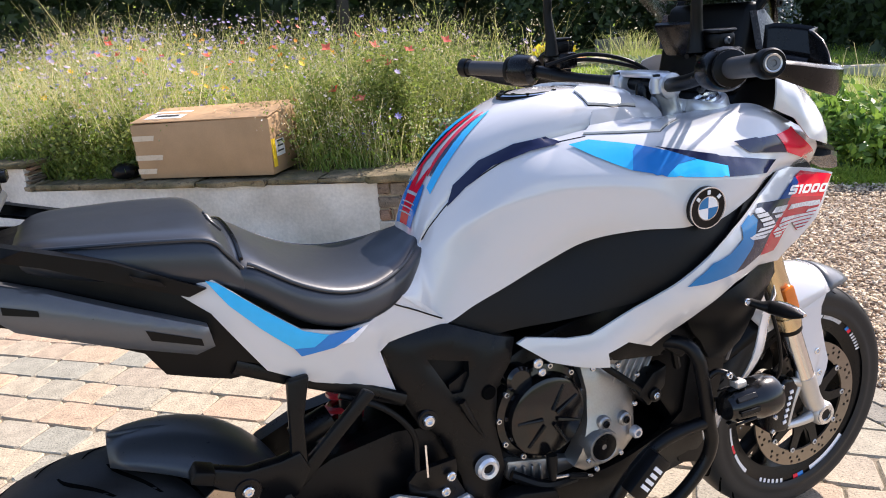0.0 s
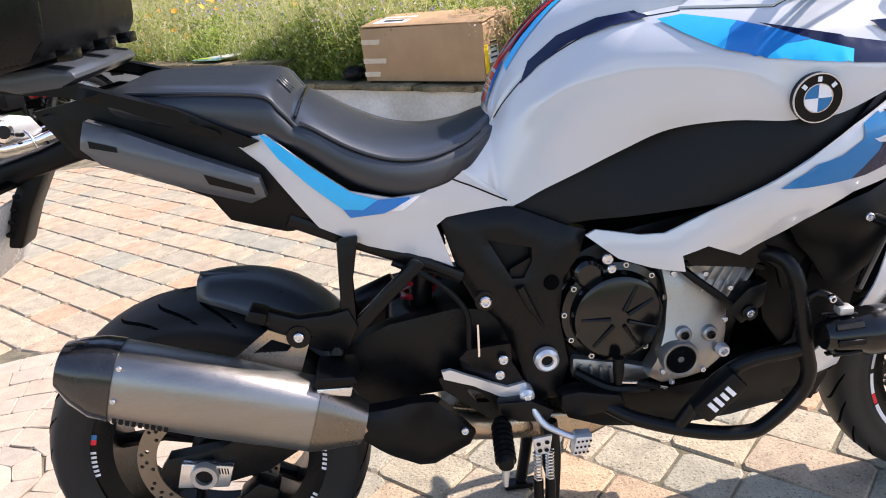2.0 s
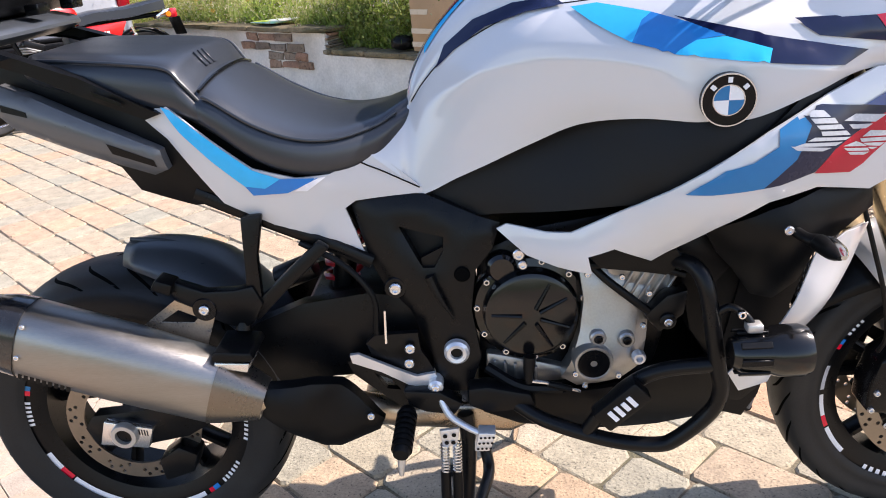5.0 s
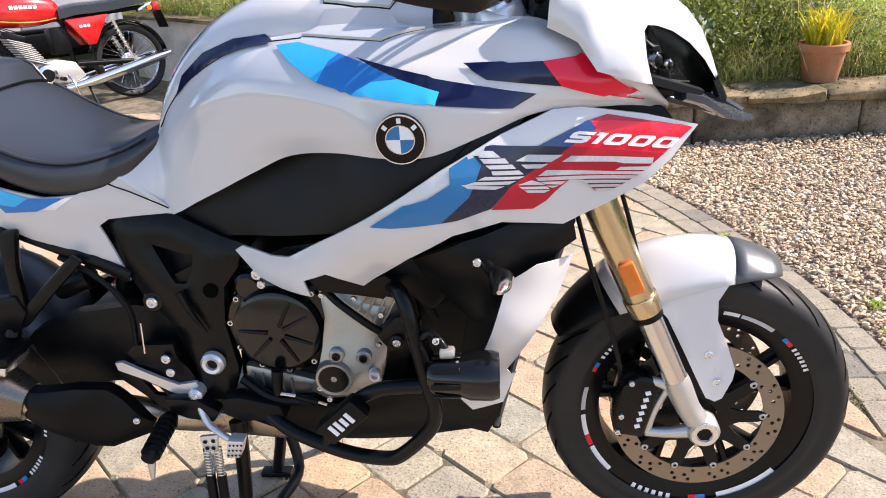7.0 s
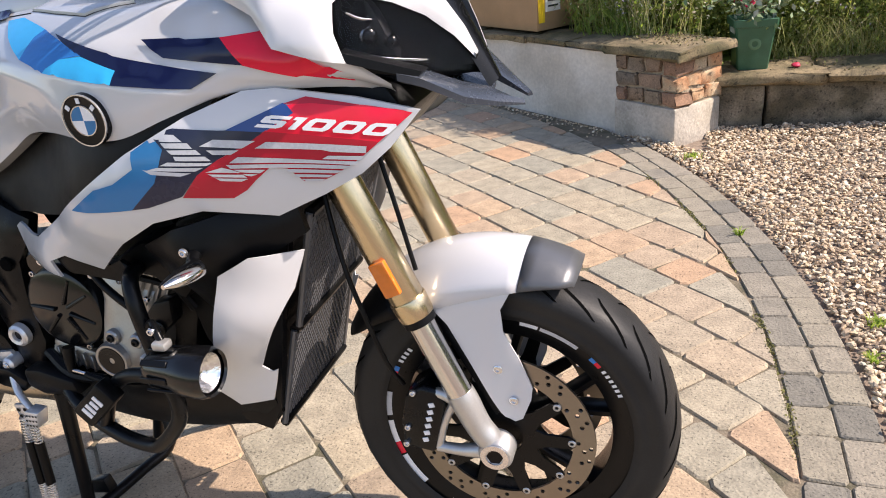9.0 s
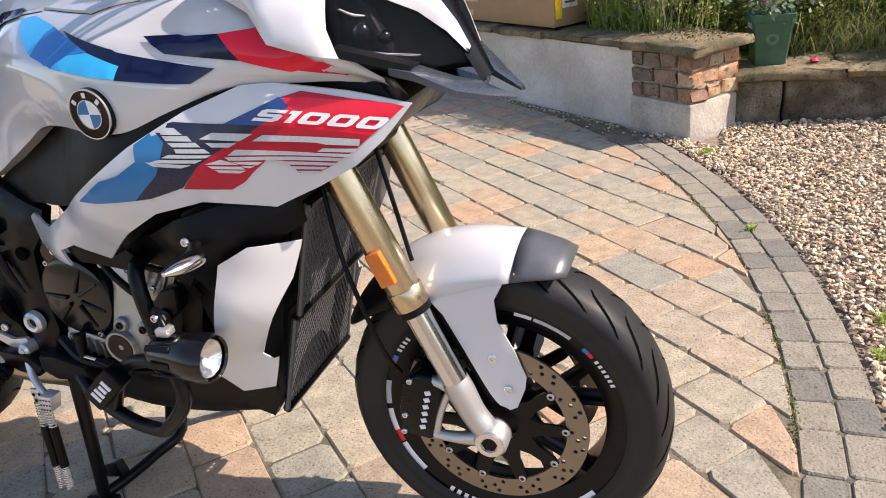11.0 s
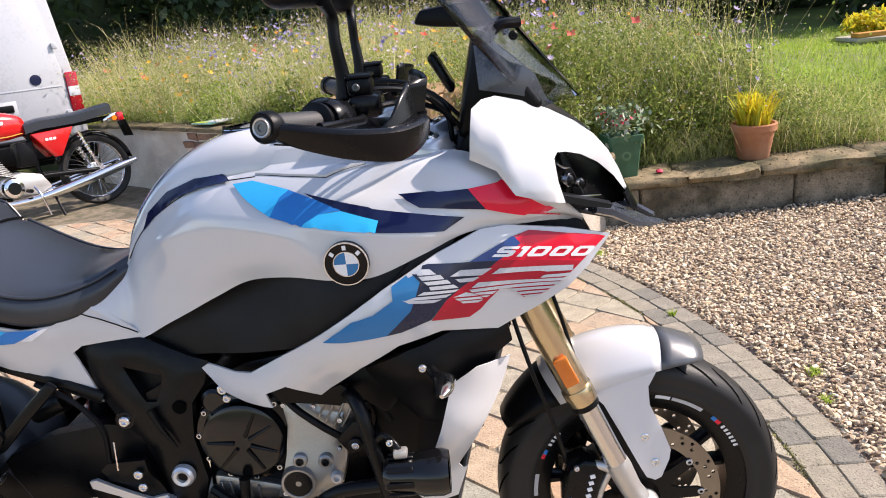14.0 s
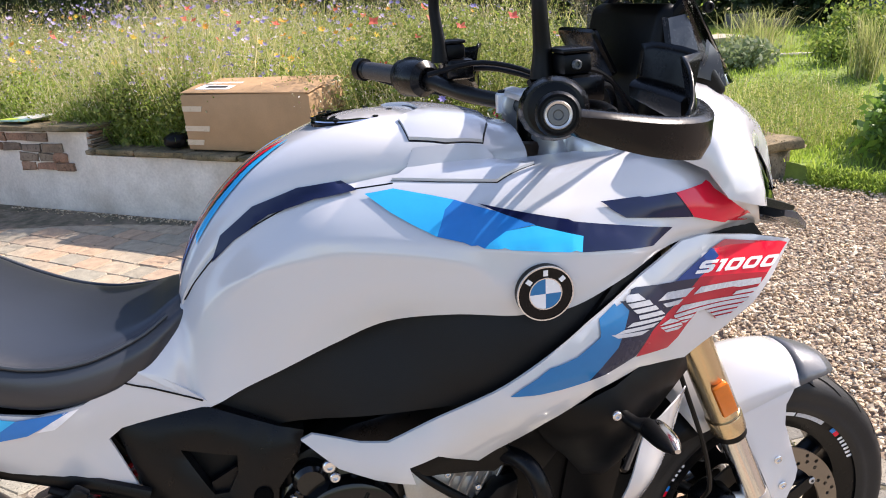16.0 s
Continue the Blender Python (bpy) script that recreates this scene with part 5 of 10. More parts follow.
# plate holder, plate, rear indicator
hold = part("plate_holder", prism([(-.05, .950), (-.10, .956), (-.16, .935), (-.215, .922), (-.250, .915), (-.275, .898), (-.262, .884), (-.225, .880), (-.18, .890), (-.12, .905), (-.06, .918)], -0.045, 0.045, 0.010, 3), BLACKP, bike, "black tail arm with the plate and rear lamps")
part("tail_lamp", prism([(-.262, .905), (-.276, .900), (-.268, .886), (-.252, .888)], -0.035, 0.035, 0.003), DIMRED, hold)
part("holder_stem", prism([(-.160, .900), (-.205, .895), (-.235, .85), (-.262, .770), (-.238, .765), (-.205, .830)], -0.030, 0.030, 0.006), BLACKP, hold)
pl = box((0.004, 0.27, 0.165), (0, 0, 0), 0.001, turn=Matrix.Rotation(radians(28), 4, "Y"))
bmesh.ops.translate(pl, vec=(-.270, -0.015, .782), verts=pl.verts[:])
part("number_plate", pl, INK, hold, "plain pale number plate")
for k in range(4):
    part("holder_rib", box((0.012, 0.055, 0.008), (-.222 - .010 * k, -.005, .860 - .022 * k), 0.002, 1), BLACKG, hold)
for s in (-1, 1):
    part("rear_indicator", tube([(-.215, s * .03, .885), (-.235, s * .075, .882), (-.245, s * .115, .876), (-.248, s * .135, .872)], [.011, .012, .019, .012], 12, squash=0.75), BLACKP, hold)
# ---- hugger, swingarm, rear brake ----
rows = []
for a in np.linspace(radians(83), radians(24), 14):
    t = (radians(83) - a) / radians(59)
    rr = 0.346 + 0.030 * math.sin(math.pi * t * 0.85)
    hw = 0.050 + 0.065 * min(1, t * 2.2) ** 0.7
    rows.append([(rr * math.cos(a), hw * y, RZ + rr * math.sin(a) - (0.03 + 0.07 * t) * abs(y) ** 3) for y in np.linspace(-1, 1, 15)])
hug = part("rear_hugger", rings(rows, False, False), DARKGREY, bike, "dark satin rear mudguard over the tyre", angle=50)
mod = hug.modifiers.new("thickness", "SOLIDIFY")
mod.thickness = 0.005
part("hugger_ridge", tube([(.045, -.004, .672), (.12, -.004, .655), (.20, -.004, .618), (.27, -.004, .565)], [.004, .012, .012, .004], 10, squash=0.6), DARKGREY, hug)
arm = [(.665, .500), (.62, .565), (.50, .585), (.38, .570), (.29, .535), (.17, .425), (.04, .360), (-.060, .352), (-.080, .325), (-.065, .288), (.0, .278), (.12, .300), (.27, .385), (.42, .420), (.58, .425), (.66, .430)]
hole = [(.155, .385), (.225, .425), (.25, .40), (.175, .35)]
sw = part("swingarm", panel(arm, lambda x, z: -.114, 0.035, 0.03, holes=[hole], edge=0.006), BLACKM, bike, "black cast swingarm")
part("swingarm_arm", flip(panel(arm, lambda x, z: -.130, 0.045, 0.04, edge=0.006)), BLACKM, sw)
part("swingarm_bridge", prism([(.36, .46), (.38, .56), (.5, .575), (.60, .55), (.62, .45), (.5, .44)], -0.10, 0.10, 0.01), BLACKM, sw)
blk = prism([(-.048, .300), (.045, .288), (.062, .332), (-.030, .352)], -0.128, -0.110, 0.003)
ab = part("axle_block", blk, ALU, sw, "machined chain adjuster block")
part("axle_nut", weld(lathe([(0.016, -0.002), (0.016, -0.014), (0.024, -0.014), (0.026, -0.010), (0.026, 0)], (RX, -0.127, RZ), "y", 24)), SILVER, ab)
part("axle_bore", weld(lathe([(0.0, -0.004), (0.0165, -0.004)], (RX, -0.128, RZ), "y", 24)), BLACKM, ab)
for k in range(4):
    part("adjuster_mark", box((0.002, 0.001, 0.012), (0.035 + k * 0.005, -0.1288, .327 - k * 0.0012)), BLACKM, ab)
part("rear_caliper", prism([(.06, .205), (.12, .225), (.135, .265), (.10, .285), (.055, .255)], -0.125, -0.075, 0.006), BLACKM, bike)
# shock with its red coil
shock = part("shock_absorber", cyl((.44, -0.02, .56), (.47, -0.02, .76), 0.022, seg=16), BLACKM, bike)
coil = [(.435 + .03 * k / 60 + .032 * math.cos(k * 0.62), 0.0 + .032 * math.sin(k * 0.62), .565 + .16 * k / 60) for k in range(61)]
part("coil_spring", tube(coil, 0.0065, 6, 1, smooth=False), SPRING, shock, "red coil spring")
part("shock_reservoir", cyl((.33, -.06, .60), (.40, -.06, .625), 0.024, seg=16, w=0.003), BLACKM, bike)

# ---- exhaust ----
ax0, ax1 = Vector((-.062, -.216, .588)), Vector((.245, -.216, .474))
dirx = (ax1 - ax0).normalized()
nrm = Vector((-dirx.z, 0, dirx.x)) * -1


def oval(c, ry, rn, seg=32, p=2.6):
    row = []
    for k in range(seg):
        a = 2 * math.pi * k / seg
        ca, sa = math.cos(a), math.sin(a)
        row.append(c + Vector((0, 1, 0)) * (abs(ca) ** (2 / p) * math.copysign(1, ca) * ry) + nrm * (abs(sa) ** (2 / p) * math.copysign(1, sa) * rn))
    return row


can = rings([oval(ax0 + dirx * d, ry, rn) for d, ry, rn in ((0, .052, .064), (.003, .054, .066), (.16, .054, .067), (.322, .050, .062), (.326, .049, .060), (.345, .046, .055), (.395, .034, .036), (.408, .032, .033))])
muff = part("silencer", can, TITAN, bike, "brushed titanium silencer with a black end cap", angle=40)
endc = rings([oval(ax0 - dirx * d + Vector((0, 0, dz)), ry, rn, 32, p) for d, ry, rn, p, dz in ((-.004, .0555, .0675, 2.6, 0), (.026, .054, .066, 2.6, 0), (.058, .048, .053, 2.4, 0.004), (.080, .040, .036, 2.2, 0.010), (.082, .034, .030, 2.2, 0.010), (.058, .030, .028, 2.2, 0.006))])
part("end_cap", endc, CARBON, muff, "faceted black silencer end cap")
for d, sgn in ((0.012, 0.85), (0.012, 0.1), (0.012, -0.75)):
    c = ax0 + dirx * d + nrm * (.066 * sgn * 0.95) + Vector((0, -.054 * math.sqrt(max(0.05, 1 - sgn ** 4)), 0))
    part("cap_rivet", bolt(c, 0.0045, 0.003), ALU, muff)
part("can_cone", rings([oval(ax0 + dirx * d, ry, rn) for d, ry, rn in ((.324, .0512, .0632), (.346, .0475, .0568), (.398, .0355, .0375), (.4085, .0330, .0340))], False), mat("heat_stained_cone", (0.20, 0.175, 0.15), 0.3, 0.95, 0.08, 25), muff, "heat-stained silencer cone")
for k in range(9):
    c = ax0 + dirx * (0.016 + 0.010 * k) + nrm * 0.046
    b = box((0.0065, 0.0015, 0.010), (0, 0, 0), 0, turn=Matrix.Rotation(0.36, 4, "Y"))
    bmesh.ops.translate(b, vec=(c.x, c.y - .0465, c.z), verts=b.verts[:])
    part("lettering_mark", b, BLACKP, muff)
part("link_pipe", tube([(.31, -.214, .449), (.37, -.190, .425), (.44, -.150, .39), (.54, -.105, .335), (.66, -.05, .30)], [.030, .026, .025, .029, .034], 16), TITANW, bike, "heat-tinted exhaust link pipe")
heat = [(.318, .478), (.40, .464), (.444, .444), (.474, .410), (.512, .358), (.500, .332), (.432, .318), (.405, .330), (.362, .375), (.318, .425)]
hs = part("heat_shield", panel(heat, plate([(.318, .47, -.246), (.318, .43, -.246), (.38, .42, -.232), (.435, .418, -.186), (.491, .378, -.182), (.50, .34, -.165), (.42, .325, -.195)]), 0.035, 0.018, edge=0.008), BLACKP, bike, "black heat shield")
for bx, bz in ((.435, .418), (.491, .378)):
    part("shield_bolt", bolt((bx, -.180, bz), 0.007, 0.005), ALU, hs)
part("collector_box", prism([(.46, .30), (.74, .27), (.80, .30), (.74, .335), (.52, .345), (.45, .325)], -0.10, 0.10, 0.012, 3), TITANW, bike, "heat-stained exhaust collector")
part("silencer_bracket", panel([(.112, .572), (.183, .622), (.246, .588), (.222, .530), (.165, .548)], lambda x, z: -.178, 0.004, 0.02, holes=[[(.150, .582), (.186, .604), (.218, .588), (.208, .578)]], edge=0.001), TITANW, bike, "bent metal silencer bracket")

# ---- pillion hanger and peg ----
hg = part("pillion_hanger", prism([(.157, .650), (.175, .659), (.235, .634), (.287, .634), (.319, .640), (.332, .606), (.310, .569), (.290, .562), (.262, .570), (.205, .604)], -0.176, -0.152, 0.004), BLACKM, bike, "black pillion footrest hanger")
part("hanger_strut", prism([(.316, .760), (.352, .762), (.334, .690), (.330, .610), (.300, .600), (.308, .660)], -0.170, -0.152, 0.005), BLACKM, hg)
part("hanger_strut", prism([(.437, .712), (.455, .698), (.385, .636), (.318, .572), (.292, .572), (.330, .618)], -0.170, -0.154, 0.005), BLACKM, hg)
part("hanger_block", prism([(.150, .648), (.162, .666), (.190, .655), (.182, .634)], -0.190, -0.150, 0.004), BLACKP, hg)
part("bolt_well", weld(lathe([(.010, -.001), (.020, -.002), (.023, .004)], (.231, -.177, .602), "y", 24)), BLACKG, hg)
part("hanger_bolt", bolt((.231, -.178, .602), 0.009, 0.005), ALU, hg)
peg = prism([(.251, .543), (.259, .557), (.318, .552), (.324, .541), (.312, .535), (.255, .537)], -0.245, -0.165, 0.004)
pg = part("pillion_peg", peg, BLACKP, hg, "black rubber folding peg")
part("peg_underside", prism([(.253, .526), (.308, .514), (.314, .532), (.255, .536)], -0.243, -0.168, 0.003), ALU, pg)
part("peg_arm", tube([(.29, -.163, .57), (.288, -.168, .556)], 0.014, 10), BLACKM, hg)

# ---- frame, engine ----
frame_o = [(.488, .757), (.512, .768), (.613, .764), (.70, .724), (.735, .712), (.722, .671), (.690, .631), (.680, .557), (.692, .465), (.668, .400), (.612, .398), (.606, .470), (.574, .560), (.533, .605), (.514, .648)]
tri_hole = [(.566, .712), (.640, .692), (.638, .668), (.622, .640), (.602, .640)]
FD = plate([(.49, .757, -.118), (.61, .764, -.118), (.735, .712, -.135), (.68, .557, -.145), (.64, .40, -.15), (.533, .605, -.13), (.6, .66, -.142)])
fr = both("main_frame", panel(frame_o, FD, 0.03, 0.022, holes=[tri_hole], edge=0.007), BLACKM, bike, "satin black cast main frame")
both("frame_recess", panel([(.55, .708), (.635, .688), (.645, .660), (.62, .628), (.595, .628)], lambda x, z: FD(x, z) + 0.030, 0.004, 0.03), BLACKP, fr)
both("frame_shelf", panel([(.60, .655), (.636, .672), (.642, .664), (.62, .636), (.60, .638)], lambda x, z: FD(x, z) + 0.012, 0.01, 0.03), BLACKM, fr)
both("frame_rib", tube([(.612, -.150, .630), (.628, -.153, .59), (.650, -.152, .548)], [.008, .006, .002], 8), BLACKM, fr)
part("frame_bolt", bolt((.552, -.136, .605), 0.011, 0.008), ALU, fr)
part("bolt_well", weld(lathe([(.012, -.001), (.018, -.001), (.02, .002)], (.552, -.136, .605), "y", 24)), BLACKG, fr)
part("frame_plug", weld(lathe([(0, -0.003), (0.012, -0.003), (0.014, 0.0)], (.668, -.146, .629), "y", 20)), GROOVE, fr)
pv_ob = part("pivot_cap", weld(lathe([(.010, -0.002), (.011, -0.010), (.017, -0.012), (.022, -0.007), (.023, 0.004)], (.650, -.153, .486), "y", 28)), BRIGHT, bike, "polished swingarm pivot cap")
part("pivot_hex", weld(lathe([(0, -0.004), (.0125, -0.004)], (.650, -.153, .486), "y", 6)), BLACKP, pv_ob)

part("engine_block", prism([(.68, .42), (.70, .66), (.80, .70), (1.02, .73), (1.06, .62), (1.02, .50), (1.0, .42), (.88, .37)], -0.118, 0.118, 0.015), BLACKM, bike, "dark engine block")
sil = [(.862, .640), (.90, .634), (.952, .622), (.990, .600), (.980, .549), (.975, .50), (.965, .455), (.930, .430), (.896, .420), (.856, .412), (.83, .430), (.845, .460), (.862, .520), (.870, .575)]
case_ob = part("crankcase_cover", panel(sil, plate([(.86, .64, -.150), (.99, .60, -.150), (.98, .515, -.160), (.88, .46, -.183), (.9, .55, -.165), (.95, .47, -.178), (.86, .41, -.17)]), 0.05, 0.02, edge=0.01), CASEMETAL, bike, "bare cast aluminium crankcase cover")
for c, r in (((.890, -.180, .514), .014), ((.938, -.178, .508), .014)):
    part("crankcase_boss", weld(lathe([(0.006, -0.001), (0.008, -0.004), (r * .8, -0.004), (r, -0.001), (r, 0.012)], c, "y", 24)), CASEMETAL, case_ob)
    part("boss_bolt", bolt((c[0], c[1] - .004, c[2]), 0.007, 0.004), BLACKM, case_ob)
part("crank_port", weld(lathe([(0, -0.004), (0.026, -0.004), (0.028, -0.006), (0.032, -0.006), (0.034, 0.0), (0.035, 0.03)], (.882, -.184, .470), "y", 32)), CASEMETAL, case_ob)
part("port_cover", weld(lathe([(0, -0.002), (0.005, -0.002), (0.006, -0.005), (0.026, -0.006), (0.027, 0.0)], (.882, -.184, .470), "y", 32)), BLACKG, case_ob)
for bx, bz in ((.874, .628), (.930, .620), (.975, .588), (.966, .530), (.925, .440), (.868, .424), (.852, .446)):
    part("case_screw", bolt((bx, -.166 - .1 * max(0, .56 - bz), bz), 0.0055, 0.005), ALU, case_ob)
part("drain_plug", bolt((.957, -.180, .478), 0.012, 0.014), BRIGHT, case_ob)
cyl_bm = prism([(.905, .645), (.955, .655), (1.005, .650), (1.02, .600), (.985, .545), (.95, .575), (.91, .615)], -0.150, 0.150, 0.008)
cy = part("cylinder_block", cyl_bm, CASEMETAL, bike, "ribbed aluminium cylinder block")
for k in range(5):
    part("cylinder_rib", box((0.004, 0.012, 0.075), (.945 + .016 * k, -.152, .612 - .005 * k), 0.001, 1, turn=Matrix.Rotation(0.5, 4, "Y")), CASEMETAL, cy)
part("coolant_hose", tube([(.87, -.165, .655), (.90, -.180, .625), (.94, -.184, .590), (.97, -.178, .562), (.985, -.165, .545)], 0.007, 10), BLACKP, bike)
# clutch cover: stepped disc with ribs and a ring of screws
cc = (.781, -.116, .551)
cl = part("clutch_cover", weld(lathe([(0, -.046), (.070, -.046), (.078, -.042), (.081, -.032), (.083, -.022), (.096, -.018), (.102, -.008), (.102, .03)], cc, "y", 48)), GLOSSBLACK, bike, "round black clutch cover with ribs")
for a in (28, 62, 175, 225, 300, 340):
    p0, p1 = radians(a), 0.068
    part("cover_rib", tube([(cc[0] + 0.016 * math.cos(p0), cc[1] - .0475, cc[2] + 0.016 * math.sin(p0)), (cc[0] + p1 * math.cos(p0), cc[1] - .0455, cc[2] + p1 * math.sin(p0))], [.004, .003], 8), BLACKG, cl)
for k in range(11):
    a = 2 * math.pi * k / 11 + 0.2
    part("cover_screw", bolt((cc[0] + .092 * math.cos(a), cc[1] - .016, cc[2] + .092 * math.sin(a)), 0.0062, 0.006), ALU, cl)
part("cover_lug", weld(lathe([(0, -.012), (.020, -.012), (.026, -.006), (.028, .02)], (.735, -.132, .632), "y", 24)), GLOSSBLACK, cl)
part("clutch_lever", tube([(.775, -.172, .480), (.773, -.176, .455), (.772, -.178, .432)], [.011, .010, .007], 10), BLACKP, cl)
part("clutch_cable", tube([(.776, -.180, .436), (.815, -.180, .428), (.86, -.178, .410)], 0.003, 6), ALU, cl)
part("cable_boot", tube([(.805, -.181, .430), (.845, -.180, .416)], 0.006, 8), BLACKP, cl)
part("fairing_screw", bolt((.763, -.158, .666), 0.010, 0.006), ALU, bike)
part("fairing_screw", bolt((.769, -.160, .648), 0.008, 0.006), ALU, bike)
part("sump_casting", prism([(.700, .470), (.735, .462), (.80, .445), (.85, .430), (.85, .405), (.78, .402), (.70, .425)], -.135, .135, 0.008), CASEMETAL, bike, "cast aluminium sump edge")
for k in range(5):
    part("sump_rib", box((.005, .010, .034), (.715 + .018 * k, -.138, .440 - .004 * k), 0.001, 1), CASEMETAL, bike)
part("engine_mount", prism([(.965, .555), (1.00, .590), (1.035, .600), (1.03, .555), (.99, .520)], -0.185, -0.150, 0.006), BLACKM, bike)
part("mount_bolt", bolt((1.002, -.186, .545), 0.014, 0.006), BLACKM, bike)
part("mount_bolt", bolt((1.002, -.191, .545), 0.007, 0.004), ALU, bike)
for k, q in enumerate(([(.86, -.17, .645), (.95, -.19, .650), (1.03, -.17, .62)], [(.96, -.16, .67), (1.04, -.18, .64), (1.07, -.17, .58)], [(.70, -.15, .45), (.76, -.17, .42), (.83, -.165, .41)])):
    part("loom", tube(q, 0.006 + 0.002 * k, 8), BLACKP, bike)
part("upper_engine_cover", prism([(.93, .655), (1.0, .70), (1.09, .72), (1.12, .66), (1.07, .60), (1.02, .64), (.97, .65)], -0.19, 0.19, 0.012), BLACKP, bike)

# belly pan and its side
belly = [(.663, .412), (.74, .405), (.80, .392), (.93, .415), (1.06, .442), (1.168, .410), (1.175, .360), (1.15, .328), (1.005, .300), (.855, .302), (.755, .312), (.69, .340)]
part("belly_pan", panel(belly, plate([(.67, .41, -.150), (1.06, .44, -.170), (1.17, .36, -.150), (.8, .30, -.135), (1.0, .30, -.135), (.95, .38, -.172)]), 0.02, 0.03, edge=0.008), BLACKP, bike, "black belly pan")
part("belly_core", prism([(.68, .40), (1.05, .43), (1.16, .40), (1.15, .33), (.85, .305), (.70, .33)], -0.125, 0.150, 0.01), BLACKP, bike)
part("belly_tray", prism([(.665, .430), (.70, .433), (.775, .415), (.785, .385), (.70, .378), (.665, .395)], -0.190, -0.150, 0.008), BLACKP, bike)

# ---- crash bars and lamp ----
bar_pts = [(.985, -.17, .655), (1.02, -.235, .668), (1.036, -.260, .648), (1.046, -.267, .600), (1.062, -.268, .505), (1.070, -.267, .462), (1.058, -.263, .418), (1.010, -.256, .364), (.975, -.250, .347), (.90, -.236, .350), (.80, -.205, .370), (.745, -.175, .392)]
cb_ob = both("crash_bar", tube(bar_pts, 0.0130, 14), BLACKM, bike, "black tubular crash bar")
part("crash_brace", tube([(1.062, -.266, .508), (.98, -.255, .494), (.93, -.245, .462), (.895, -.235, .415), (.865, -.225, .362)], 0.0125, 12), BLACKM, cb_ob)
blk = prism([(-.045, -.022), (.045, -.022), (.045, .022), (-.045, .022)], -0.016, 0.016, 0.006)
bmesh.ops.transform(blk, matrix=Matrix.Translation((.913, -.270, .445)) @ Matrix.Rotation(radians(-42), 4, "Y"), verts=blk.verts[:])
sl = part("slider_block", blk, BLACKP, cb_ob, "black slider block with white lettering marks")
for k in range(4):
    b = box((0.0075, 0.0016, 0.022 if k != 2 else 0.018), ((k - 1.5) * 0.013, -.0168, 0))
    bmesh.ops.transform(b, matrix=Matrix.Translation((.913, -.270, .445)) @ Matrix.Rotation(radians(-42), 4, "Y"), verts=b.verts[:])
    part("lettering_mark", b, INK, sl)
lp = Vector((1.068, -.300, .548))
lamp = part("auxiliary_lamp", weld(lathe([(0, 0), (.022, 0), (.030, .012), (.033, .05), (.039, .066), (.040, .100), (.036, .112), (.033, .108)], lp, "x", 32)), GLOSSBLACK, bike, "black round auxiliary lamp")
for k in range(8):
    a = 2 * math.pi * k / 8
    part("cooling_fin", box((0.045, 0.004, 0.010), lp + Vector((.03, .034 * math.cos(a), .034 * math.sin(a))), 0.001, 1, turn=Matrix.Rotation(a, 4, "X")), BLACKM, lamp)
part("lamp_bowl", weld(lathe([(0, .082), (.015, .086), (.030, .104)], lp, "x", 28)), LAMPFACE, lamp)
part("lamp_glass", weld(lathe([(0, .113), (.02, .112), (.034, .107)], lp, "x", 28)), GLASS, lamp, "clear lamp glass")
part("lamp_bracket", tube([(1.10, -.297, .590), (1.088, -.290, .606), (1.072, -.276, .612), (1.056, -.268, .600)], [.006, .006, .006, .007], 10), BLACKM, lamp)
part("bracket_bolt", bolt((1.083, -.290, .608), 0.007, 0.008), CHROME, lamp)
part("lamp_clamp", box((0.024, 0.022, 0.014), (1.10, -.299, .590), 0.004), SILVER, lamp)

# ---- radiator group ----
inner = [(1.045, .712), (1.129, .755), (1.211, .775), (1.301, .768), (1.308, .727), (1.249, .695), (1.208, .675), (1.195, .618), (1.165, .580), (1.13, .590), (1.095, .641), (1.068, .671)]
both("radiator_shroud", panel(inner, plate([(1.05, .71, -.225), (1.2, .77, -.235), (1.3, .76, -.190), (1.2, .62, -.215), (1.1, .62, -.205), (1.151, .723, -.262)]), 0.02, 0.025, edge=0.008), BLACKP, bike, "black radiator shroud")
rad = [(1.196, .688), (1.242, .712), (1.302, .702), (1.298, .690), (1.279, .641), (1.238, .575), (1.190, .492), (1.197, .473), (1.206, .476), (1.181, .408), (1.127, .404), (1.098, .455), (1.140, .524), (1.170, .605)]
RD = plate([(1.196, .688, -.262), (1.242, .712, -.250), (1.302, .702, -.190), (1.279, .641, -.199), (1.197, .473, -.182), (1.181, .408, -.172), (1.127, .404, -.190), (1.098, .455, -.215), (1.140, .524, -.242), (1.215, .60, -.246)])
both("radiator_panel", panel(rad, RD, 0.006, 0.02), WHITE, bike, "white radiator side panel")
both("radiator_side", panel([(1.06, .43), (1.104, .46), (1.13, .60), (1.19, .70), (1.255, .70), (1.215, .55), (1.175, .37), (1.15, .325), (1.10, .34)], lambda x, z: -.150, 0.02, 0.04), BLACKP, bike)


part("radiator_core", prism([(1.03, .60), (1.045, .72), (1.20, .78), (1.26, .77), (1.215, .62), (1.165, .45), (1.10, .42), (1.05, .50)], -0.140, 0.140, 0.01), BLACKP, bike)


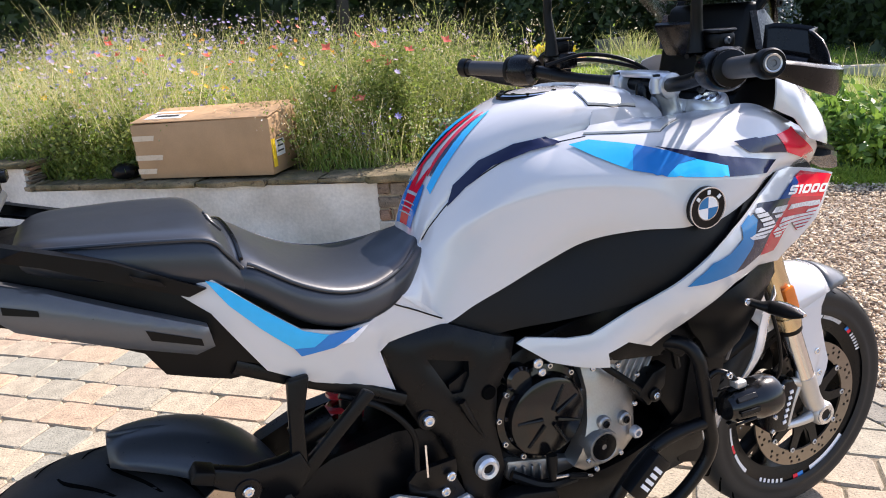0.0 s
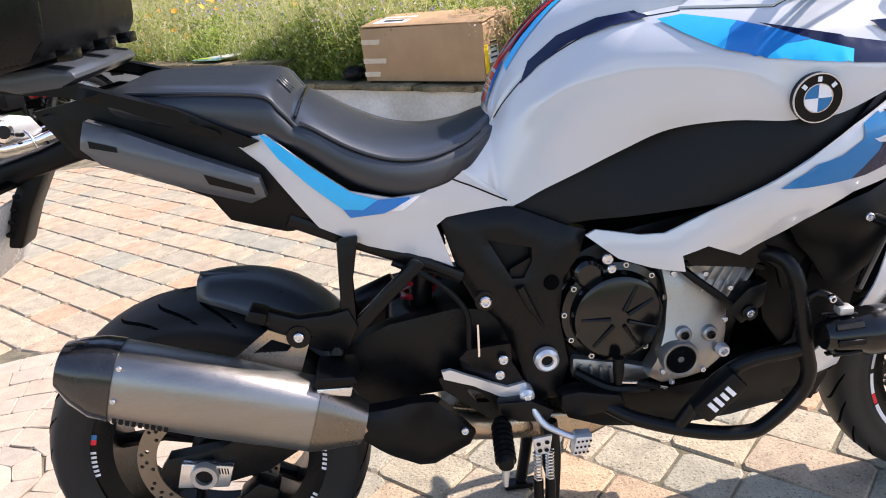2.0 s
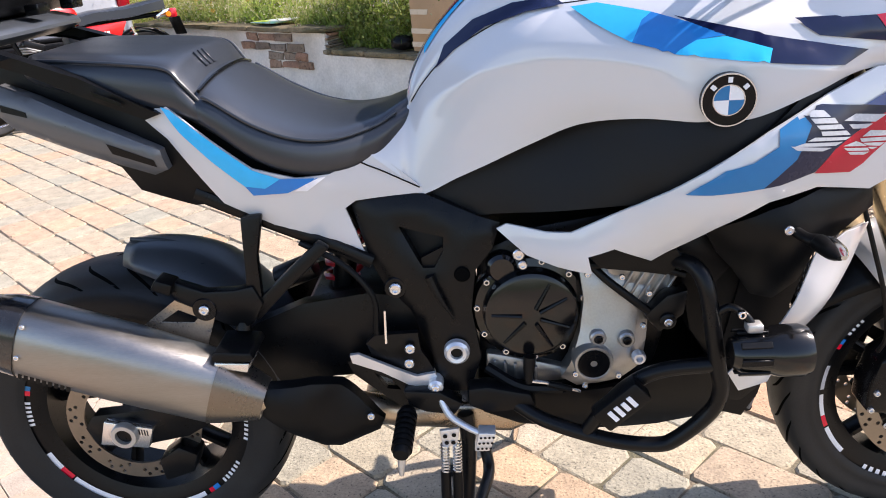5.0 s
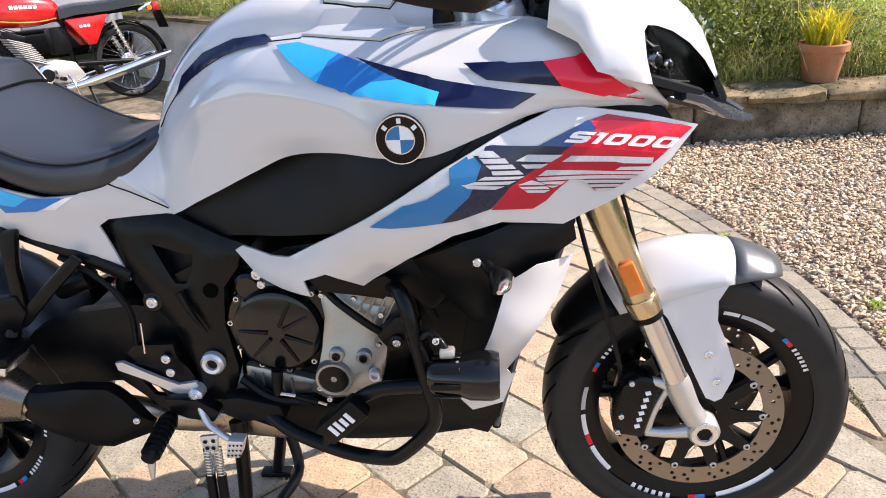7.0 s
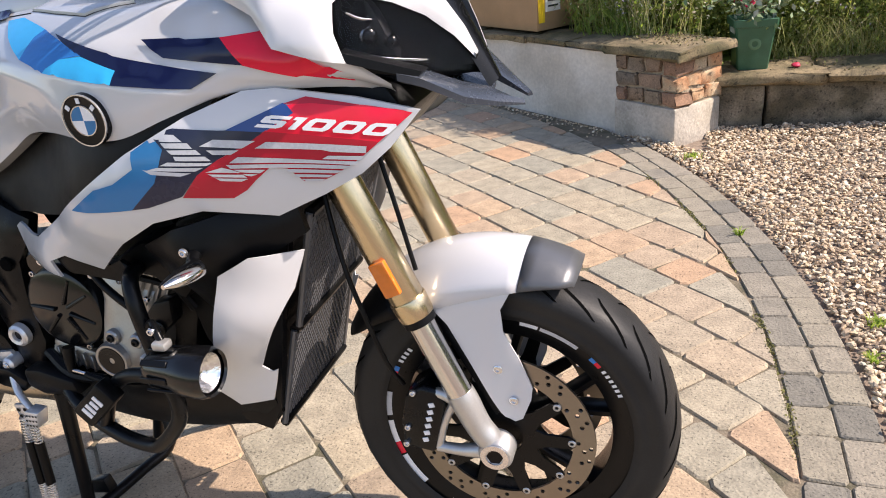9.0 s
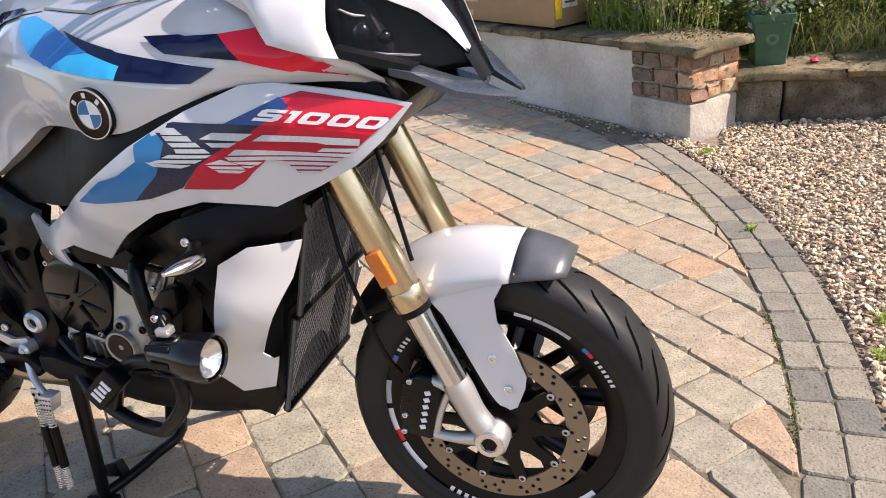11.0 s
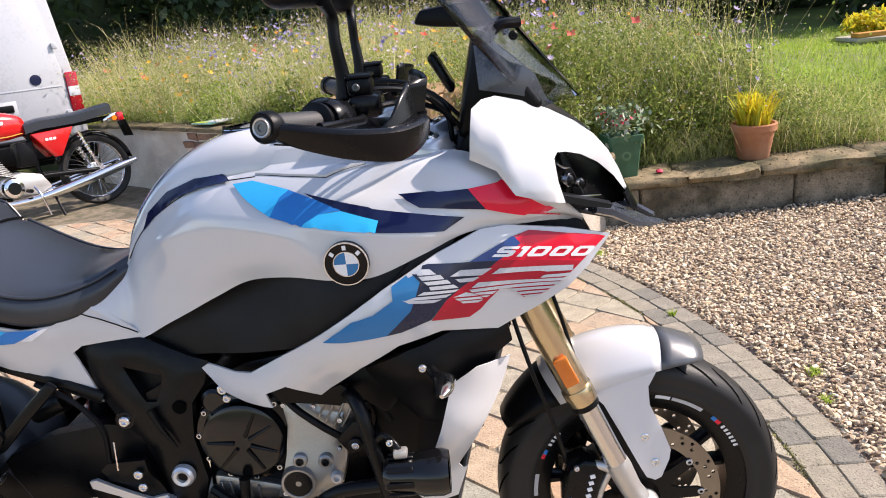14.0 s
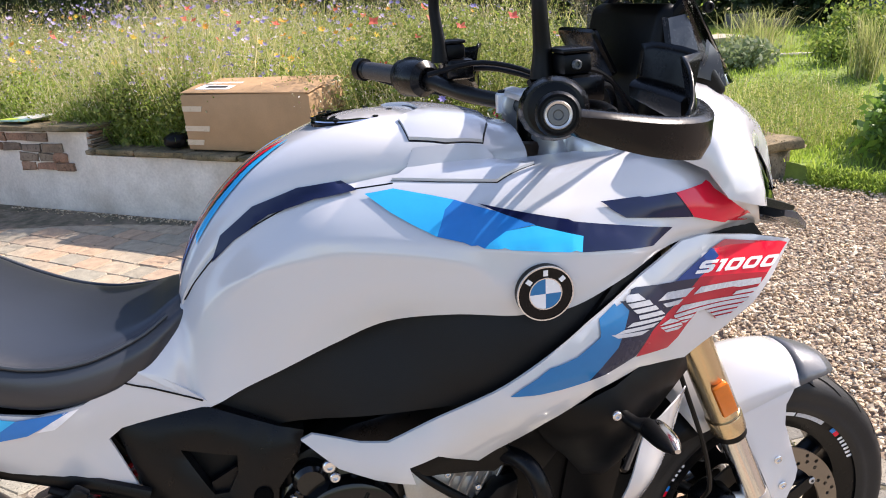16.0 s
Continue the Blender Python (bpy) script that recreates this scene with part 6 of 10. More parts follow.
def grille(p0, p1, hw0, hw1, step=0.012):
    """A lattice of thin bars from p0 down to p1 (x, z), spread to both sides."""
    a = bmesh.new()
    out = []
    n = int(math.hypot(p1[0] - p0[0], p1[1] - p0[1]) / step)
    for s in (-1, 1):
        m = int(2 * hw0 / step)
        for k in range(-n, m + n):
            seg = []
            for i in range(n + 1):
                t = i / n
                hw = hw0 + (hw1 - hw0) * t
                y = -hw0 + (k + i * s * 0.6) * step
                if abs(y) <= hw:
                    seg.append((p0[0] + (p1[0] - p0[0]) * t, y, p0[1] + (p1[1] - p0[1]) * t))
            if len(seg) > 1:
                out.append(tube([seg[0], seg[-1]], 0.0017, 4, smooth=False))
    return join(*out)


for p0, p1, h0, h1 in (((1.300, .745), (1.234, .535), 0.148, 0.130), ((1.218, .520), (1.166, .330), 0.122, 0.130)):
    d = Vector((p1[0] - p0[0], 0, p1[1] - p0[1]))
    back = bmesh.new()
    q = [(p0[0] - .022, -h0, p0[1] + .004), (p0[0] - .022, h0, p0[1] + .004), (p1[0] - .022, h1, p1[1] + .004), (p1[0] - .022, -h1, p1[1] + .004)]
    ra = part("radiator", rings([[Vector(v) for v in q], [Vector(v) - Vector((.03, 0, -.01)) for v in q]]), BLACKP, bike, "black radiator behind a wire guard")
    tagged(part("radiator_guard", grille(p0, p1, h0, h1), MESHWIRE, ra), kind="stuff")
    for s in (-1, 1):
        part("radiator_frame", tube([(p0[0], s * h0, p0[1]), (p1[0], s * h1, p1[1])], 0.006, 8, smooth=False), GREYP, ra)
    for p, h in ((p0, h0), (p1, h1)):
        part("radiator_frame", tube([(p[0], -h, p[1]), (p[0], h, p[1])], 0.009, 8, smooth=False), BLACKP, ra)

for s in (-1, 1):
    ind = part("front_indicator", tube([(1.160, s * .245, .722), (1.172, s * .276, .718), (1.184, s * .292, .716), (1.184, s * .335, .719), (1.181, s * .361, .722)], [.010, .010, .0155, .013, .004], 12, squash=0.8), BLACKP, bike, "small clear front indicator on a black stalk")
    part("indicator_lens", tube([(1.190, s * .288, .717), (1.193, s * .300, .717), (1.191, s * .336, .720), (1.186, s * .362, .723)], [.011, .0145, .012, .004], 12, squash=0.8), STEEL, ind)
    part("shroud_screw", bolt((1.151, s * .262, .726), 0.007, 0.005, s), ALU, ind)

# ---- stands and controls ----
cs = part("centre_stand", tube([(.655, -.115, .33), (.658, -.125, .26), (.645, -.128, .12), (.625, -.122, .018)], [.016, .015, .014, .014], 10), BLACKM, bike, "black tubular centre stand")
part("stand_leg", tube([(.655, .115, .33), (.658, .125, .26), (.645, .128, .12), (.625, .122, .018)], [.016, .015, .014, .014], 10), BLACKM, cs)
part("stand_bar", tube([(.625, -.120, .020), (.645, -.085, .024), (.672, .0, .035), (.690, .09, .050), (.660, .125, .16)], .013, 10), BLACKM, cs)
part("stand_tang", prism([(.600, .030), (.655, .040), (.645, .075), (.605, .065)], -.085, -.060, 0.004), BLACKM, cs)
part("stand_foot", box((0.075, 0.03, 0.014), (.622, -.124, .008), 0.004), BLACKM, cs)
part("stand_foot", box((0.075, 0.03, 0.014), (.622, .124, .008), 0.004), BLACKM, cs)
part("spring_plate", prism([(.610, .347), (.647, .351), (.640, .312), (.614, .312)], -0.190, -0.182, 0.003), BRIGHT, cs, "drilled metal spring plate")
for dx, dz in ((.620, .336), (.636, .338), (.622, .322), (.634, .322)):
    part("plate_hole", weld(lathe([(0, -.001), (.0042, -.001)], (dx, -.1905, dz), "y", 12)), BLACKP, cs)
for k, dx in enumerate((0.0, 0.022)):
    c0, c1 = Vector((.618 + dx, -.186, .318)), Vector((.610 + dx, -.196, .105))
    for t0, t1 in ((0.0, 0.30), (0.72, 1.0)):
        pts = []
        for i in range(60):
            e = c0.lerp(c1, t0 + (t1 - t0) * i / 59)
            pts.append((e.x + 0.007 * math.cos(i * 1.05), e.y + 0.007 * math.sin(i * 1.05), e.z))
        part("stand_spring", tube(pts, 0.0019, 5, 1, smooth=False), ALU, cs)
    part("spring_sleeve", tube([c0.lerp(c1, .28), c0.lerp(c1, .74)], 0.0095, 10, smooth=False), BLACKP, cs)
part("side_stand", tube([(.80, .12, .30), (.775, .19, .15), (.755, .245, .012)], [.014, .013, .015], 12), CHROME, bike, "chromed side stand")
pedal = part("brake_pedal", tube([(.610, -.164, .424), (.613, -.168, .412), (.630, -.185, .378), (.659, -.200, .362), (.688, -.212, .352)], [.009, .007, .0065, .006, .006], 12, squash=1.2), BRIGHT, bike, "bright aluminium brake pedal")
part("pedal_pad", prism([(.681, .366), (.711, .364), (.699, .328), (.672, .328)], -.228, -.200, 0.003), BRIGHT, pedal, "perforated bright pedal pad")
for k in range(12):
    q = Vector((.6845 + .0072 * (k % 4) - .003 * (k // 4), -.2285, .357 - .011 * (k // 4)))
    part("pad_hole", weld(lathe([(0, -.0006), (.0024, -.0006)], q, "y", 8)), BLACKP, pedal)
part("pedal_hub", weld(lathe([(0, -.010), (.009, -.010), (.0135, -.006), (.014, .02)], (.609, -.162, .424), "y", 20)), BRIGHT, pedal)
part("hub_bolt", bolt((.609, -.172, .424), 0.007, 0.004), ALU, pedal)
heelp = [(.462, .488), (.477, .491), (.527, .468), (.576, .441), (.609, .445), (.618, .423), (.597, .405), (.575, .414), (.544, .437), (.516, .455), (.465, .473)]
part("heel_plate", panel(heelp, plate([(.464, .487, -.160), (.6, .43, -.158), (.53, .46, -.166), (.57, .42, -.160)]), 0.012, 0.02, edge=0.004), BRIGHT, bike, "bare aluminium heel guard")
fh = [(.495, .515), (.511, .530), (.586, .532), (.588, .490), (.605, .450), (.612, .405), (.585, .385), (.543, .372), (.522, .390), (.462, .446), (.455, .470), (.50, .48)]
hh = [(.500, .445), (.530, .430), (.545, .408), (.520, .412)]
fp = part("footrest_hanger", panel(fh, lambda x, z: -.150 - 0.018 * max(0.0, min(1.0, (z - .48) / .02)), 0.016, 0.025, holes=[hh], edge=0.004), BLACKM, bike, "black footrest hanger plate")
for bx, bz in ((.571, .506), (.565, .467), (.570, .405)):
    part("hanger_bolt", bolt((bx, -.170 if bz > .48 else -.153, bz), 0.009, 0.006), ALU, fp)
part("peg_bracket", prism([(.552, .425), (.615, .420), (.655, .395), (.640, .372), (.590, .380), (.560, .395)], -.180, -.150, 0.004), BLACKM, bike, "black cast footrest bracket")
p0, p1 = Vector((.557, -.172, .384)), Vector((.550, -.272, .360))
rpo = part("rider_peg", tube([p0, p0.lerp(p1, .05), p0.lerp(p1, .9), p1], [.012, .015, .016, .013], 16, smooth=False), BLACKP, bike, "ribbed rubber rider's peg")
for k in range(7):
    part("peg_rib", tube([p0.lerp(p1, .14 + .115 * k), p0.lerp(p1, .20 + .115 * k)], .0185, 16, smooth=False), BLACKP, rpo)
part("peg_feeler", tube([p1 + Vector((0, .012, -.008)), p1 + Vector((-.002, .008, -.030)), p1 + Vector((-.003, .006, -.045))], [.008, .006, .004], 10), SILVER, rpo)
part("brake_rod", cyl((.533, -.160, .575), (.530, -.165, .515), 0.0025, seg=8), CHROME, bike)
part("brake_line", tube([(.40, -.14, .70), (.47, -.15, .66), (.515, -.155, .60), (.515, -.158, .53), (.53, -.16, .50)], 0.0055, 8), BLACKP, bike)

# ---- nose, lamps, screen, cockpit, bars ----
nose = [(1.272, 1.140), (1.290, 1.151), (1.313, 1.152), (1.360, 1.137), (1.405, 1.116), (1.448, 1.090), (1.484, 1.061), (1.512, 1.026), (1.532, .988), (1.547, .950), (1.544, .943),
        (1.520, .978), (1.489, 1.010), (1.455, 1.034), (1.425, 1.048), (1.408, 1.052), (1.401, 1.045), (1.404, 1.010), (1.414, .972), (1.372, .986), (1.331, 1.000), (1.304, 1.040), (1.262, 1.061), (1.266, 1.10)]
ND = plate([(1.272, 1.140, -.205), (1.256, 1.08, -.235), (1.264, 1.04, -.232), (1.414, .972, -.192), (1.313, 1.152, -.138), (1.36, 1.137, -.118), (1.405, 1.116, -.100), (1.448, 1.09, -.086), (1.484, 1.061, -.071), (1.512, 1.026, -.055),
            (1.547, .950, -.030), (1.489, 1.010, -.076), (1.455, 1.034, -.110), (1.413, 1.050, -.160), (1.402, 1.045, -.180), (1.404, 1.01, -.192), (1.335, 1.008, -.213), (1.33, 1.09, -.193), (1.30, 1.05, -.220)])


def nose_depth(x, z):
    """The cowl's skin, folded along a line down from its upper rear corner."""
    d = (x - 1.303) * 0.986 - (1.163 - z) * 0.169
    return ND(x, z) - 0.004 - 0.008 * max(0.0, min(1.0, (1.06 - z) / 0.05)) * max(0.0, min(1.0, (1.44 - x) / 0.04)) + (0.5 * -d if d < 0 else 0.10 * min(d, 0.04))


both("nose_cowl", panel(nose, nose_depth, 0.006, 0.011), WHITE, bike, "white faceted nose cowl", angle=40)
# bridge of the nose between the two cowls
rows = []
for x, zt, hw in ((1.313, 1.118, .138), (1.360, 1.106, .118), (1.405, 1.090, .100), (1.448, 1.068, .086), (1.480, 1.040, .071), (1.505, 1.008, .055), (1.524, .972, .040), (1.543, .934, .032), (1.560, .898, .026)):
    rows.append([(x + 0.012 * (1 - abs(y) ** 2), hw * y, zt + 0.010 * (1 - y * y)) for y in np.linspace(-1, 1, 11)])
part("nose_bridge", rings(rows, False, False), BLACKG, bike, "gloss black nose bridge between the lamps")
lampo = [(1.401, 1.048), (1.413, 1.051), (1.455, 1.034), (1.489, 1.010), (1.520, .978), (1.546, .946), (1.540, .928), (1.50, .936), (1.455, .952), (1.414, .972), (1.404, 1.010)]
LD = plate([(1.402, 1.045, -.178), (1.455, 1.034, -.110), (1.489, 1.01, -.076), (1.546, .945, -.030), (1.414, .972, -.190), (1.455, .952, -.150), (1.50, .936, -.100), (1.54, .928, -.050), (1.45, .99, -.135)])
lamp_wall = [(1.390, 1.065), (1.42, 1.068), (1.46, 1.045), (1.50, 1.015), (1.53, .985), (1.552, .945), (1.545, .915), (1.50, .920), (1.45, .935), (1.40, .955)]
both("lamp_wall", panel(lamp_wall, lambda x, z: min(-0.004, LD(x, z) + 0.060), 0.01, 0.015), GROOVE, bike)
hl = both("headlamp", panel(lampo, lambda x, z: LD(x, z) + 0.045, 0.02, 0.015), GROOVE, bike, "dark headlamp behind clear glass")
for s in (-1, 1):
    for cx, cz, r in ((1.428, .996, .012), (1.450, .984, .010)):
        c = Vector((cx, s * (-LD(cx, cz) - 0.026), cz))
        turn = Matrix.Translation(c) @ Matrix.Rotation(-s * 0.75, 4, "Z") @ Matrix.Rotation(0 if s < 0 else math.pi, 4, "Z")
        pr = weld(lathe([(r, -.006), (r * 1.07, -.004), (r * 1.07, .012)], (0, 0, 0), "y", 18))
        bmesh.ops.transform(pr, matrix=turn, verts=pr.verts[:])
        part("projector_ring", pr, LAMPFACE, hl)
        pr = weld(lathe([(0, -.009), (r * .6, -.007), (r, -.002), (r, .01)], (0, 0, 0), "y", 18))
        bmesh.ops.transform(pr, matrix=turn, verts=pr.verts[:])
        part("lamp_projector", pr, BLACKG, hl)
for s in (-1, 1):
    for p in ([(1.408, 1.030), (1.420, 1.020), (1.432, 1.016)], [(1.418, .978), (1.450, .964), (1.490, .952)]):
        part("lamp_trim", tube([(x, s * (-LD(x, z) - 0.020), z) for x, z in p], [.0012, .002, .001], 8), STEEL, hl)
lg = both("lamp_glass", panel(lampo, lambda x, z: LD(x, z) + 0.006, 0.002, 0.015), GLASS, hl, "clear headlamp glass")
lg.visible_shadow = False
both("lamp_brow", panel([(1.404, .986), (1.414, .970), (1.494, .940), (1.500, .948), (1.455, .966)], plate([(1.405, .985, -.192), (1.494, .944, -.150), (1.45, .962, -.172), (1.414, .968, -.190)]), 0.03, 0.015, edge=0.003), BLACKP, bike, "black strip under the headlamp")
rows = []
for x, zt, hw in ((1.405, .942, .095), (1.45, .934, .090), (1.50, .918, .080), (1.535, .904, .058), (1.556, .894, .036)):
    rows.append([(x, hw * y, zt - 0.010 * (1 - abs(y))) for y in np.linspace(-1, 1, 11)])
bk = part("beak", rings(rows, False, False), BLUEGREY, bike, "dark grey beak under the headlamps")
mod = bk.modifiers.new("thickness", "SOLIDIFY")
mod.thickness = 0.010
# two pointed blades, each with a raised inner rib
rows = []
for (ox, oy, oz), (ix, iy, iz), th in (((1.470, -.160, .950), (1.462, -.112, .948), .016), ((1.500, -.150, .940), (1.492, -.090, .938), .018), ((1.547, -.115, .906), (1.530, -.062, .916), .016), ((1.582, -.072, .888), (1.562, -.036, .902), .011), ((1.612, -.028, .874), (1.606, -.022, .876), .004)):
    o_, i_ = Vector((ox, oy, oz)), Vector((ix, iy, iz))
    m_ = o_.lerp(i_, 0.35) + Vector((0, 0, 0.005))
    rows.append([o_, m_, i_, i_ - Vector((0, 0, th)), m_ - Vector((0, 0, th + .004)), o_ - Vector((0, 0, th * 0.6))])
both("beak_blade", rings(rows), BLUEGREY, bk, "pointed satin grey blade", angle=25)
part("nose_core", prism([(1.24, 1.06), (1.28, 1.12), (1.36, 1.12), (1.43, 1.03), (1.46, .96), (1.40, .93), (1.30, .88), (1.2, .90)], -0.115, 0.115, 0.01), BLACKP, bike)
part("fairing_inner", prism([(1.20, .88), (1.28, .96), (1.44, .93), (1.47, .89), (1.40, .82), (1.30, .78), (1.2, .79)], -0.135, 0.135, 0.01), BLACKP, bike)
# dash, screen mount and screen
part("cockpit_shroud", prism([(1.245, 1.08), (1.262, 1.16), (1.285, 1.25), (1.31, 1.255), (1.355, 1.19), (1.40, 1.125), (1.35, 1.10)], -0.115, 0.115, 0.015, 3), BLACKP, bike, "black cockpit shroud under the screen")
part("dash_display", box((0.014, 0.130, 0.076), (1.225, 0, 1.190), 0.008, turn=Matrix.Rotation(radians(-28), 4, "Y")), BLACKG, bike, "black dash display")
part("dash_hood", prism([(1.188, 1.278), (1.200, 1.300), (1.300, 1.310), (1.325, 1.268), (1.300, 1.262), (1.215, 1.272)], -0.10, 0.10, 0.006), BLACKP, bike, "black hood over the dash")
both("shroud_panel", panel([(1.288, 1.165), (1.285, 1.235), (1.318, 1.238), (1.385, 1.178), (1.405, 1.130), (1.35, 1.148)], plate([(1.288, 1.165, -.150), (1.30, 1.235, -.128), (1.40, 1.13, -.100), (1.37, 1.18, -.112)]), 0.02, 0.02), BLUEGREY, bike, "blue-grey panel under the screen")
rows = []
for t in np.linspace(0, 1, 12):
    x, zt, hw = 1.475 - 0.26 * t + 0.035 * t * t, 1.125 + 0.31 * t, 0.030 + 0.165 * math.sin(math.pi * (0.03 + 0.70 * t)) ** 0.7
    rows.append([(x - 0.085 * y * y, hw * y, zt - 0.012 * abs(y) ** 4) for y in np.linspace(-1, 1, 17)])
scr = part("screen", rings(rows, False, False), SMOKE, bike, "smoked clear windscreen")
mod = scr.modifiers.new("thickness", "SOLIDIFY")
mod.thickness = 0.003
both("screen_arm", tube([(1.29, -.10, 1.21), (1.325, -.115, 1.26), (1.365, -.105, 1.265)], 0.009, 8), BLACKP, bike)
both("screen_screw", bolt((1.352, -.118, 1.245), 0.008, 0.006), BLACKP, bike)

# yokes
half = [(1.172, 0), (1.168, .040), (1.180, .066), (1.200, .076), (1.204, .092)] + [(1.238 + 0.044 * math.cos(r_), 0.106 + 0.044 * math.sin(r_)) for r_ in np.linspace(math.radians(200), math.radians(-20), 12)] + [(1.284, .070), (1.276, .040), (1.270, 0)]
outline = half + [(x, -y) for x, y in reversed(half[1:-1])]
yb = bmesh.new()
yb.faces.new([yb.verts.new((x - 1.236, y, 0)) for x, y in outline])
ext = bmesh.ops.extrude_face_region(yb, geom=yb.faces[:])
bmesh.ops.translate(yb, vec=(0, 0, 0.024), verts=[g for g in ext["geom"] if isinstance(g, bmesh.types.BMVert)])
bmesh.ops.recalc_face_normals(yb, faces=yb.faces[:])
bevel(yb, 0.004, 2)
bmesh.ops.transform(yb, matrix=Matrix.Translation((1.190, 0, 1.052)) @ Matrix.Rotation(radians(14), 4, "Y"), verts=yb.verts[:])
part("top_yoke", yb, BRIGHT, bike, "cast aluminium top yoke", angle=35)
for s in (-1, 1):
    tc = Matrix.Translation((1.192, s * 0.106, 1.070)) @ Matrix.Rotation(radians(-20), 4, "Y")
    for nm, prof, mm in (("fork_cap", [(0, .016), (.008, .016), (.010, .012), (.020, .012), (.022, .017), (.026, .017), (.028, .010), (.028, -.01)], ALU), ("yoke_boss", [(.029, .010), (.033, .012), (.039, .009), (.041, .004), (.041, -.016)], BRIGHT)):
        b = weld(lathe(prof, (0, 0, 0), "z", 32))
        bmesh.ops.transform(b, matrix=tc, verts=b.verts[:])
        part(nm, b, mm, bike, "silver fork top cap" if nm == "fork_cap" else "cast ring round the fork cap", angle=35)
    y0 = s * 0.062
    riser = []
    for z, rx_, ry_, cx in ((1.050, .030, .026, 1.150), (1.064, .023, .020, 1.146), (1.078, .022, .018, 1.140), (1.092, .025, .020, 1.134), (1.108, .026, .021, 1.130)):
        riser.append([(cx + rx_ * math.cos(r_) * min(1, 1.25 / (abs(math.cos(r_)) + abs(math.sin(r_)))), y0 + ry_ * math.sin(r_) * min(1, 1.25 / (abs(math.cos(r_)) + abs(math.sin(r_)))), z) for r_ in np.linspace(0, 2 * math.pi, 17)[:-1]])
    part("bar_riser", rings(riser), BRIGHT, bike, "cast aluminium handlebar riser", angle=35)
    cl = part("bar_clamp", tube([(1.130, y0 - 0.020, 1.112), (1.130, y0 - 0.018, 1.112), (1.130, y0 + 0.018, 1.112), (1.130, y0 + 0.020, 1.112)], [.021, .025, .025, .021], 20, smooth=False), BRIGHT, bike, "cast aluminium bar clamp")
    for bx in (1.109, 1.151):
        part("clamp_ear", tube([(bx, y0, 1.100), (bx, y0, 1.128), (bx, y0, 1.131)], [.0105, .0105, .008], 14, smooth=False), BRIGHT, cl)
        part("clamp_bolt", weld(lathe([(0, .002), (.004, .002), (.0045, .004), (.0065, .004), (.007, .002), (.007, -.004)], (bx, y0, 1.131), "z", 12)), BLACKM, cl)
bb = box((0.046, 0.100, 0.011), (1.131, 0, 1.131), 0.004, 2)
for v in bb.verts:
    v.co.z += 0.004 * math.cos(v.co.y / 0.05 * math.pi / 2)
part("clamp_bridge", bb, BRIGHT, bike, "cast aluminium bridge joining the bar clamps", angle=35)
part("lower_yoke", prism([(1.27, .80), (1.36, .78), (1.37, .82), (1.28, .84)], -0.13, 0.13, 0.008), BLACKM, bike)

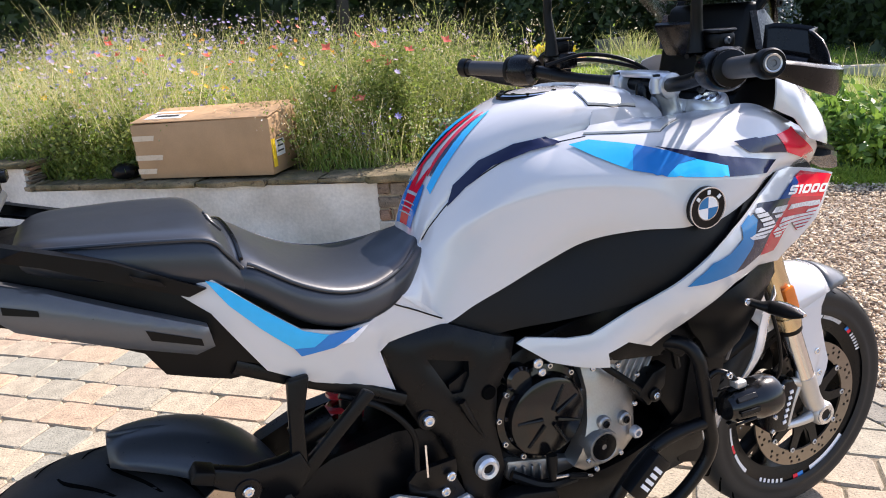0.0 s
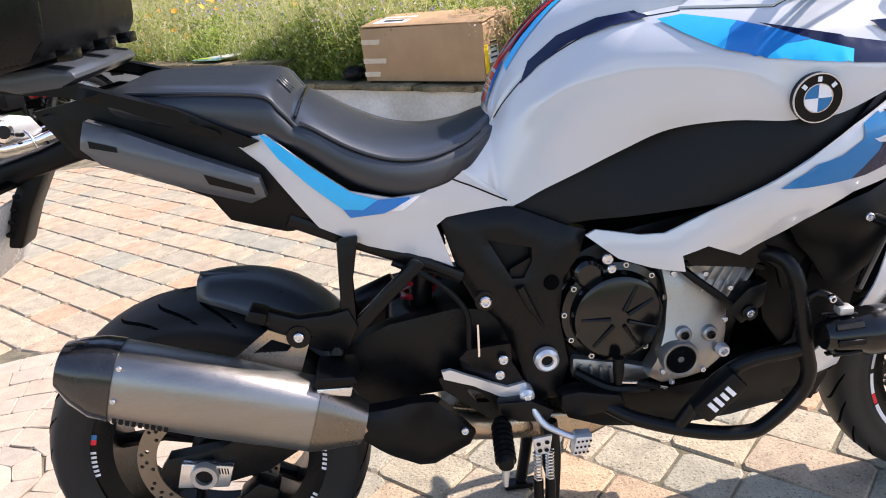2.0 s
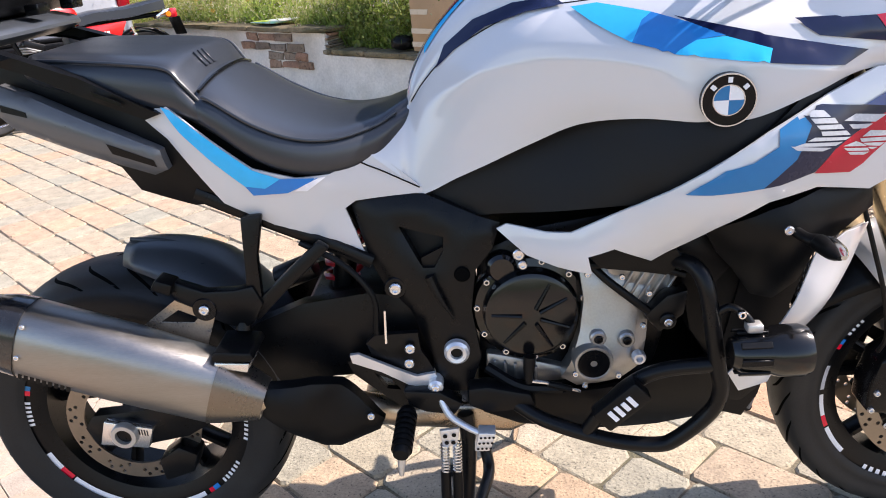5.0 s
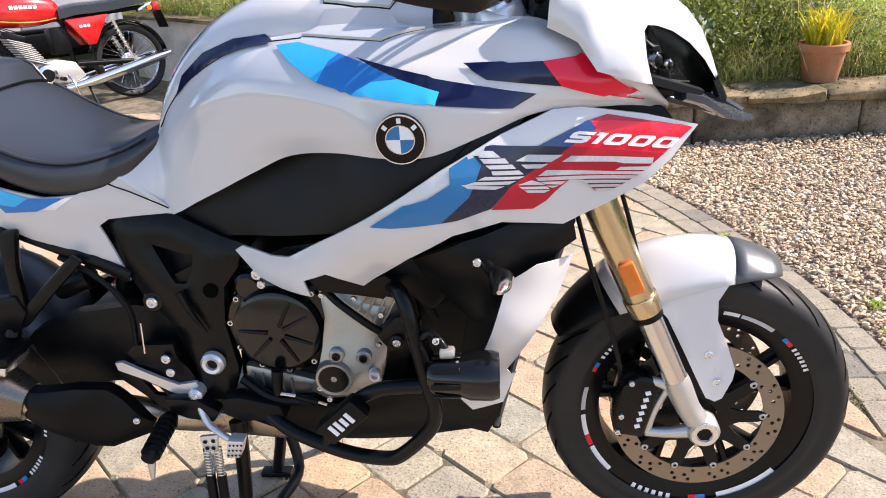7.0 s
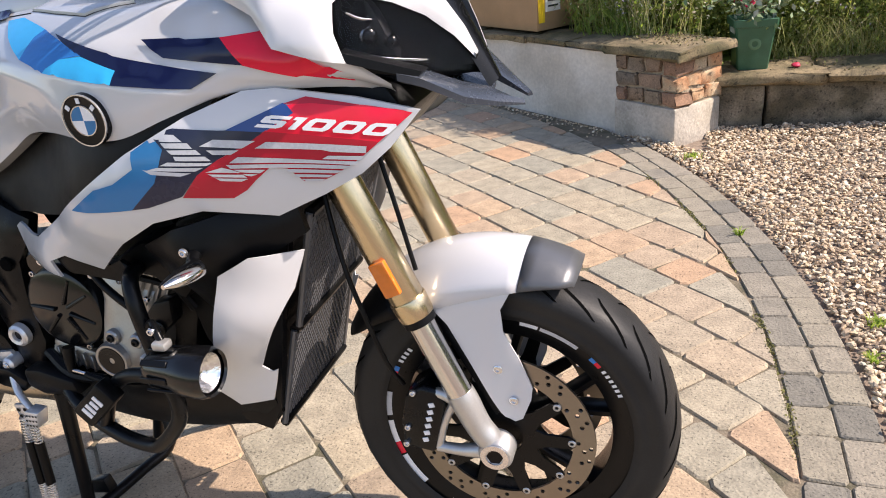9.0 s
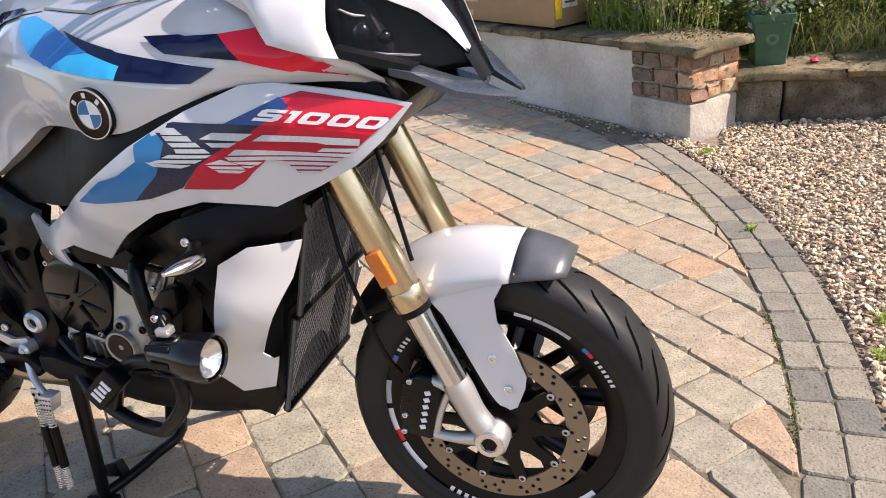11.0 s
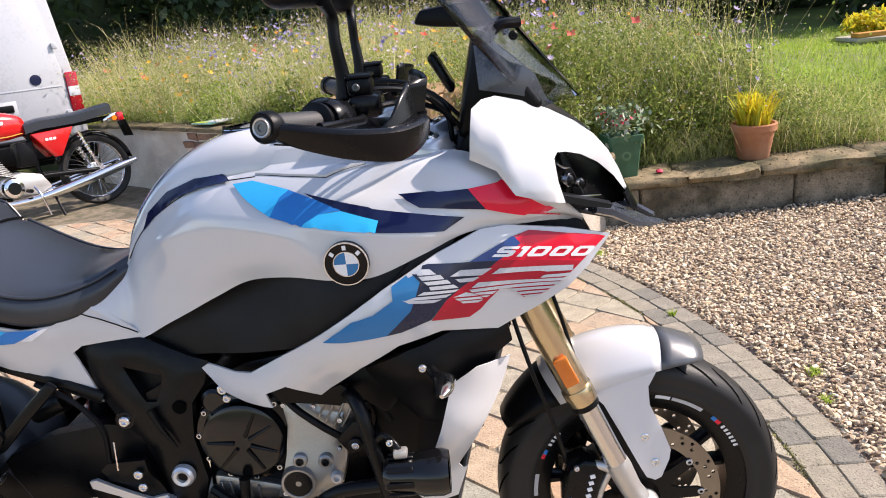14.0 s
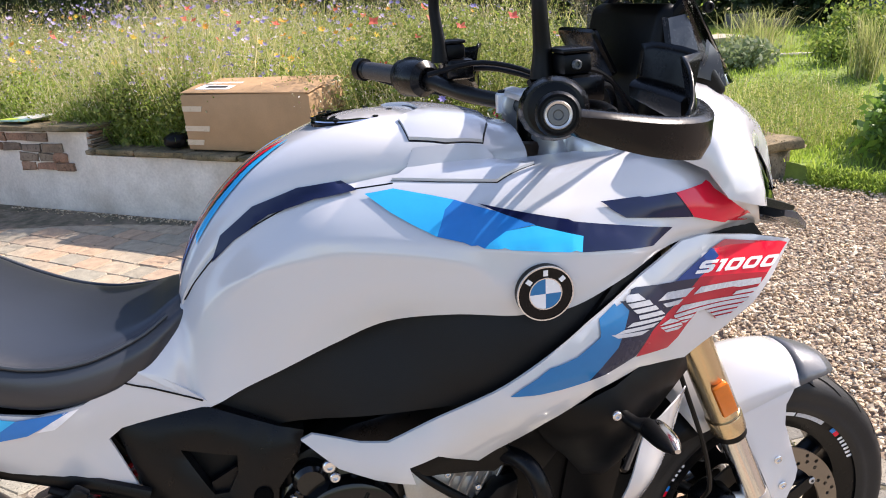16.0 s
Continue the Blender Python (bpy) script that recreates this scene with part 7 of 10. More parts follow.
# handlebar through both ends; each side with its own reach
for s, e in ((-1, Vector((1.005, -.423, 1.173))), (1, Vector((.944, .412, 1.152)))):
    mid = Vector((1.130, s * 0.06, 1.112))
    k1, k2 = e.lerp(mid, 0.40) + Vector((0.005, 0, 0.006)), e.lerp(mid, 0.72) + Vector((0.0, 0, -0.002))
    hb = part("handlebar", tube([e.lerp(mid, 0.05), k1, k2, mid, (1.131, 0, 1.112)], 0.0135, 12), BLACKM, bike, "black tapered handlebar")
    d = (k1 - e).normalized()
    part("grip", tube([e + d * 0.012, e + d * 0.03, e + d * 0.115, e + d * 0.125], [.0165, .017, .017, .020], 16, smooth=False), GRIP, hb, "ribbed grey-black rubber grip")
    part("switch_cube", tube([e + d * 0.125, e + d * 0.135, e + d * 0.175, e + d * 0.185], [.034, .040, .036, .024], 20, 1, squash=0.9), BLACKG, hb, "black switch housing")
    part("grip_flange", tube([e + d * 0.110, e + d * 0.113, e + d * 0.121, e + d * 0.124], [.020, .029, .029, .022], 20, smooth=False), BLACKP, hb)
    part("switch_key", box((0.012, 0.018, 0.010), e + d * 0.165 + Vector((-0.028, 0, 0.012)), 0.003), RED, hb)
    part("bar_weight", tube([e - d * 0.010, e - d * 0.008, e + d * 0.012], [.015, .017, .017], 24, smooth=False), BLACKM, hb, "bar end weight")
    part("lever", tube([e + d * 0.19 + Vector((0.03, 0, 0)), e + d * 0.14 + Vector((0.055, 0, -0.003)), e + d * 0.06 + Vector((0.062, 0, -0.006)), e + d * 0.015 + Vector((0.058, 0, -0.008))], [.008, .007, .006, .007], 10), BLACKM, hb, "black brake lever")
    rv_ = part("fluid_reservoir", box((0.038, 0.048, 0.026), e + d * 0.215 + Vector((0.024, 0, 0.050)), 0.007), BLACKP, hb, "black fluid reservoir")
    part("reservoir_lid", box((0.040, 0.050, 0.006), e + d * 0.215 + Vector((0.024, 0, 0.0655)), 0.0028), BLACKM, rv_)
    part("reservoir_screw", bolt(e + d * 0.215 + Vector((0.020, s * 0.0260, 0.050)), 0.006, 0.005, s), GREYP, rv_)
    part("cable", tube([e + d * 0.20 + Vector((0.045, 0, 0.015)), e + d * 0.26 + Vector((0.075, 0, 0.018)), e + d * 0.36 + Vector((0.095, 0, -0.005)), Vector((1.235, s * 0.085, 1.075))], 0.0048, 8), BLACKP, hb)
    part("cable", tube([e + d * 0.19 + Vector((-0.005, 0, -0.012)), e + d * 0.27 + Vector((0.02, 0, -0.032)), e + d * 0.36 + Vector((0.06, 0, -0.035)), Vector((1.24, s * 0.10, 1.045))], 0.0042, 8), BLACKP, hb)
    part("master_cylinder", box((0.05, 0.07, 0.035), e + d * 0.215 + Vector((0.03, 0, 0.020)), 0.008), BLACKG, hb)
    # hand guard: a thin blade from the bar end, deeper in the middle, curling in before the lever
    g0 = e + Vector((0.0, 0, -0.006))
    path = [g0 + Vector((0.010, s * .008, 0)), g0 + Vector((0.045, s * 0.012, -0.006)), g0 + Vector((0.110, s * 0.008, -0.018)), g0 + Vector((0.165, -s * 0.02, -0.024)), g0 + Vector((0.195, -s * 0.075, -0.020)), g0 + Vector((0.188, -s * 0.125, -0.012)), g0 + Vector((0.170, -s * 0.170, -0.004))]
    sm = spline(path, 6)
    rows, fin = [], []
    for i, p in enumerate(sm):
        q = Vector(sm[min(i + 1, len(sm) - 1)] - sm[max(i - 1, 0)]).normalized()
        side_v = Vector((q.y, -q.x, 0)).normalized() * s
        if side_v.y * s < 0:
            side_v = -side_v
        t = i / (len(sm) - 1)
        hh_, tt = 0.012, 0.009
        deep = float(np.interp(t, [0, .10, .28, .5, .7, 1], [.014, .018, .028, .036, .026, .012]))
        c = Vector(p)
        up = Vector((0, 0, 1))
        rows.append([c - side_v * tt + up * hh_ * 0.9, c + up * hh_, c + side_v * tt * 0.8 + up * hh_ * 0.85, c + side_v * tt * 1.3 + up * hh_ * 0.45, c + side_v * tt * 1.1 - up * deep * 0.6, c + side_v * tt * 0.3 - up * deep, c - side_v * tt * 0.4 - up * deep * 0.95, c - side_v * tt * 0.4])
        k = float(np.interp(t, [0.42, 0.50, 0.58, 0.66, 0.80, 0.94, 1.0], [0.0, 0.016, 0.040, 0.050, 0.052, 0.050, 0.044]))
        if t > 0.42:
            fin.append([c + up * (hh_ * 0.6 + k * j / 5) + side_v * (-0.004 - 0.20 * k * (j / 5)) for j in range(6)])
    hg_ob = part("hand_guard", rings(rows), BLACKG, hb, "black plastic hand guard", angle=45)
    de = part("guard_deflector", rings(fin, False, False), BLACKG, hg_ob)
    mod = de.modifiers.new("thickness", "SOLIDIFY")
    mod.thickness = 0.004
    face = Matrix.Translation(e - d * 0.016 + Vector((0, s * .004, 0))) @ d.to_track_quat("Z", "Y").to_matrix().to_4x4()
    for nm, prof, mm in (("guard_mount", [(0, .002), (.0165, .002), (.019, .0), (.0215, .004), (.0215, .020), (.0, .022)], BLACKP), ("mount_ring", [(.0102, -.002), (.0125, -.003), (.0135, -.001), (.0135, .004)], SILVER), ("mount_screw", [(0, -.0005), (.004, -.0005), (.005, -.0025), (.0095, -.0025), (.0105, .001)], GREYP)):
        b = weld(lathe(prof, (0, 0, 0), "z", 28))
        bmesh.ops.transform(b, matrix=face, verts=b.verts[:])
        part(nm, b, mm, hg_ob)
    # mirror on its stem
    m0 = e + d * 0.235 + Vector((-0.012, 0, 0.035))
    top = m0 + Vector((-0.004, s * 0.004, 0.125))
    mi = part("mirror", tube([m0, m0 + Vector((0, 0, 0.035)), m0 + Vector((-0.004, s * 0.004, 0.085)), top, top + Vector((-0.005, s * 0.035, 0.025))], [.016, .0115, .0095, .0095, .012], 12), BLACKP, hb, "black mirror on a bent stem")
    hd = box((0.062, 0.165, 0.095), (0, 0, 0), 0.028, 4)
    bmesh.ops.transform(hd, matrix=Matrix.Translation(top + Vector((-0.034, s * 0.050, 0.062))) @ Matrix.Rotation(s * 0.30, 4, "Z"), verts=hd.verts[:])
    part("mirror_shell", idx(hd), BLACKP, mi)
part("cable", tube([(1.06, -.20, 1.175), (1.13, -.17, 1.185), (1.20, -.13, 1.16), (1.27, -.10, 1.08)], 0.0045, 8), BLACKP, bike)
part("cable", tube([(1.02, .19, 1.155), (1.11, .16, 1.17), (1.20, .11, 1.14), (1.28, .08, 1.06)], 0.0045, 8), BLACKP, bike)
part("ignition", weld(lathe([(0, .03), (.015, .03), (.018, .024), (.018, -.02)], (1.13, 0, 1.085), "z", 20)), BLACKG, bike)

# ---- plants ----
GRASS = mat("meadow_stems", (0.52, 0.46, 0.17), 0.7, 0, 0.6, 1.6, spread="island", thin=0.55, second=[(0.32, 0.38, 0.08), (0.70, 0.60, 0.32), (0.40, 0.41, 0.11), (0.76, 0.68, 0.44), (0.26, 0.32, 0.07), (0.56, 0.45, 0.24)])
LEAF = mat("meadow_leaves", (0.18, 0.28, 0.05), 0.6, 0, 0.3, 3, spread="island", thin=0.5, second=[(0.28, 0.36, 0.07), (0.13, 0.21, 0.04), (0.36, 0.39, 0.10)])
LAWNBLADE = mat("lawn_blades", (0.32, 0.45, 0.06), 0.65, 0, 0.2, 6, spread="island", thin=0.5, second=[(0.40, 0.50, 0.09), (0.24, 0.37, 0.045)])
SEEDHEAD = mat("seed_heads", (0.66, 0.57, 0.38), 0.85, 0, 0.2, 20, spread="island", thin=0.4, second=[(0.44, 0.38, 0.21), (0.66, 0.58, 0.42)])
CORNFLOWER = mat("cornflower_petals", (0.20, 0.18, 0.46), 0.7, 0, 0.15, 20, spread="island", thin=0.3, second=[(0.32, 0.27, 0.50), (0.44, 0.37, 0.50), (0.16, 0.15, 0.34)])
POPPY = mat("poppy_petals", (0.62, 0.08, 0.04), 0.7, 0, 0.15, 20, spread="island", thin=0.3, second=[(0.70, 0.18, 0.12), (0.55, 0.05, 0.04)])
MARIGOLD = mat("marigold_petals", (0.75, 0.33, 0.02), 0.7, 0, 0.15, 20, spread="island", thin=0.3, second=[(0.75, 0.50, 0.04), (0.70, 0.24, 0.02)])
DAISY = mat("daisy_petals", (0.66, 0.62, 0.56), 0.7, 0, 0.1, 20, spread="island", thin=0.3, second=[(0.62, 0.42, 0.48), (0.7, 0.66, 0.6)])
CLUMP = mat("clump_leaves", (0.15, 0.21, 0.045), 0.55, 0, 0.3, 5, spread="island", thin=0.55, second=[(0.24, 0.30, 0.06), (0.09, 0.13, 0.025), (0.32, 0.34, 0.10)])
WILDLEAF = mat("wild_leaves", (0.22, 0.28, 0.06), 0.6, 0, 0.25, 8, spread="island", thin=0.45, second=[(0.15, 0.21, 0.04), (0.36, 0.36, 0.11), (0.10, 0.15, 0.03)])
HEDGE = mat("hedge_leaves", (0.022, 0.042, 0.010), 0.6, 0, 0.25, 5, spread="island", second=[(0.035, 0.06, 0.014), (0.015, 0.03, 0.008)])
YELLOWLEAF = mat("yellow_green_blades", (0.58, 0.54, 0.03), 0.5, 0, 0.2, 10, spread="island", thin=0.45, second=[(0.72, 0.56, 0.03), (0.40, 0.48, 0.04), (0.74, 0.46, 0.03)])
DARKBARK = mat("bark", (0.05, 0.04, 0.03), 0.9, 0, 0.3, 10, 0.8, 40)


def blades(base, height, width, lean, droop=0.3):
    """Tapered, bent strips: two quads and a tip each."""
    n = len(base)
    a = rng.uniform(0, 2 * math.pi, n)
    d = np.c_[np.cos(a), np.sin(a), np.zeros(n)]
    b = rng.uniform(0, 2 * math.pi, n)
    s = np.c_[np.cos(b), np.sin(b), np.zeros(n)] * (width / 2)[:, None]
    up = np.array([0, 0, 1.0])
    ln = (lean * height)[:, None]
    h = height[:, None]
    p1 = base + up * h * 0.45 + d * ln * 0.25
    p2 = base + up * h * 0.82 + d * ln * 0.65
    p3 = base + up * h * (1 - droop * lean[:, None]) + d * ln * 1.15
    v = np.stack([base - s, base + s, p1 - s * 0.85, p1 + s * 0.85, p2 - s * 0.6, p2 + s * 0.6, p3], 1)
    o = (np.arange(n) * 7)[:, None]
    f4 = np.concatenate([o + np.array([[0, 1, 3, 2]]), o + np.array([[2, 3, 5, 4]])])
    f3 = o + np.array([[4, 5, 6]])
    return v.reshape(-1, 3).tolist(), f4.tolist() + f3.tolist(), p3


def leaves(centre, size, flat=0.5):
    """Small pointed four-sided leaves turned at random."""
    n = len(centre)
    a, t = rng.uniform(0, 6.283, n), rng.uniform(-1.2, 1.2, n)
    d = np.c_[np.cos(a) * np.cos(t), np.sin(a) * np.cos(t), np.sin(t)]
    q = rng.normal(size=(n, 3))
    w = np.cross(d, q)
    w /= np.linalg.norm(w, axis=1)[:, None] + 1e-9
    s = size[:, None]
    v = np.stack([centre, centre + d * s * 0.45 + w * s * 0.26, centre + d * s, centre + d * s * 0.45 - w * s * 0.26], 1)
    f = (np.arange(n) * 4)[:, None] + np.array([[0, 1, 2, 3]])
    return v.reshape(-1, 3).tolist(), f.tolist()


def stuff(name, v, f, m, label, category):
    return tagged(new(name, mesh_raw(name, v, f, m)), label, category, kind="stuff")


def wall_pt(u, w):
    return np.c_[1.77 - 0.777 * u + 0.629 * w, 2.60 + 0.629 * u + 0.777 * w]


def heights(xy):
    return np.array([bed_height(x, y) for x, y in xy])


def clear_of_van(xy):
    x, y = xy[:, 0] + 2.50, xy[:, 1] - 6.03
    return ~((-0.6225 * x + 0.7826 * y > -0.18) & (-0.7826 * x - 0.6225 * y > -0.30))


def meadow_pts(n, power=1.6):
    """Places in the flower bed, thicker towards its front."""
    u, w = rng.uniform(-2.6, 9.0, n), 0.22 + 5.2 * rng.random(n) ** power
    xy = wall_pt(u, w)
    ok = (xy[:, 0] < 3.3 + 0.25 * np.sin(xy[:, 1] * 3)) & ((xy[:, 0] < 1.9) | (xy[:, 1] > 3.25)) & (xy[:, 1] > 2.95 + 0 * u)
    # the box, the papers and the pots stand clear of growth
    ok &= ~((u > 0.95) & (u < 2.02) & (w < 0.48))
    # the parked van too
    ok &= clear_of_van(xy)
    # behind the block wall the grass is thinner
    ok &= (xy[:, 0] < 2.0) | (rng.random(n) < 0.75)
    xy = xy[ok]
    return np.c_[xy, heights(xy)]


def tallness(p):
    """Clumps: the growth stands higher and lower over about a metre."""
    return 0.86 + 0.24 * np.sin(p[:, 0] * 2.3 + 1 + np.sin(p[:, 1] * 1.9)) + 0.20 * np.sin(p[:, 1] * 3.4 + 0.8 * p[:, 0]) + 0.10 * np.sin(p[:, 0] * 7.1 + p[:, 1] * 5.3)


b = meadow_pts(34000)
h = rng.uniform(0.34, 0.94, len(b)) * tallness(b) * np.where(rng.random(len(b)) < 0.05, 1.3, 1.0)
v, f, tips = blades(b, h, rng.uniform(0.0022, 0.0055, len(b)), rng.uniform(0.1, 0.75, len(b)))
stuff("meadow_grass", v, f, GRASS, "tall sunlit meadow grass and dry stems", "grass")
pick = rng.choice(len(tips), 30000)
low_end = rng.random(30000)[:, None] ** 2.5 * 0.5
v, f = leaves(tips[pick] * (1 - low_end) + b[pick] * low_end + rng.normal(size=(30000, 3)) * 0.016, rng.uniform(0.008, 0.026, len(pick)))
stuff("seed_heads", v, f, SEEDHEAD, "dry buff seed heads on the meadow stems", "grass")
# pale froth of dry flower heads and seeds over the upper growth, in drifts
froth = np.sin(tips[:, 0] * 3.1 + 0.5) * np.sin(tips[:, 1] * 2.7 + tips[:, 0]) + 0.5 * np.sin(tips[:, 0] * 8 + tips[:, 1] * 6)
for name, ok, n, m, label in (("pale_froth", froth > -0.15, 52000, mat("pale_seeds", (0.72, 0.66, 0.50), 0.8, 0, 0.2, 20, spread="island", thin=0.45, second=[(0.60, 0.54, 0.34), (0.78, 0.74, 0.66), (0.66, 0.60, 0.58)]), "pale dry flower heads and seeds over the meadow"),
                              ("lilac_froth", froth < -0.25, 16000, mat("lilac_seeds", (0.46, 0.40, 0.56), 0.8, 0, 0.2, 20, spread="island", thin=0.4, second=[(0.60, 0.54, 0.62), (0.34, 0.30, 0.52)]), "small lilac flower heads over the meadow")):
    which = rng.choice(np.flatnonzero(ok), n)
    t = 1 - rng.random(n)[:, None] ** 1.8 * 0.55
    c = b[which] * (1 - t) + tips[which] * t + rng.normal(size=(n, 3)) * 0.022
    v, f = leaves(c, rng.uniform(0.006, 0.017, n))
    stuff(name, v, f, m, label, "flowers")
# small leaves up the stems, in clumps of one kind
kind_of = np.sin(b[:, 0] * 2.9 + 2.0) * np.sin(b[:, 1] * 3.3 + 0.6 * b[:, 0])
for name, ok, n, m, size, label in (("stem_leaves", kind_of > 0.0, 70000, LEAF, (0.010, 0.034), "small green leaves up the meadow stems"),
                                    ("pale_stem_leaves", kind_of < 0.15, 55000, LAWNBLADE, (0.008, 0.026), "pale yellow-green leaves up the meadow stems")):
    which = rng.choice(np.flatnonzero(ok), n)
    t = rng.random(n)[:, None] ** 0.8
    c = b[which] * (1 - t) + tips[which] * t + rng.normal(size=(n, 3)) * 0.015
    v, f = leaves(c, rng.uniform(*size, n))
    stuff(name, v, f, m, label, "leaves")
b = meadow_pts(26000)
patch = 0.25 + 0.35 * np.clip(np.sin(b[:, 0] * 3.1 + 0.7) * np.sin(b[:, 1] * 2.6 + b[:, 0]) + 0.35, 0, 1)
c = b + np.c_[np.zeros((len(b), 2)), rng.random(len(b)) ** 1.2 * patch]
v, f = leaves(c, rng.uniform(0.02, 0.07, len(c)))
stuff("meadow_leaves", v, f, LEAF, "leafy green undergrowth of the flower bed", "leaves")
# bushy clumps of small leaves along the bed's front
cl_u = np.concatenate([rng.uniform(2.0, 3.0, 16), rng.uniform(3.0, 5.1, 34), rng.uniform(0.50, 1.0, 8), rng.uniform(0.9, 2.1, 14), rng.uniform(0.5, 5.0, 40)])
cl_w = np.concatenate([rng.uniform(0.18, 0.55, 16), rng.uniform(0.28, 0.9, 34), rng.uniform(0.35, 0.9, 8), rng.uniform(0.62, 1.1, 14), rng.uniform(1.2, 3.6, 40)])
cl_xy = wall_pt(cl_u, cl_w)
cl_b = np.c_[cl_xy, heights(cl_xy)]
for name, m, size, k0, label in (("bed_clumps", CLUMP, (0.018, 0.050), 0, "bushy green clumps along the front of the flower bed"), ("pale_clumps", LAWNBLADE, (0.010, 0.026), 1, "airy yellow-green clumps along the front of the flower bed")):
    pts = []
    for q in cl_b[k0::2]:
        r_, h_ = rng.uniform(0.12, 0.26), rng.uniform(0.22, 0.55)
        d = rng.normal(size=(1500, 3))
        d /= np.linalg.norm(d, axis=1)[:, None]
        p = d * (rng.random(1500) ** 0.5 * (1 + 0.3 * np.sin(d[:, 0] * 5 + q[0] * 9) * np.sin(d[:, 2] * 6)))[:, None] * np.array([r_, r_, h_ * 0.6]) + np.array([0, 0, h_ * 0.5])
        pts.append(p[p[:, 2] > 0] + q)
    pts = np.concatenate(pts)
    v, f = leaves(pts, rng.uniform(*size, len(pts)))
    stuff(name, v, f, m, label, "leaves")
# leafy mounds behind the block wall, dark below and ragged above
mound = np.array([(2.02, 3.42, .34, .84), (2.22, 3.75, .34, .82), (2.48, 3.55, .30, .66), (2.66, 3.90, .36, .80), (2.78, 3.46, .24, .50), (2.98, 3.72, .26, .62), (2.10, 4.20, .40, .85), (2.55, 4.35, .42, .85), (3.02, 4.15, .30, .60), (1.96, 3.28, .16, .36), (2.34, 3.36, .20, .40), (3.14, 3.50, .18, .34), (1.72, 3.24, .20, .74), (1.84, 3.14, .17, .70), (1.44, 3.42, .22, .80), (1.16, 3.66, .22, .70)])
for name, m, size, k, label in (("shaded_growth", CLUMP, (0.012, 0.036), 3400, "dark leafy growth behind the block wall"), ("ragged_growth", WILDLEAF, (0.008, 0.022), 3600, "airy yellow-green sprays over the growth behind the block wall")):
    pts = []
    for x, y, r_, h_ in mound:
        if m is CLUMP and x < 1.6:
            continue
        d = rng.normal(size=(k, 3))
        d /= np.linalg.norm(d, axis=1)[:, None]
        lump = 1 + 0.34 * np.sin(d[:, 0] * 7 + x * 9) * np.sin(d[:, 2] * 8 + y * 5) + 0.2 * np.sin(d[:, 1] * 13 + x)
        p = d * (rng.random(k) ** 0.4 * lump)[:, None] * np.array([r_, r_, h_ * 0.55]) + np.array([0, 0, h_ * 0.45])
        if m is WILDLEAF:
            p = p[p[:, 2] > h_ * 0.3] * np.array([1.12, 1.12, 1.10])
        pts.append(p[p[:, 2] > 0] + np.array([x, y, bed_height(x, y)]))
    pts = np.concatenate(pts)
    pts = pts[(pts[:, 1] > 3.13) | ((pts[:, 0] - 1.77) * 0.629 + (pts[:, 1] - 2.6) * 0.777 > 0.26) & (pts[:, 0] < 1.88)]
    v, f = leaves(pts, rng.uniform(*size, len(pts)))
    stuff(name, v, f, m, label, "leaves")
# overhanging tufts along the wall's back edge
u = np.concatenate([rng.uniform(1.98, 3.2, 1500), rng.uniform(3.6, 5.3, 600), rng.uniform(0.45, 0.9, 120)])
xy = wall_pt(u, 0.16 + 0.2 * rng.random(len(u)))
b = np.c_[xy, np.where(u > 2.8, 0.50, 0.40)]
v, f, _ = blades(b, rng.uniform(0.08, 0.28, len(b)), rng.uniform(0.004, 0.009, len(b)), rng.uniform(0.3, 1.0, len(b)), 0.6)
stuff("edge_tufts", v, f, LEAF, "green tufts hanging over the wall's edge", "grass")


def flowers(n, r0, r1, petals, m, name, label, low, high, power=1.4):
    """Open heads of a few petals, each on its own thin stem."""
    b = meadow_pts(int(n * 7), power)
    # they stand in drifts
    drift = np.sin(b[:, 0] * 2.2 + petals) * np.sin(b[:, 1] * 1.8 + petals * 1.7 + b[:, 0] * 0.7) + rng.normal(size=len(b)) * 0.35
    b = b[drift > 0.42][:n]
    n = len(b)
    h = rng.uniform(low, high, n)
    v, f = [], []
    for i in range(n):
        c = np.array([b[i, 0] + rng.normal() * 0.03, b[i, 1] + rng.normal() * 0.03, b[i, 2] + h[i]])
        r = rng.uniform(r0, r1)
        tilt = Vector((rng.normal() * 0.6, -0.7 + rng.normal() * 0.4, 1.0)).normalized()
        q = tilt.to_track_quat("Z", "Y").to_matrix()
        base = len(v)
        v.append(tuple(c))
        for k in range(petals * 2):
            a = math.pi * k / petals
            rr = r * (1.0 if k % 2 else 0.55)
            p = q @ Vector((rr * math.cos(a), rr * math.sin(a), r * 0.35 * (1 if k % 2 else 0.4)))
            v.append((c[0] + p.x, c[1] + p.y, c[2] + p.z))
        for k in range(petals * 2):
            f.append((base, base + 1 + k, base + 1 + (k + 1) % (petals * 2)))
    stuff(name, v, f, m, label, "flowers")


flowers(1250, 0.013, 0.028, 7, CORNFLOWER, "cornflowers", "blue and violet cornflowers among the grass", 0.22, 0.90)
flowers(64, 0.026, 0.044, 4, POPPY, "poppies", "red and coral poppies among the grass", 0.40, 0.85)
flowers(230, 0.020, 0.036, 8, MARIGOLD, "marigolds", "orange and yellow marigolds among the grass", 0.25, 0.75)
flowers(900, 0.009, 0.019, 7, DAISY, "daisies", "white and pink daisies among the grass", 0.15, 0.8)

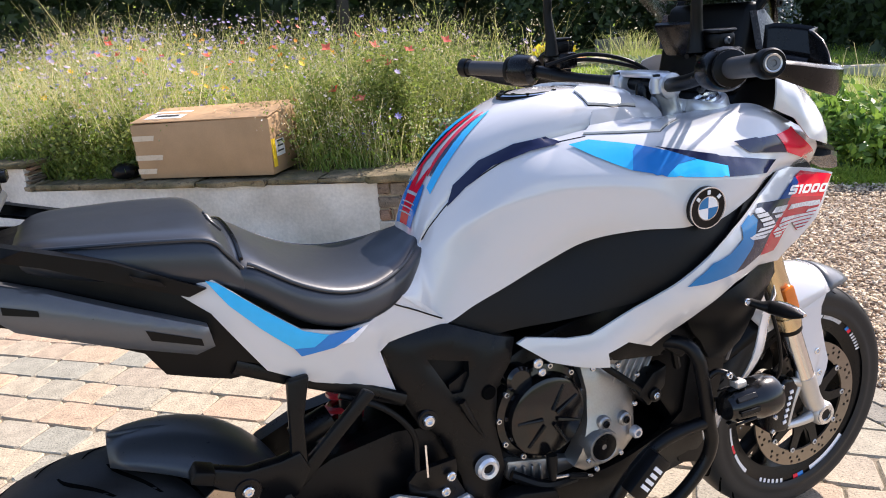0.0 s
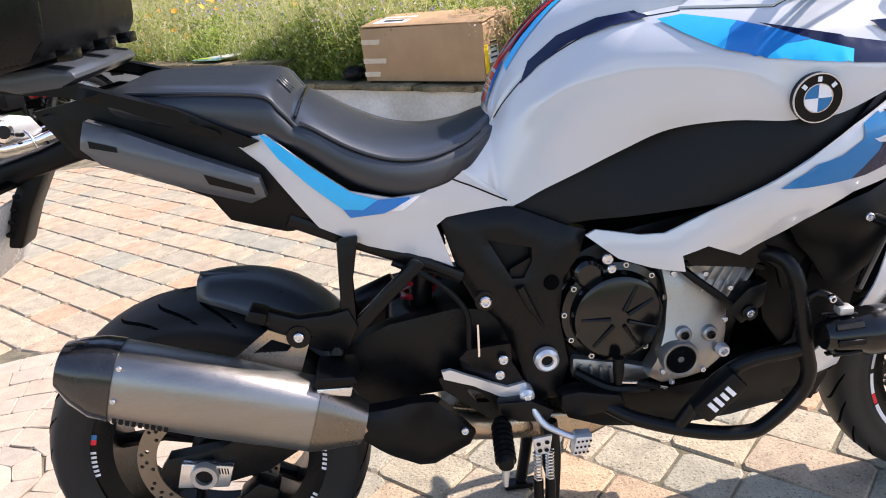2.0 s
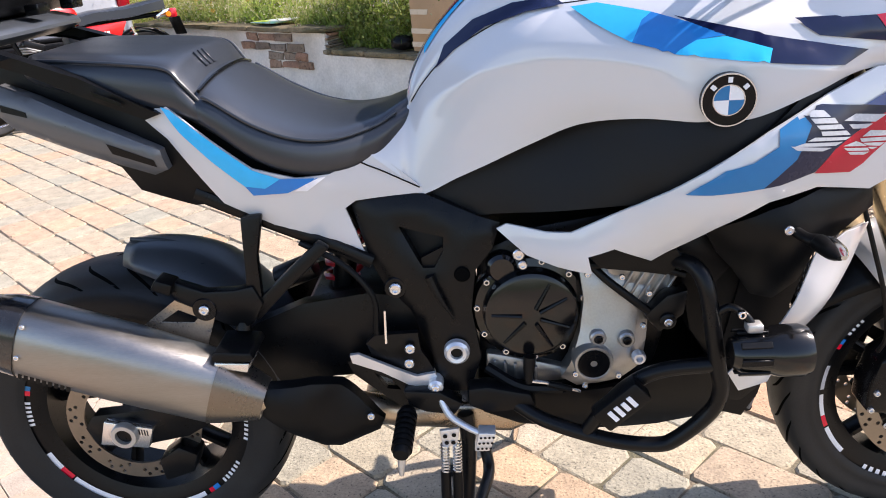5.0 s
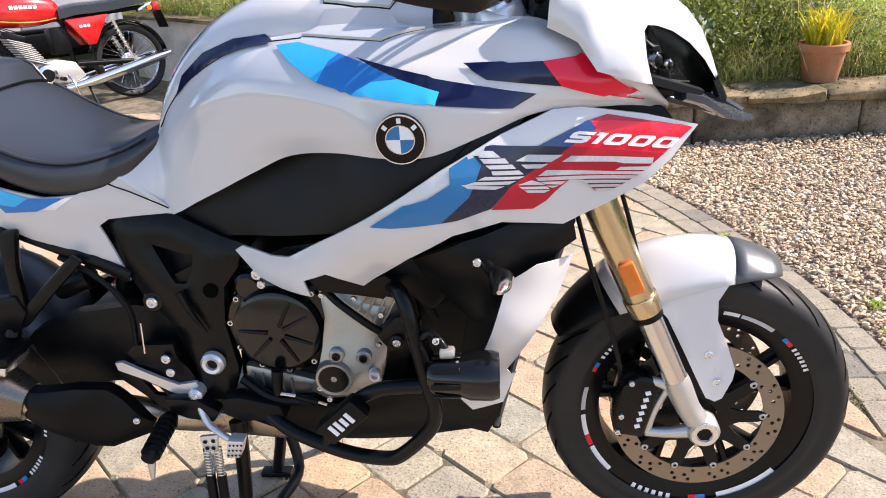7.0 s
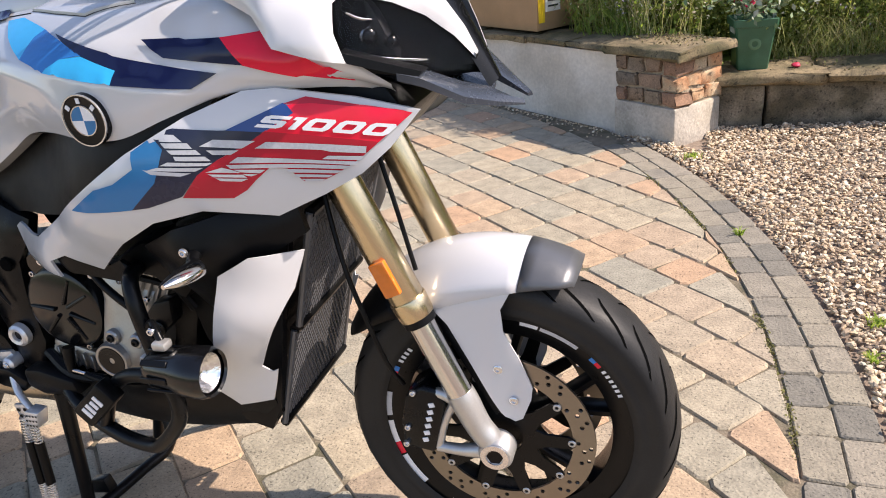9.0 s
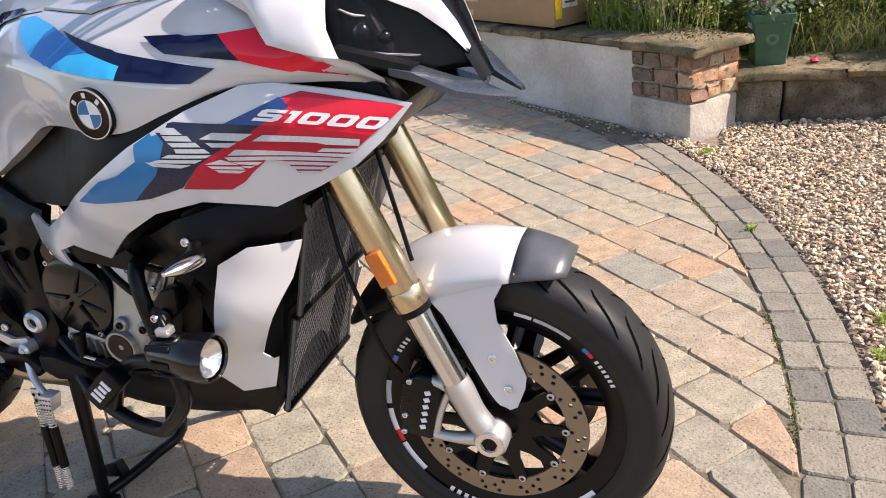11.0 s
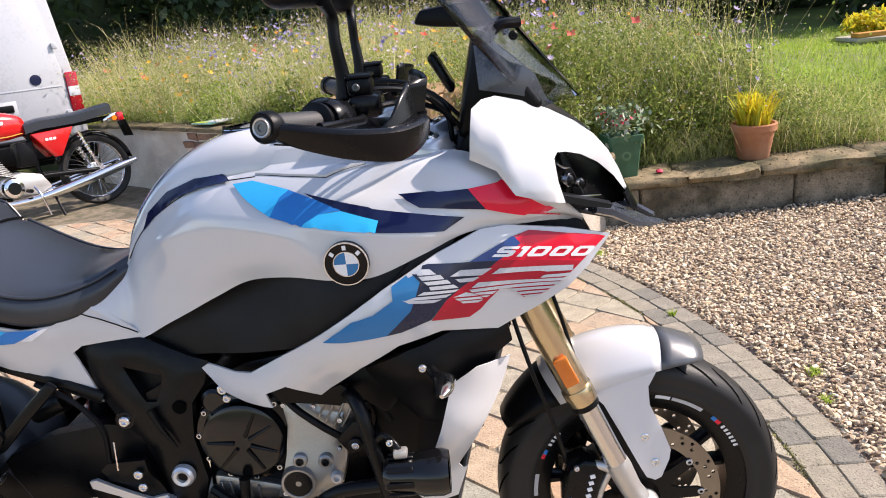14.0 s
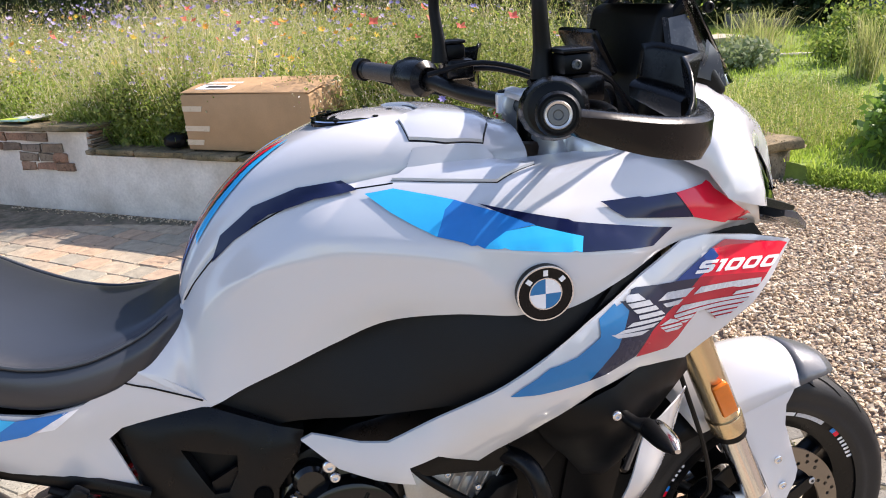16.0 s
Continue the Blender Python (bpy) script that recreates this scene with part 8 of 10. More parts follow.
# lawn and far growth
n = 52000
xy = np.c_[3.2 + 8.5 * rng.random(n) ** 1.3, 3.05 + 7 * rng.random(n) ** 1.3]
xy = xy[(xy[:, 0] > 3.95) | (xy[:, 1] > 3.4)]
b = np.c_[xy, heights(xy)]
v, f, _ = blades(b, rng.uniform(0.02, 0.07, len(b)), rng.uniform(0.004, 0.010, len(b)), rng.uniform(0.2, 0.9, len(b)))
stuff("lawn_grass", v, f, LAWNBLADE, "bright sunlit lawn grass", "lawn")


def shrub(name, c, r, n, m, size, label, category="shrub", stalk=True):
    """A loose bush: short twigs from one foot and leaves all through an uneven crown."""
    c = np.array(c, float)
    t = thing(name, label, category, pose(*c))
    for k in range(5 if stalk else 0):
        a = 6.28 * k / 5
        part("twig", tube([(0, 0, 0), (r[0] * 0.3 * math.cos(a), r[1] * 0.3 * math.sin(a), r[2] * 0.5), (r[0] * 0.6 * math.cos(a + 0.3), r[1] * 0.6 * math.sin(a + 0.3), r[2] * 1.0)], [0.02 * r[2] + 0.004, 0.01 * r[2] + 0.003, 0.003], 6), DARKBARK, t)
    d = rng.normal(size=(n, 3))
    d /= np.linalg.norm(d, axis=1)[:, None]
    lump = 1 + 0.22 * np.sin(d[:, 0] * 5 + c[0]) * np.sin(d[:, 2] * 6 + c[1]) + 0.12 * np.sin(d[:, 1] * 9)
    p = d * (rng.random(n) ** 0.45 * lump)[:, None] * np.array(r) + np.array([0, 0, r[2] * 0.95])
    p = p[p[:, 2] > 0.0]
    v, f = leaves(p, rng.uniform(size * 0.6, size * 1.4, len(p)))
    o = tagged(new("crown", mesh_raw("crown", v, f, m)), kind="stuff")
    o.parent = t
    return t


shrub("lawn_shrub", (5.4, 5.6, bed_height(5.4, 5.6)), (0.30, 0.30, 0.15), 1200, mat("grey_green_leaves", (0.20, 0.27, 0.11), 0.7, 0, 0.2, 10, spread="island", thin=0.4, second=[(0.32, 0.36, 0.22), (0.18, 0.23, 0.10)]), 0.06, "grey-green shrub spreading on the lawn")
shrub("golden_shrub", (6.32, 8.6, 0.45), (0.32, 0.30, 0.15), 1500, YELLOWLEAF, 0.07, "golden-leaved shrub above the garden steps")
# airy growth behind the block wall and along the lawn's front edge
n = 5000
xy = np.c_[2.35 + 3.2 * rng.random(n) ** 0.9, 3.22 + 1.5 * rng.random(n) ** 1.3]
xy = xy[xy[:, 1] > 3.2 + 0.25 * np.clip(xy[:, 0] - 4.0, 0, 2)]
b = np.c_[xy, heights(xy)]
v, f, _ = blades(b, rng.uniform(0.08, 0.32, len(b)) * np.clip(1.25 - 0.25 * (b[:, 0] - 2.4), 0.4, 1.2), rng.uniform(0.0025, 0.006, len(b)), rng.uniform(0.1, 0.6, len(b)))
stuff("wild_growth", v, f, GRASS, "airy yellow-green growth behind the block wall", "grass")
pick = rng.choice(len(b), 26000)
c = b[pick] + np.c_[rng.normal(size=(26000, 2)) * 0.03, rng.random(26000) ** 1.2 * 0.30 * np.clip(1.25 - 0.25 * (b[pick, 0] - 2.4), 0.4, 1.2)]
v, f = leaves(c, rng.uniform(0.008, 0.024, len(c)))
stuff("wild_leaves", v, f, LEAF, "small green leaves behind the block wall", "leaves")
n = 16000
xy = np.c_[4.0 + 4.5 * rng.random(n), 0.2 + 3.4 * rng.random(n)]
xy = xy[(xy[:, 0] - 4.0) * 0.95 + (xy[:, 1] - 3.0) * 0.7 > -0.06 + 0.12 * rng.random(n) ** 2]
b = np.c_[xy, heights(xy)]
v, f, _ = blades(b, rng.uniform(0.03, 0.09, len(b)), rng.uniform(0.005, 0.012, len(b)), rng.uniform(0.2, 0.9, len(b)))
stuff("lawn_edge_grass", v, f, LAWNBLADE, "bright grass along the gravel's edge", "lawn")
# tufts rooted on the lawn's sloping edge
edge_line = np.array([(4.05, 2.95), (4.3, 2.57), (4.68, 2.1), (5.3, 1.4), (6.5, 0.2)])
u = rng.random(7000) * 3.999
k = u.astype(int)
xy = edge_line[k] + (edge_line[k + 1] - edge_line[k]) * (u - k)[:, None]
w = rng.random(7000) ** 0.7
b = np.c_[xy - np.c_[0.075 * w, 0.11 * w], heights(xy) * (1 - w) - 0.03 * w]
v, f, _ = blades(b, rng.uniform(0.03, 0.09, 7000), rng.uniform(0.004, 0.010, 7000), rng.uniform(0.3, 1.0, 7000))
stuff("lawn_fringe", v, f, LAWNBLADE, "ragged grass hanging over the gravel's edge", "lawn")
BROADLEAF = mat("broad_leaves", (0.14, 0.27, 0.04), 0.45, 0, 0.25, 10, spread="island", thin=0.35, second=[(0.24, 0.38, 0.06), (0.08, 0.17, 0.03), (0.17, 0.25, 0.07)])
for x, y, r, h in ((4.66, 2.92, 0.20, 0.22), (4.74, 2.52, 0.22, 0.24), (4.82, 2.14, 0.22, 0.22), (5.02, 2.80, 0.26, 0.27), (5.10, 2.36, 0.26, 0.26), (5.28, 1.92, 0.30, 0.24), (4.98, 3.22, 0.22, 0.23), (5.62, 1.55, 0.34, 0.24)):
    shrub("leafy_plant", (x, y, bed_height(x, y) - 0.01), (r, r, h), 700, BROADLEAF, 0.075, "bright green broad-leaved plant beside the gravel", "plant")
shrub("leafy_shrub", (7.6, 6.4, 0.25), (0.7, 0.5, 0.35), 3600, LEAF, 0.06, "dark green leafy plants by the steps")

for x, y, r, h, n in ((3.24, 3.36, 0.22, 0.15, 2600), (3.55, 3.42, 0.22, 0.13, 2400), (3.40, 3.75, 0.28, 0.16, 2600), (2.62, 3.52, 0.24, 0.20, 1700), (2.50, 3.90, 0.28, 0.28, 2000), (2.88, 3.80, 0.28, 0.20, 1800)):
    shrub("wild_bush", (x, y, bed_height(x, y)), (r, r, h), n, WILDLEAF, 0.017, "airy yellow-green bush of tiny leaves behind the block wall", "bush")

# far hedge: an uneven bank of leaves before dark trunks
n = 60000
hx, hz = rng.uniform(-16, 24, n), 0.1 + 8.5 * rng.random(n)
hy = 14.5 + 1.0 * np.sin(hx * 0.9) + 0.6 * np.sin(hx * 2.3 + hz) + 0.5 * np.sin(hz * 2.1) + rng.uniform(-0.4, 0.9, n)
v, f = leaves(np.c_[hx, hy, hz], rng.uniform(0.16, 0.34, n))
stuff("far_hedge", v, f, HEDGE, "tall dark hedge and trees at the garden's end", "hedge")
# added dark sheet behind the leaves, standing for the hedge's inner shade
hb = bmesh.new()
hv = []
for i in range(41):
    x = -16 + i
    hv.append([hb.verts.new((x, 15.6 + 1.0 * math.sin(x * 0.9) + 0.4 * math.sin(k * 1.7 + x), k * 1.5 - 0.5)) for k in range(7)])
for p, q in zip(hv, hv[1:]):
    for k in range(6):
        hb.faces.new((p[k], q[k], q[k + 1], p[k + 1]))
solid("hedge_depth", hb, HEDGE, "dark sheet standing for deep shade inside the tall hedge", "hedge", kind="structure")
for i, (x, y, r) in enumerate(((8.0, 11.5, 0.06), (10.6, 12.0, 0.14), (4.5, 12.8, 0.12))):
    t = thing("tree", "dark tree trunk with shaded limbs before the hedge", "tree", pose(x, y, 0.4))
    part("trunk", tube([(0, 0, -0.2), (0.03, 0, 1.2), (-0.05, 0.05, 2.8), (0.08, 0, 4.4)], [r * 1.3, r, r * 0.8, r * 0.4], 10), DARKBARK, t)
    for k in range(4):
        a = k * 1.7 + i
        part("limb", tube([(0, 0, 1.9 + 0.4 * k), (0.5 * math.cos(a), 0.5 * math.sin(a), 2.4 + 0.4 * k), (1.1 * math.cos(a), 1.1 * math.sin(a), 2.7 + 0.5 * k)], [r * 0.5, r * 0.35, r * 0.1], 7), DARKBARK, t)
    d = rng.normal(size=(5000, 3))
    d /= np.linalg.norm(d, axis=1)[:, None]
    p = d * (rng.random(5000) ** 0.4)[:, None] * np.array([2.0, 1.6, 1.5]) * (1 + 0.25 * np.sin(d[:, 0] * 6 + i) * np.sin(d[:, 1] * 5))[:, None] + np.array([0, 0, 4.0])
    v, f = leaves(p, rng.uniform(0.10, 0.22, len(p)))
    o = tagged(new("crown", mesh_raw("crown", v, f, HEDGE)), kind="stuff")
    o.parent = t

# garden steps and terrace walls
STEP = mat("garden_step_stone", (0.42, 0.38, 0.30), 0.9, 0, 0.2, 8, 0.6, 50)
WOOD = mat("orange_timber", (0.55, 0.25, 0.05), 0.6, 0, 0.2, 20, aniso=(0.2, 1, 1))
for k, (x0, x1, y, z0, z1) in enumerate(((5.75, 6.85, 8.0, 0.20, 0.50), (6.85, 7.7, 7.7, 0.10, 0.34), (7.5, 8.8, 7.2, 0.02, 0.20))):
    t = thing("garden_step", "pale stone terrace step with a flat tread", "step", pose((x0 + x1) / 2, y, z0), group="garden steps")
    part("riser", slab(x1 - x0, 0.45, z1 - z0 - 0.05, 0.01, 300 + k), STEP, t)
    s = slab(x1 - x0 + 0.06, 0.52, 0.05, 0.008, 310 + k)
    bmesh.ops.translate(s, vec=(0, 0, z1 - z0 - 0.05), verts=s.verts[:])
    part("tread", s, STEP, t)
solid("timber_plank", box((0.62, 0.16, 0.05), (0, 0, 0.025), 0.008), WOOD, "orange timber plank lying on a garden step", "plank", pose(6.05, 7.85, 0.502, 0, 0, 4))
# terrace stone coloured dark, so the deep shade there is in the colour
SHADESTONE = mat("shaded_terrace_stone", (0.13, 0.12, 0.11), 0.9, 0, 0.3, 6, 0.6, 30)
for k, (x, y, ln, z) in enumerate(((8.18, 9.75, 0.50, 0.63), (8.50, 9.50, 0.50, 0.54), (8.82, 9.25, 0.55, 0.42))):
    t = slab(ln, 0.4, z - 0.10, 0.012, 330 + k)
    solid("terrace_wall", t, SHADESTONE, "grey stone terrace wall with deep shade in its colour", "wall", pose(x, y, 0.12, 0, 0, -36), "terrace walls", "structure")
t = slab(0.20, 0.20, 0.22, 0.008, 340)
solid("garden_pier", t, STEP, "short pale stone pier beside the lawn", "pier", pose(5.98, 6.26, 0.30))
t = slab(0.50, 0.16, 0.13, 0.008, 341)
solid("lawn_ledge", t, STEP, "low pale stone ledge at the back of the lawn", "ledge", pose(6.28, 6.03, 0.30, 0, 0, -37))
t = slab(1.5, 0.18, 0.12, 0.008, 342)
solid("lawn_ledge", t, STEP, "low pale stone ledge at the back of the lawn", "ledge", pose(7.62, 4.45, 0.27, 0, 0, -52))
# near hedge closing the lawn; a dark sheet inside stands for the trees' shade
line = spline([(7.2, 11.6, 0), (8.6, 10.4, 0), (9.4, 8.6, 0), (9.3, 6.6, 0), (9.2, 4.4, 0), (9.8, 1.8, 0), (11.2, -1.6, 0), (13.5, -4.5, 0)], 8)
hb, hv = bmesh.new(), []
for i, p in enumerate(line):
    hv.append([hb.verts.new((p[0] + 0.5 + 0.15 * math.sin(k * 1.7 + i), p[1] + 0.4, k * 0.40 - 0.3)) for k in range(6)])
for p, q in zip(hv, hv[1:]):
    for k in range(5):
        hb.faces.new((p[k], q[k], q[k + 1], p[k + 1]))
solid("near_hedge_depth", hb, HEDGE, "dark sheet standing for deep shade inside the hedge beside the lawn", "hedge", kind="structure")
n = 15000
ln = np.array([tuple(p)[:2] for p in line])
u = rng.random(n) * (len(ln) - 1.001)
k = u.astype(int)
c = ln[k] + (ln[k + 1] - ln[k]) * (u - k)[:, None]
hz = 0.15 + 1.75 * rng.random(n)
off = 0.25 * np.sin(u * 1.9) + 0.18 * np.sin(hz * 3 + u) + rng.uniform(-0.25, 0.35, n)
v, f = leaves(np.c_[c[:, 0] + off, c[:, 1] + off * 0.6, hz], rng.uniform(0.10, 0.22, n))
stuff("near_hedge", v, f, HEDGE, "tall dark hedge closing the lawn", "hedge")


def tuft(at_, n, height, spread, m, label, lean=0.5):
    b = np.array(at_)[None] + np.c_[rng.normal(size=(n, 2)) * spread, np.zeros(n)]
    b[:, 2] = heights(b[:, :2])
    v, f, _ = blades(b, rng.uniform(height * 0.5, height, n), rng.uniform(0.004, 0.009, n), rng.uniform(0.1, lean, n))
    stuff("tall_grass", v, f, m, label, "grass")


PALEBLADE = mat("pale_grass_blades", (0.42, 0.42, 0.18), 0.6, 0, 0.2, 10, spread="island", thin=0.5, second=[(0.30, 0.36, 0.10), (0.52, 0.45, 0.26)])
tuft((6.05, 4.75, 0), 240, 0.62, 0.07, PALEBLADE, "upright pale grass clump on the lawn", 0.3)
tuft((6.3, 6.7, 0), 260, 0.60, 0.16, PALEBLADE, "arching pale grass behind the stone pier", 1.1)
tuft((6.6, 3.3, 0), 420, 0.62, 0.24, PALEBLADE, "tall pale grass with arching plumes before the hedge", 0.7)
tuft((6.1, 3.9, 0), 300, 0.50, 0.22, PALEBLADE, "tall pale grass with arching plumes before the hedge", 0.6)
shrub("dark_shrub", (6.15, 5.30, bed_height(6.15, 5.30)), (0.26, 0.24, 0.15), 900, LEAF, 0.045, "small dark-leaved shrub at the back of the lawn")
shrub("dark_shrub", (6.75, 5.35, bed_height(6.75, 5.35)), (0.34, 0.30, 0.26), 1300, LEAF, 0.05, "small dark-leaved shrub at the back of the lawn")
BLUELEAF = mat("blue_grey_leaves", (0.10, 0.13, 0.14), 0.6, 0, 0.25, 10, spread="island", second=[(0.16, 0.19, 0.20), (0.06, 0.08, 0.09)])
shrub("blue_shrub", (7.6, 5.9, bed_height(7.6, 5.9)), (0.45, 0.40, 0.55), 2200, BLUELEAF, 0.05, "tall blue-grey shrub before the dark hedge")

# ---- things on and by the walls ----
CARD = mat("brown_cardboard", (0.40, 0.25, 0.13), 0.85, 0, 0.1, 12, 0.15, 120, second=[(0.36, 0.225, 0.115)])
TAPE = mat("packing_tape", (0.55, 0.45, 0.33), 0.3, 0, 0.08, 20)
PAPER = mat("paper_label", (0.75, 0.74, 0.71), 0.6, 0, 0.05, 30)
YELLOW = mat("yellow_print", (0.78, 0.52, 0.02), 0.5, 0, 0.05, 30)
BLACKINK = mat("black_print", (0.03, 0.03, 0.03), 0.6)
cardb = thing("cardboard_box", "long brown cardboard box with pale tape, on the wall", "box", Matrix.Translation(WALL_A + ALONG * 1.02 + BACK * 0.05 + Vector((0, 0, 0.446))) @ WALL_M.to_3x3().to_4x4())
L, D, H = 0.92, 0.37, 0.335
cbm = prism([(0, 0), (L, 0), (L + 0.01, H - 0.01), (L, H), (0.02, H + 0.012), (-0.015, H - 0.004)], 0, D, 0.004)
for v in cbm.verts:
    if v.co.y > D / 2 and v.co.z > H / 2:
        v.co.z += 0.055
lid_tilt = Matrix.Translation((0, 0, H)) @ Matrix.Rotation(math.atan2(0.055, D), 4, "X") @ Matrix.Translation((0, 0, -H))
part("carton", cbm, CARD, cardb)
part("lid_flap", prism([(-0.015, 0), (L, 0), (L + 0.004, 0.004), (-0.012, 0.006)], 0, 0.19, 0.001), CARD, cardb).matrix_local = Matrix.Translation((0, -0.004, H + 0.010)) @ Matrix.Rotation(radians(9.6), 4, "X")
for z0, ln in ((0.235, 0.15), (0.115, 0.19), (0.03, 0.13)):
    part("tape_strip", prism([(L - ln + 0.01, z0), (L + 0.006, z0), (L + 0.006, z0 + 0.032), (L - ln, z0 + 0.032)], -0.0022, 0.001, 0.0), TAPE, cardb)
part("shipping_label", box((0.002, 0.11, 0.17), (-0.008, 0.115, 0.185)), PAPER, cardb)
part("label_edge", box((0.0022, 0.045, 0.24), (-0.0085, 0.03, 0.165)), YELLOW, cardb)
for k in range(5):
    part("label_bar", box((0.0028, 0.075, 0.010), (-0.0092, 0.115, 0.25 - k * 0.03)), BLACKINK, cardb)
part("top_label", prism([(0.60, H + 0.016), (0.86, H + 0.016), (0.86, H + 0.018), (0.60, H + 0.018)], 0.06, 0.22, 0), PAPER, cardb).matrix_local = lid_tilt
part("top_print", prism([(0.64, H + 0.0185), (0.80, H + 0.0185), (0.80, H + 0.0195), (0.64, H + 0.0195)], 0.09, 0.13, 0), BLACKINK, cardb).matrix_local = lid_tilt
# dark bag beside the box
bag = bmesh.new()
bmesh.ops.create_icosphere(bag, subdivisions=3, radius=1)
for v in bag.verts:
    v.co *= 1 + 0.16 * noise.noise(v.co * 2.5)
    v.co = Vector((v.co.x * 0.085, v.co.y * 0.06, max(-0.04, v.co.z * 0.055)))
solid("dark_pouch", idx(bag), BLACKP, "small crumpled black pouch beside the cardboard box", "pouch", Matrix.Translation(WALL_A + ALONG * 2.08 + BACK * 0.10 + Vector((0, 0, 0.487))))
# papers on the higher wall
PRINTG = mat("green_print", (0.25, 0.55, 0.45), 0.5, 0, 0.2, 30, second=[(0.55, 0.65, 0.6)])
pm = Matrix.Translation(WALL_A + ALONG * 3.55 + BACK * 0.13 + Vector((0, 0, 0.601))) @ WALL_M.to_3x3().to_4x4()
mag = thing("magazines", "two thin green and white magazines on the wall", "magazine", pm)
part("magazine", prism([(-0.16, 0), (0.14, 0), (0.14, 0.006), (-0.16, 0.012)], -0.10, 0.11, 0.001), PRINTG, mag)
part("cover_sheet", prism([(-0.20, 0.013), (0.06, 0.009), (0.06, 0.011), (-0.20, 0.021)], -0.06, 0.15, 0.0), PAPER, mag)
part("cover_band", prism([(-0.05, 0.0135), (0.12, 0.0085), (0.12, 0.0105), (-0.05, 0.0155)], -0.09, -0.03, 0.0), mat("lime_print", (0.55, 0.68, 0.08), 0.5), mag)

# green square pot with a flowering plant
GREENP = mat("green_glazed_pot", (0.035, 0.11, 0.055), 0.4, 0, 0.15, 20, second=[(0.05, 0.14, 0.08)])
TERRA = mat("terracotta", (0.40, 0.16, 0.07), 0.85, 0, 0.15, 18, 0.3, 120, second=[(0.46, 0.22, 0.12)])
pot = thing("plant_pot", "square green pot with red and white flowers on the ledge", "pot", pose(2.12, 3.02, 0.262, 0, 0, 8))
rows = []
for z, w in ((0, 0.070), (0.008, 0.073), (0.21, 0.093), (0.212, 0.102), (0.245, 0.104), (0.248, 0.098), (0.215, 0.092)):
    rows.append([(w * sx, w * sy, z) for sx, sy in ((-1, -0.9), (-0.9, -1), (0.9, -1), (1, -0.9), (1, 0.9), (0.9, 1), (-0.9, 1), (-1, 0.9))])
part("pot_body", rings(rows), GREENP, pot)
part("pot_crest", weld(lathe([(0.014, -0.002), (0.022, -0.003), (0.03, -0.001)], (0, -0.0855, 0.13), "y", 20)), mat("green_relief", (0.08, 0.17, 0.08), 0.5), pot)
part("compost", box((0.18, 0.18, 0.01), (0, 0, 0.214)), SOIL, pot)
c = rng.normal(size=(420, 3)) * np.array([0.085, 0.07, 0.05]) + np.array([0, 0, 0.32])
v, f = leaves(c, rng.uniform(0.025, 0.05, len(c)))
o = tagged(new("foliage", mesh_raw("foliage", v, f, mat("silver_leaves", (0.22, 0.28, 0.16), 0.7, 0, 0.2, 20, spread="island", second=[(0.10, 0.18, 0.06), (0.45, 0.45, 0.36)]))), kind="stuff")
o.parent = pot
c = rng.normal(size=(30, 3)) * np.array([0.08, 0.06, 0.03]) + np.array([-0.02, -0.03, 0.345])
v, f = leaves(c, rng.uniform(0.025, 0.04, len(c)))
o = tagged(new("blossom", mesh_raw("blossom", v, f, mat("crimson_petals", (0.55, 0.02, 0.07), 0.6, 0, 0.1, 20))), kind="stuff")
o.parent = pot
fb = bmesh.new()
bmesh.ops.create_icosphere(fb, subdivisions=2, radius=0.022)
for v in fb.verts:
    v.co = Vector((v.co.x, v.co.y, max(-0.010, v.co.z * 0.6))) * (1 + 0.3 * noise.noise(v.co * 60))
solid("fallen_blossom", idx(fb), bpy.data.materials["crimson_petals"], "fallen crimson blossom on the stone ledge", "flower", pose(2.33, 2.98, 0.275))

pot2 = thing("plant_pot", "round terracotta pot of golden grass-like leaves", "pot", pose(2.93, 3.16, 0.262))
part("pot_body", weld(lathe([(0, 0), (0.085, 0), (0.090, 0.006), (0.118, 0.165), (0.130, 0.168), (0.133, 0.205), (0.128, 0.212), (0.116, 0.21), (0.112, 0.18), (0, 0.175)], (0, 0, 0), "z", 40)), TERRA, pot2)
n = 260
a, rr = rng.uniform(0, 6.28, n), 0.09 * np.sqrt(rng.random(n))
b = np.c_[rr * np.cos(a), rr * np.sin(a), np.full(n, 0.175)]
v, f, _ = blades(b, rng.uniform(0.10, 0.27, n), rng.uniform(0.009, 0.017, n), rng.uniform(0.15, 0.75, n))
o = tagged(new("foliage", mesh_raw("foliage", v, f, YELLOWLEAF)), kind="stuff")
o.parent = pot2
# dry leaf litter on the ledge and the pier's cap, and wisps leaning out over the ledge
n = 900
c = np.c_[rng.uniform(1.95, 3.95, n), np.zeros(n), np.full(n, 0.262)]
c[:, 1] = 2.87 + (c[:, 0] - 1.93) * 0.091 + 0.30 - 0.36 * rng.random(n) ** 2.2
k = rng.uniform(-0.03, 0.36, 260)
q = wall_pt(k, 0.02 + 0.28 * rng.random(260) ** 0.6)
c = np.concatenate([c, np.c_[q, np.full(260, 0.455)]])
v, f = leaves(c, rng.uniform(0.008, 0.022, len(c)))
stuff("leaf_litter", v, f, mat("dry_leaves", (0.20, 0.15, 0.07), 0.85, 0, 0.3, 20, spread="island", second=[(0.32, 0.24, 0.12), (0.12, 0.12, 0.04), (0.24, 0.23, 0.08)]), "dry leaf litter on the ledge", "litter")
n = 700
b = np.c_[rng.uniform(2.2, 3.9, n), np.zeros(n), np.full(n, 0.25)]
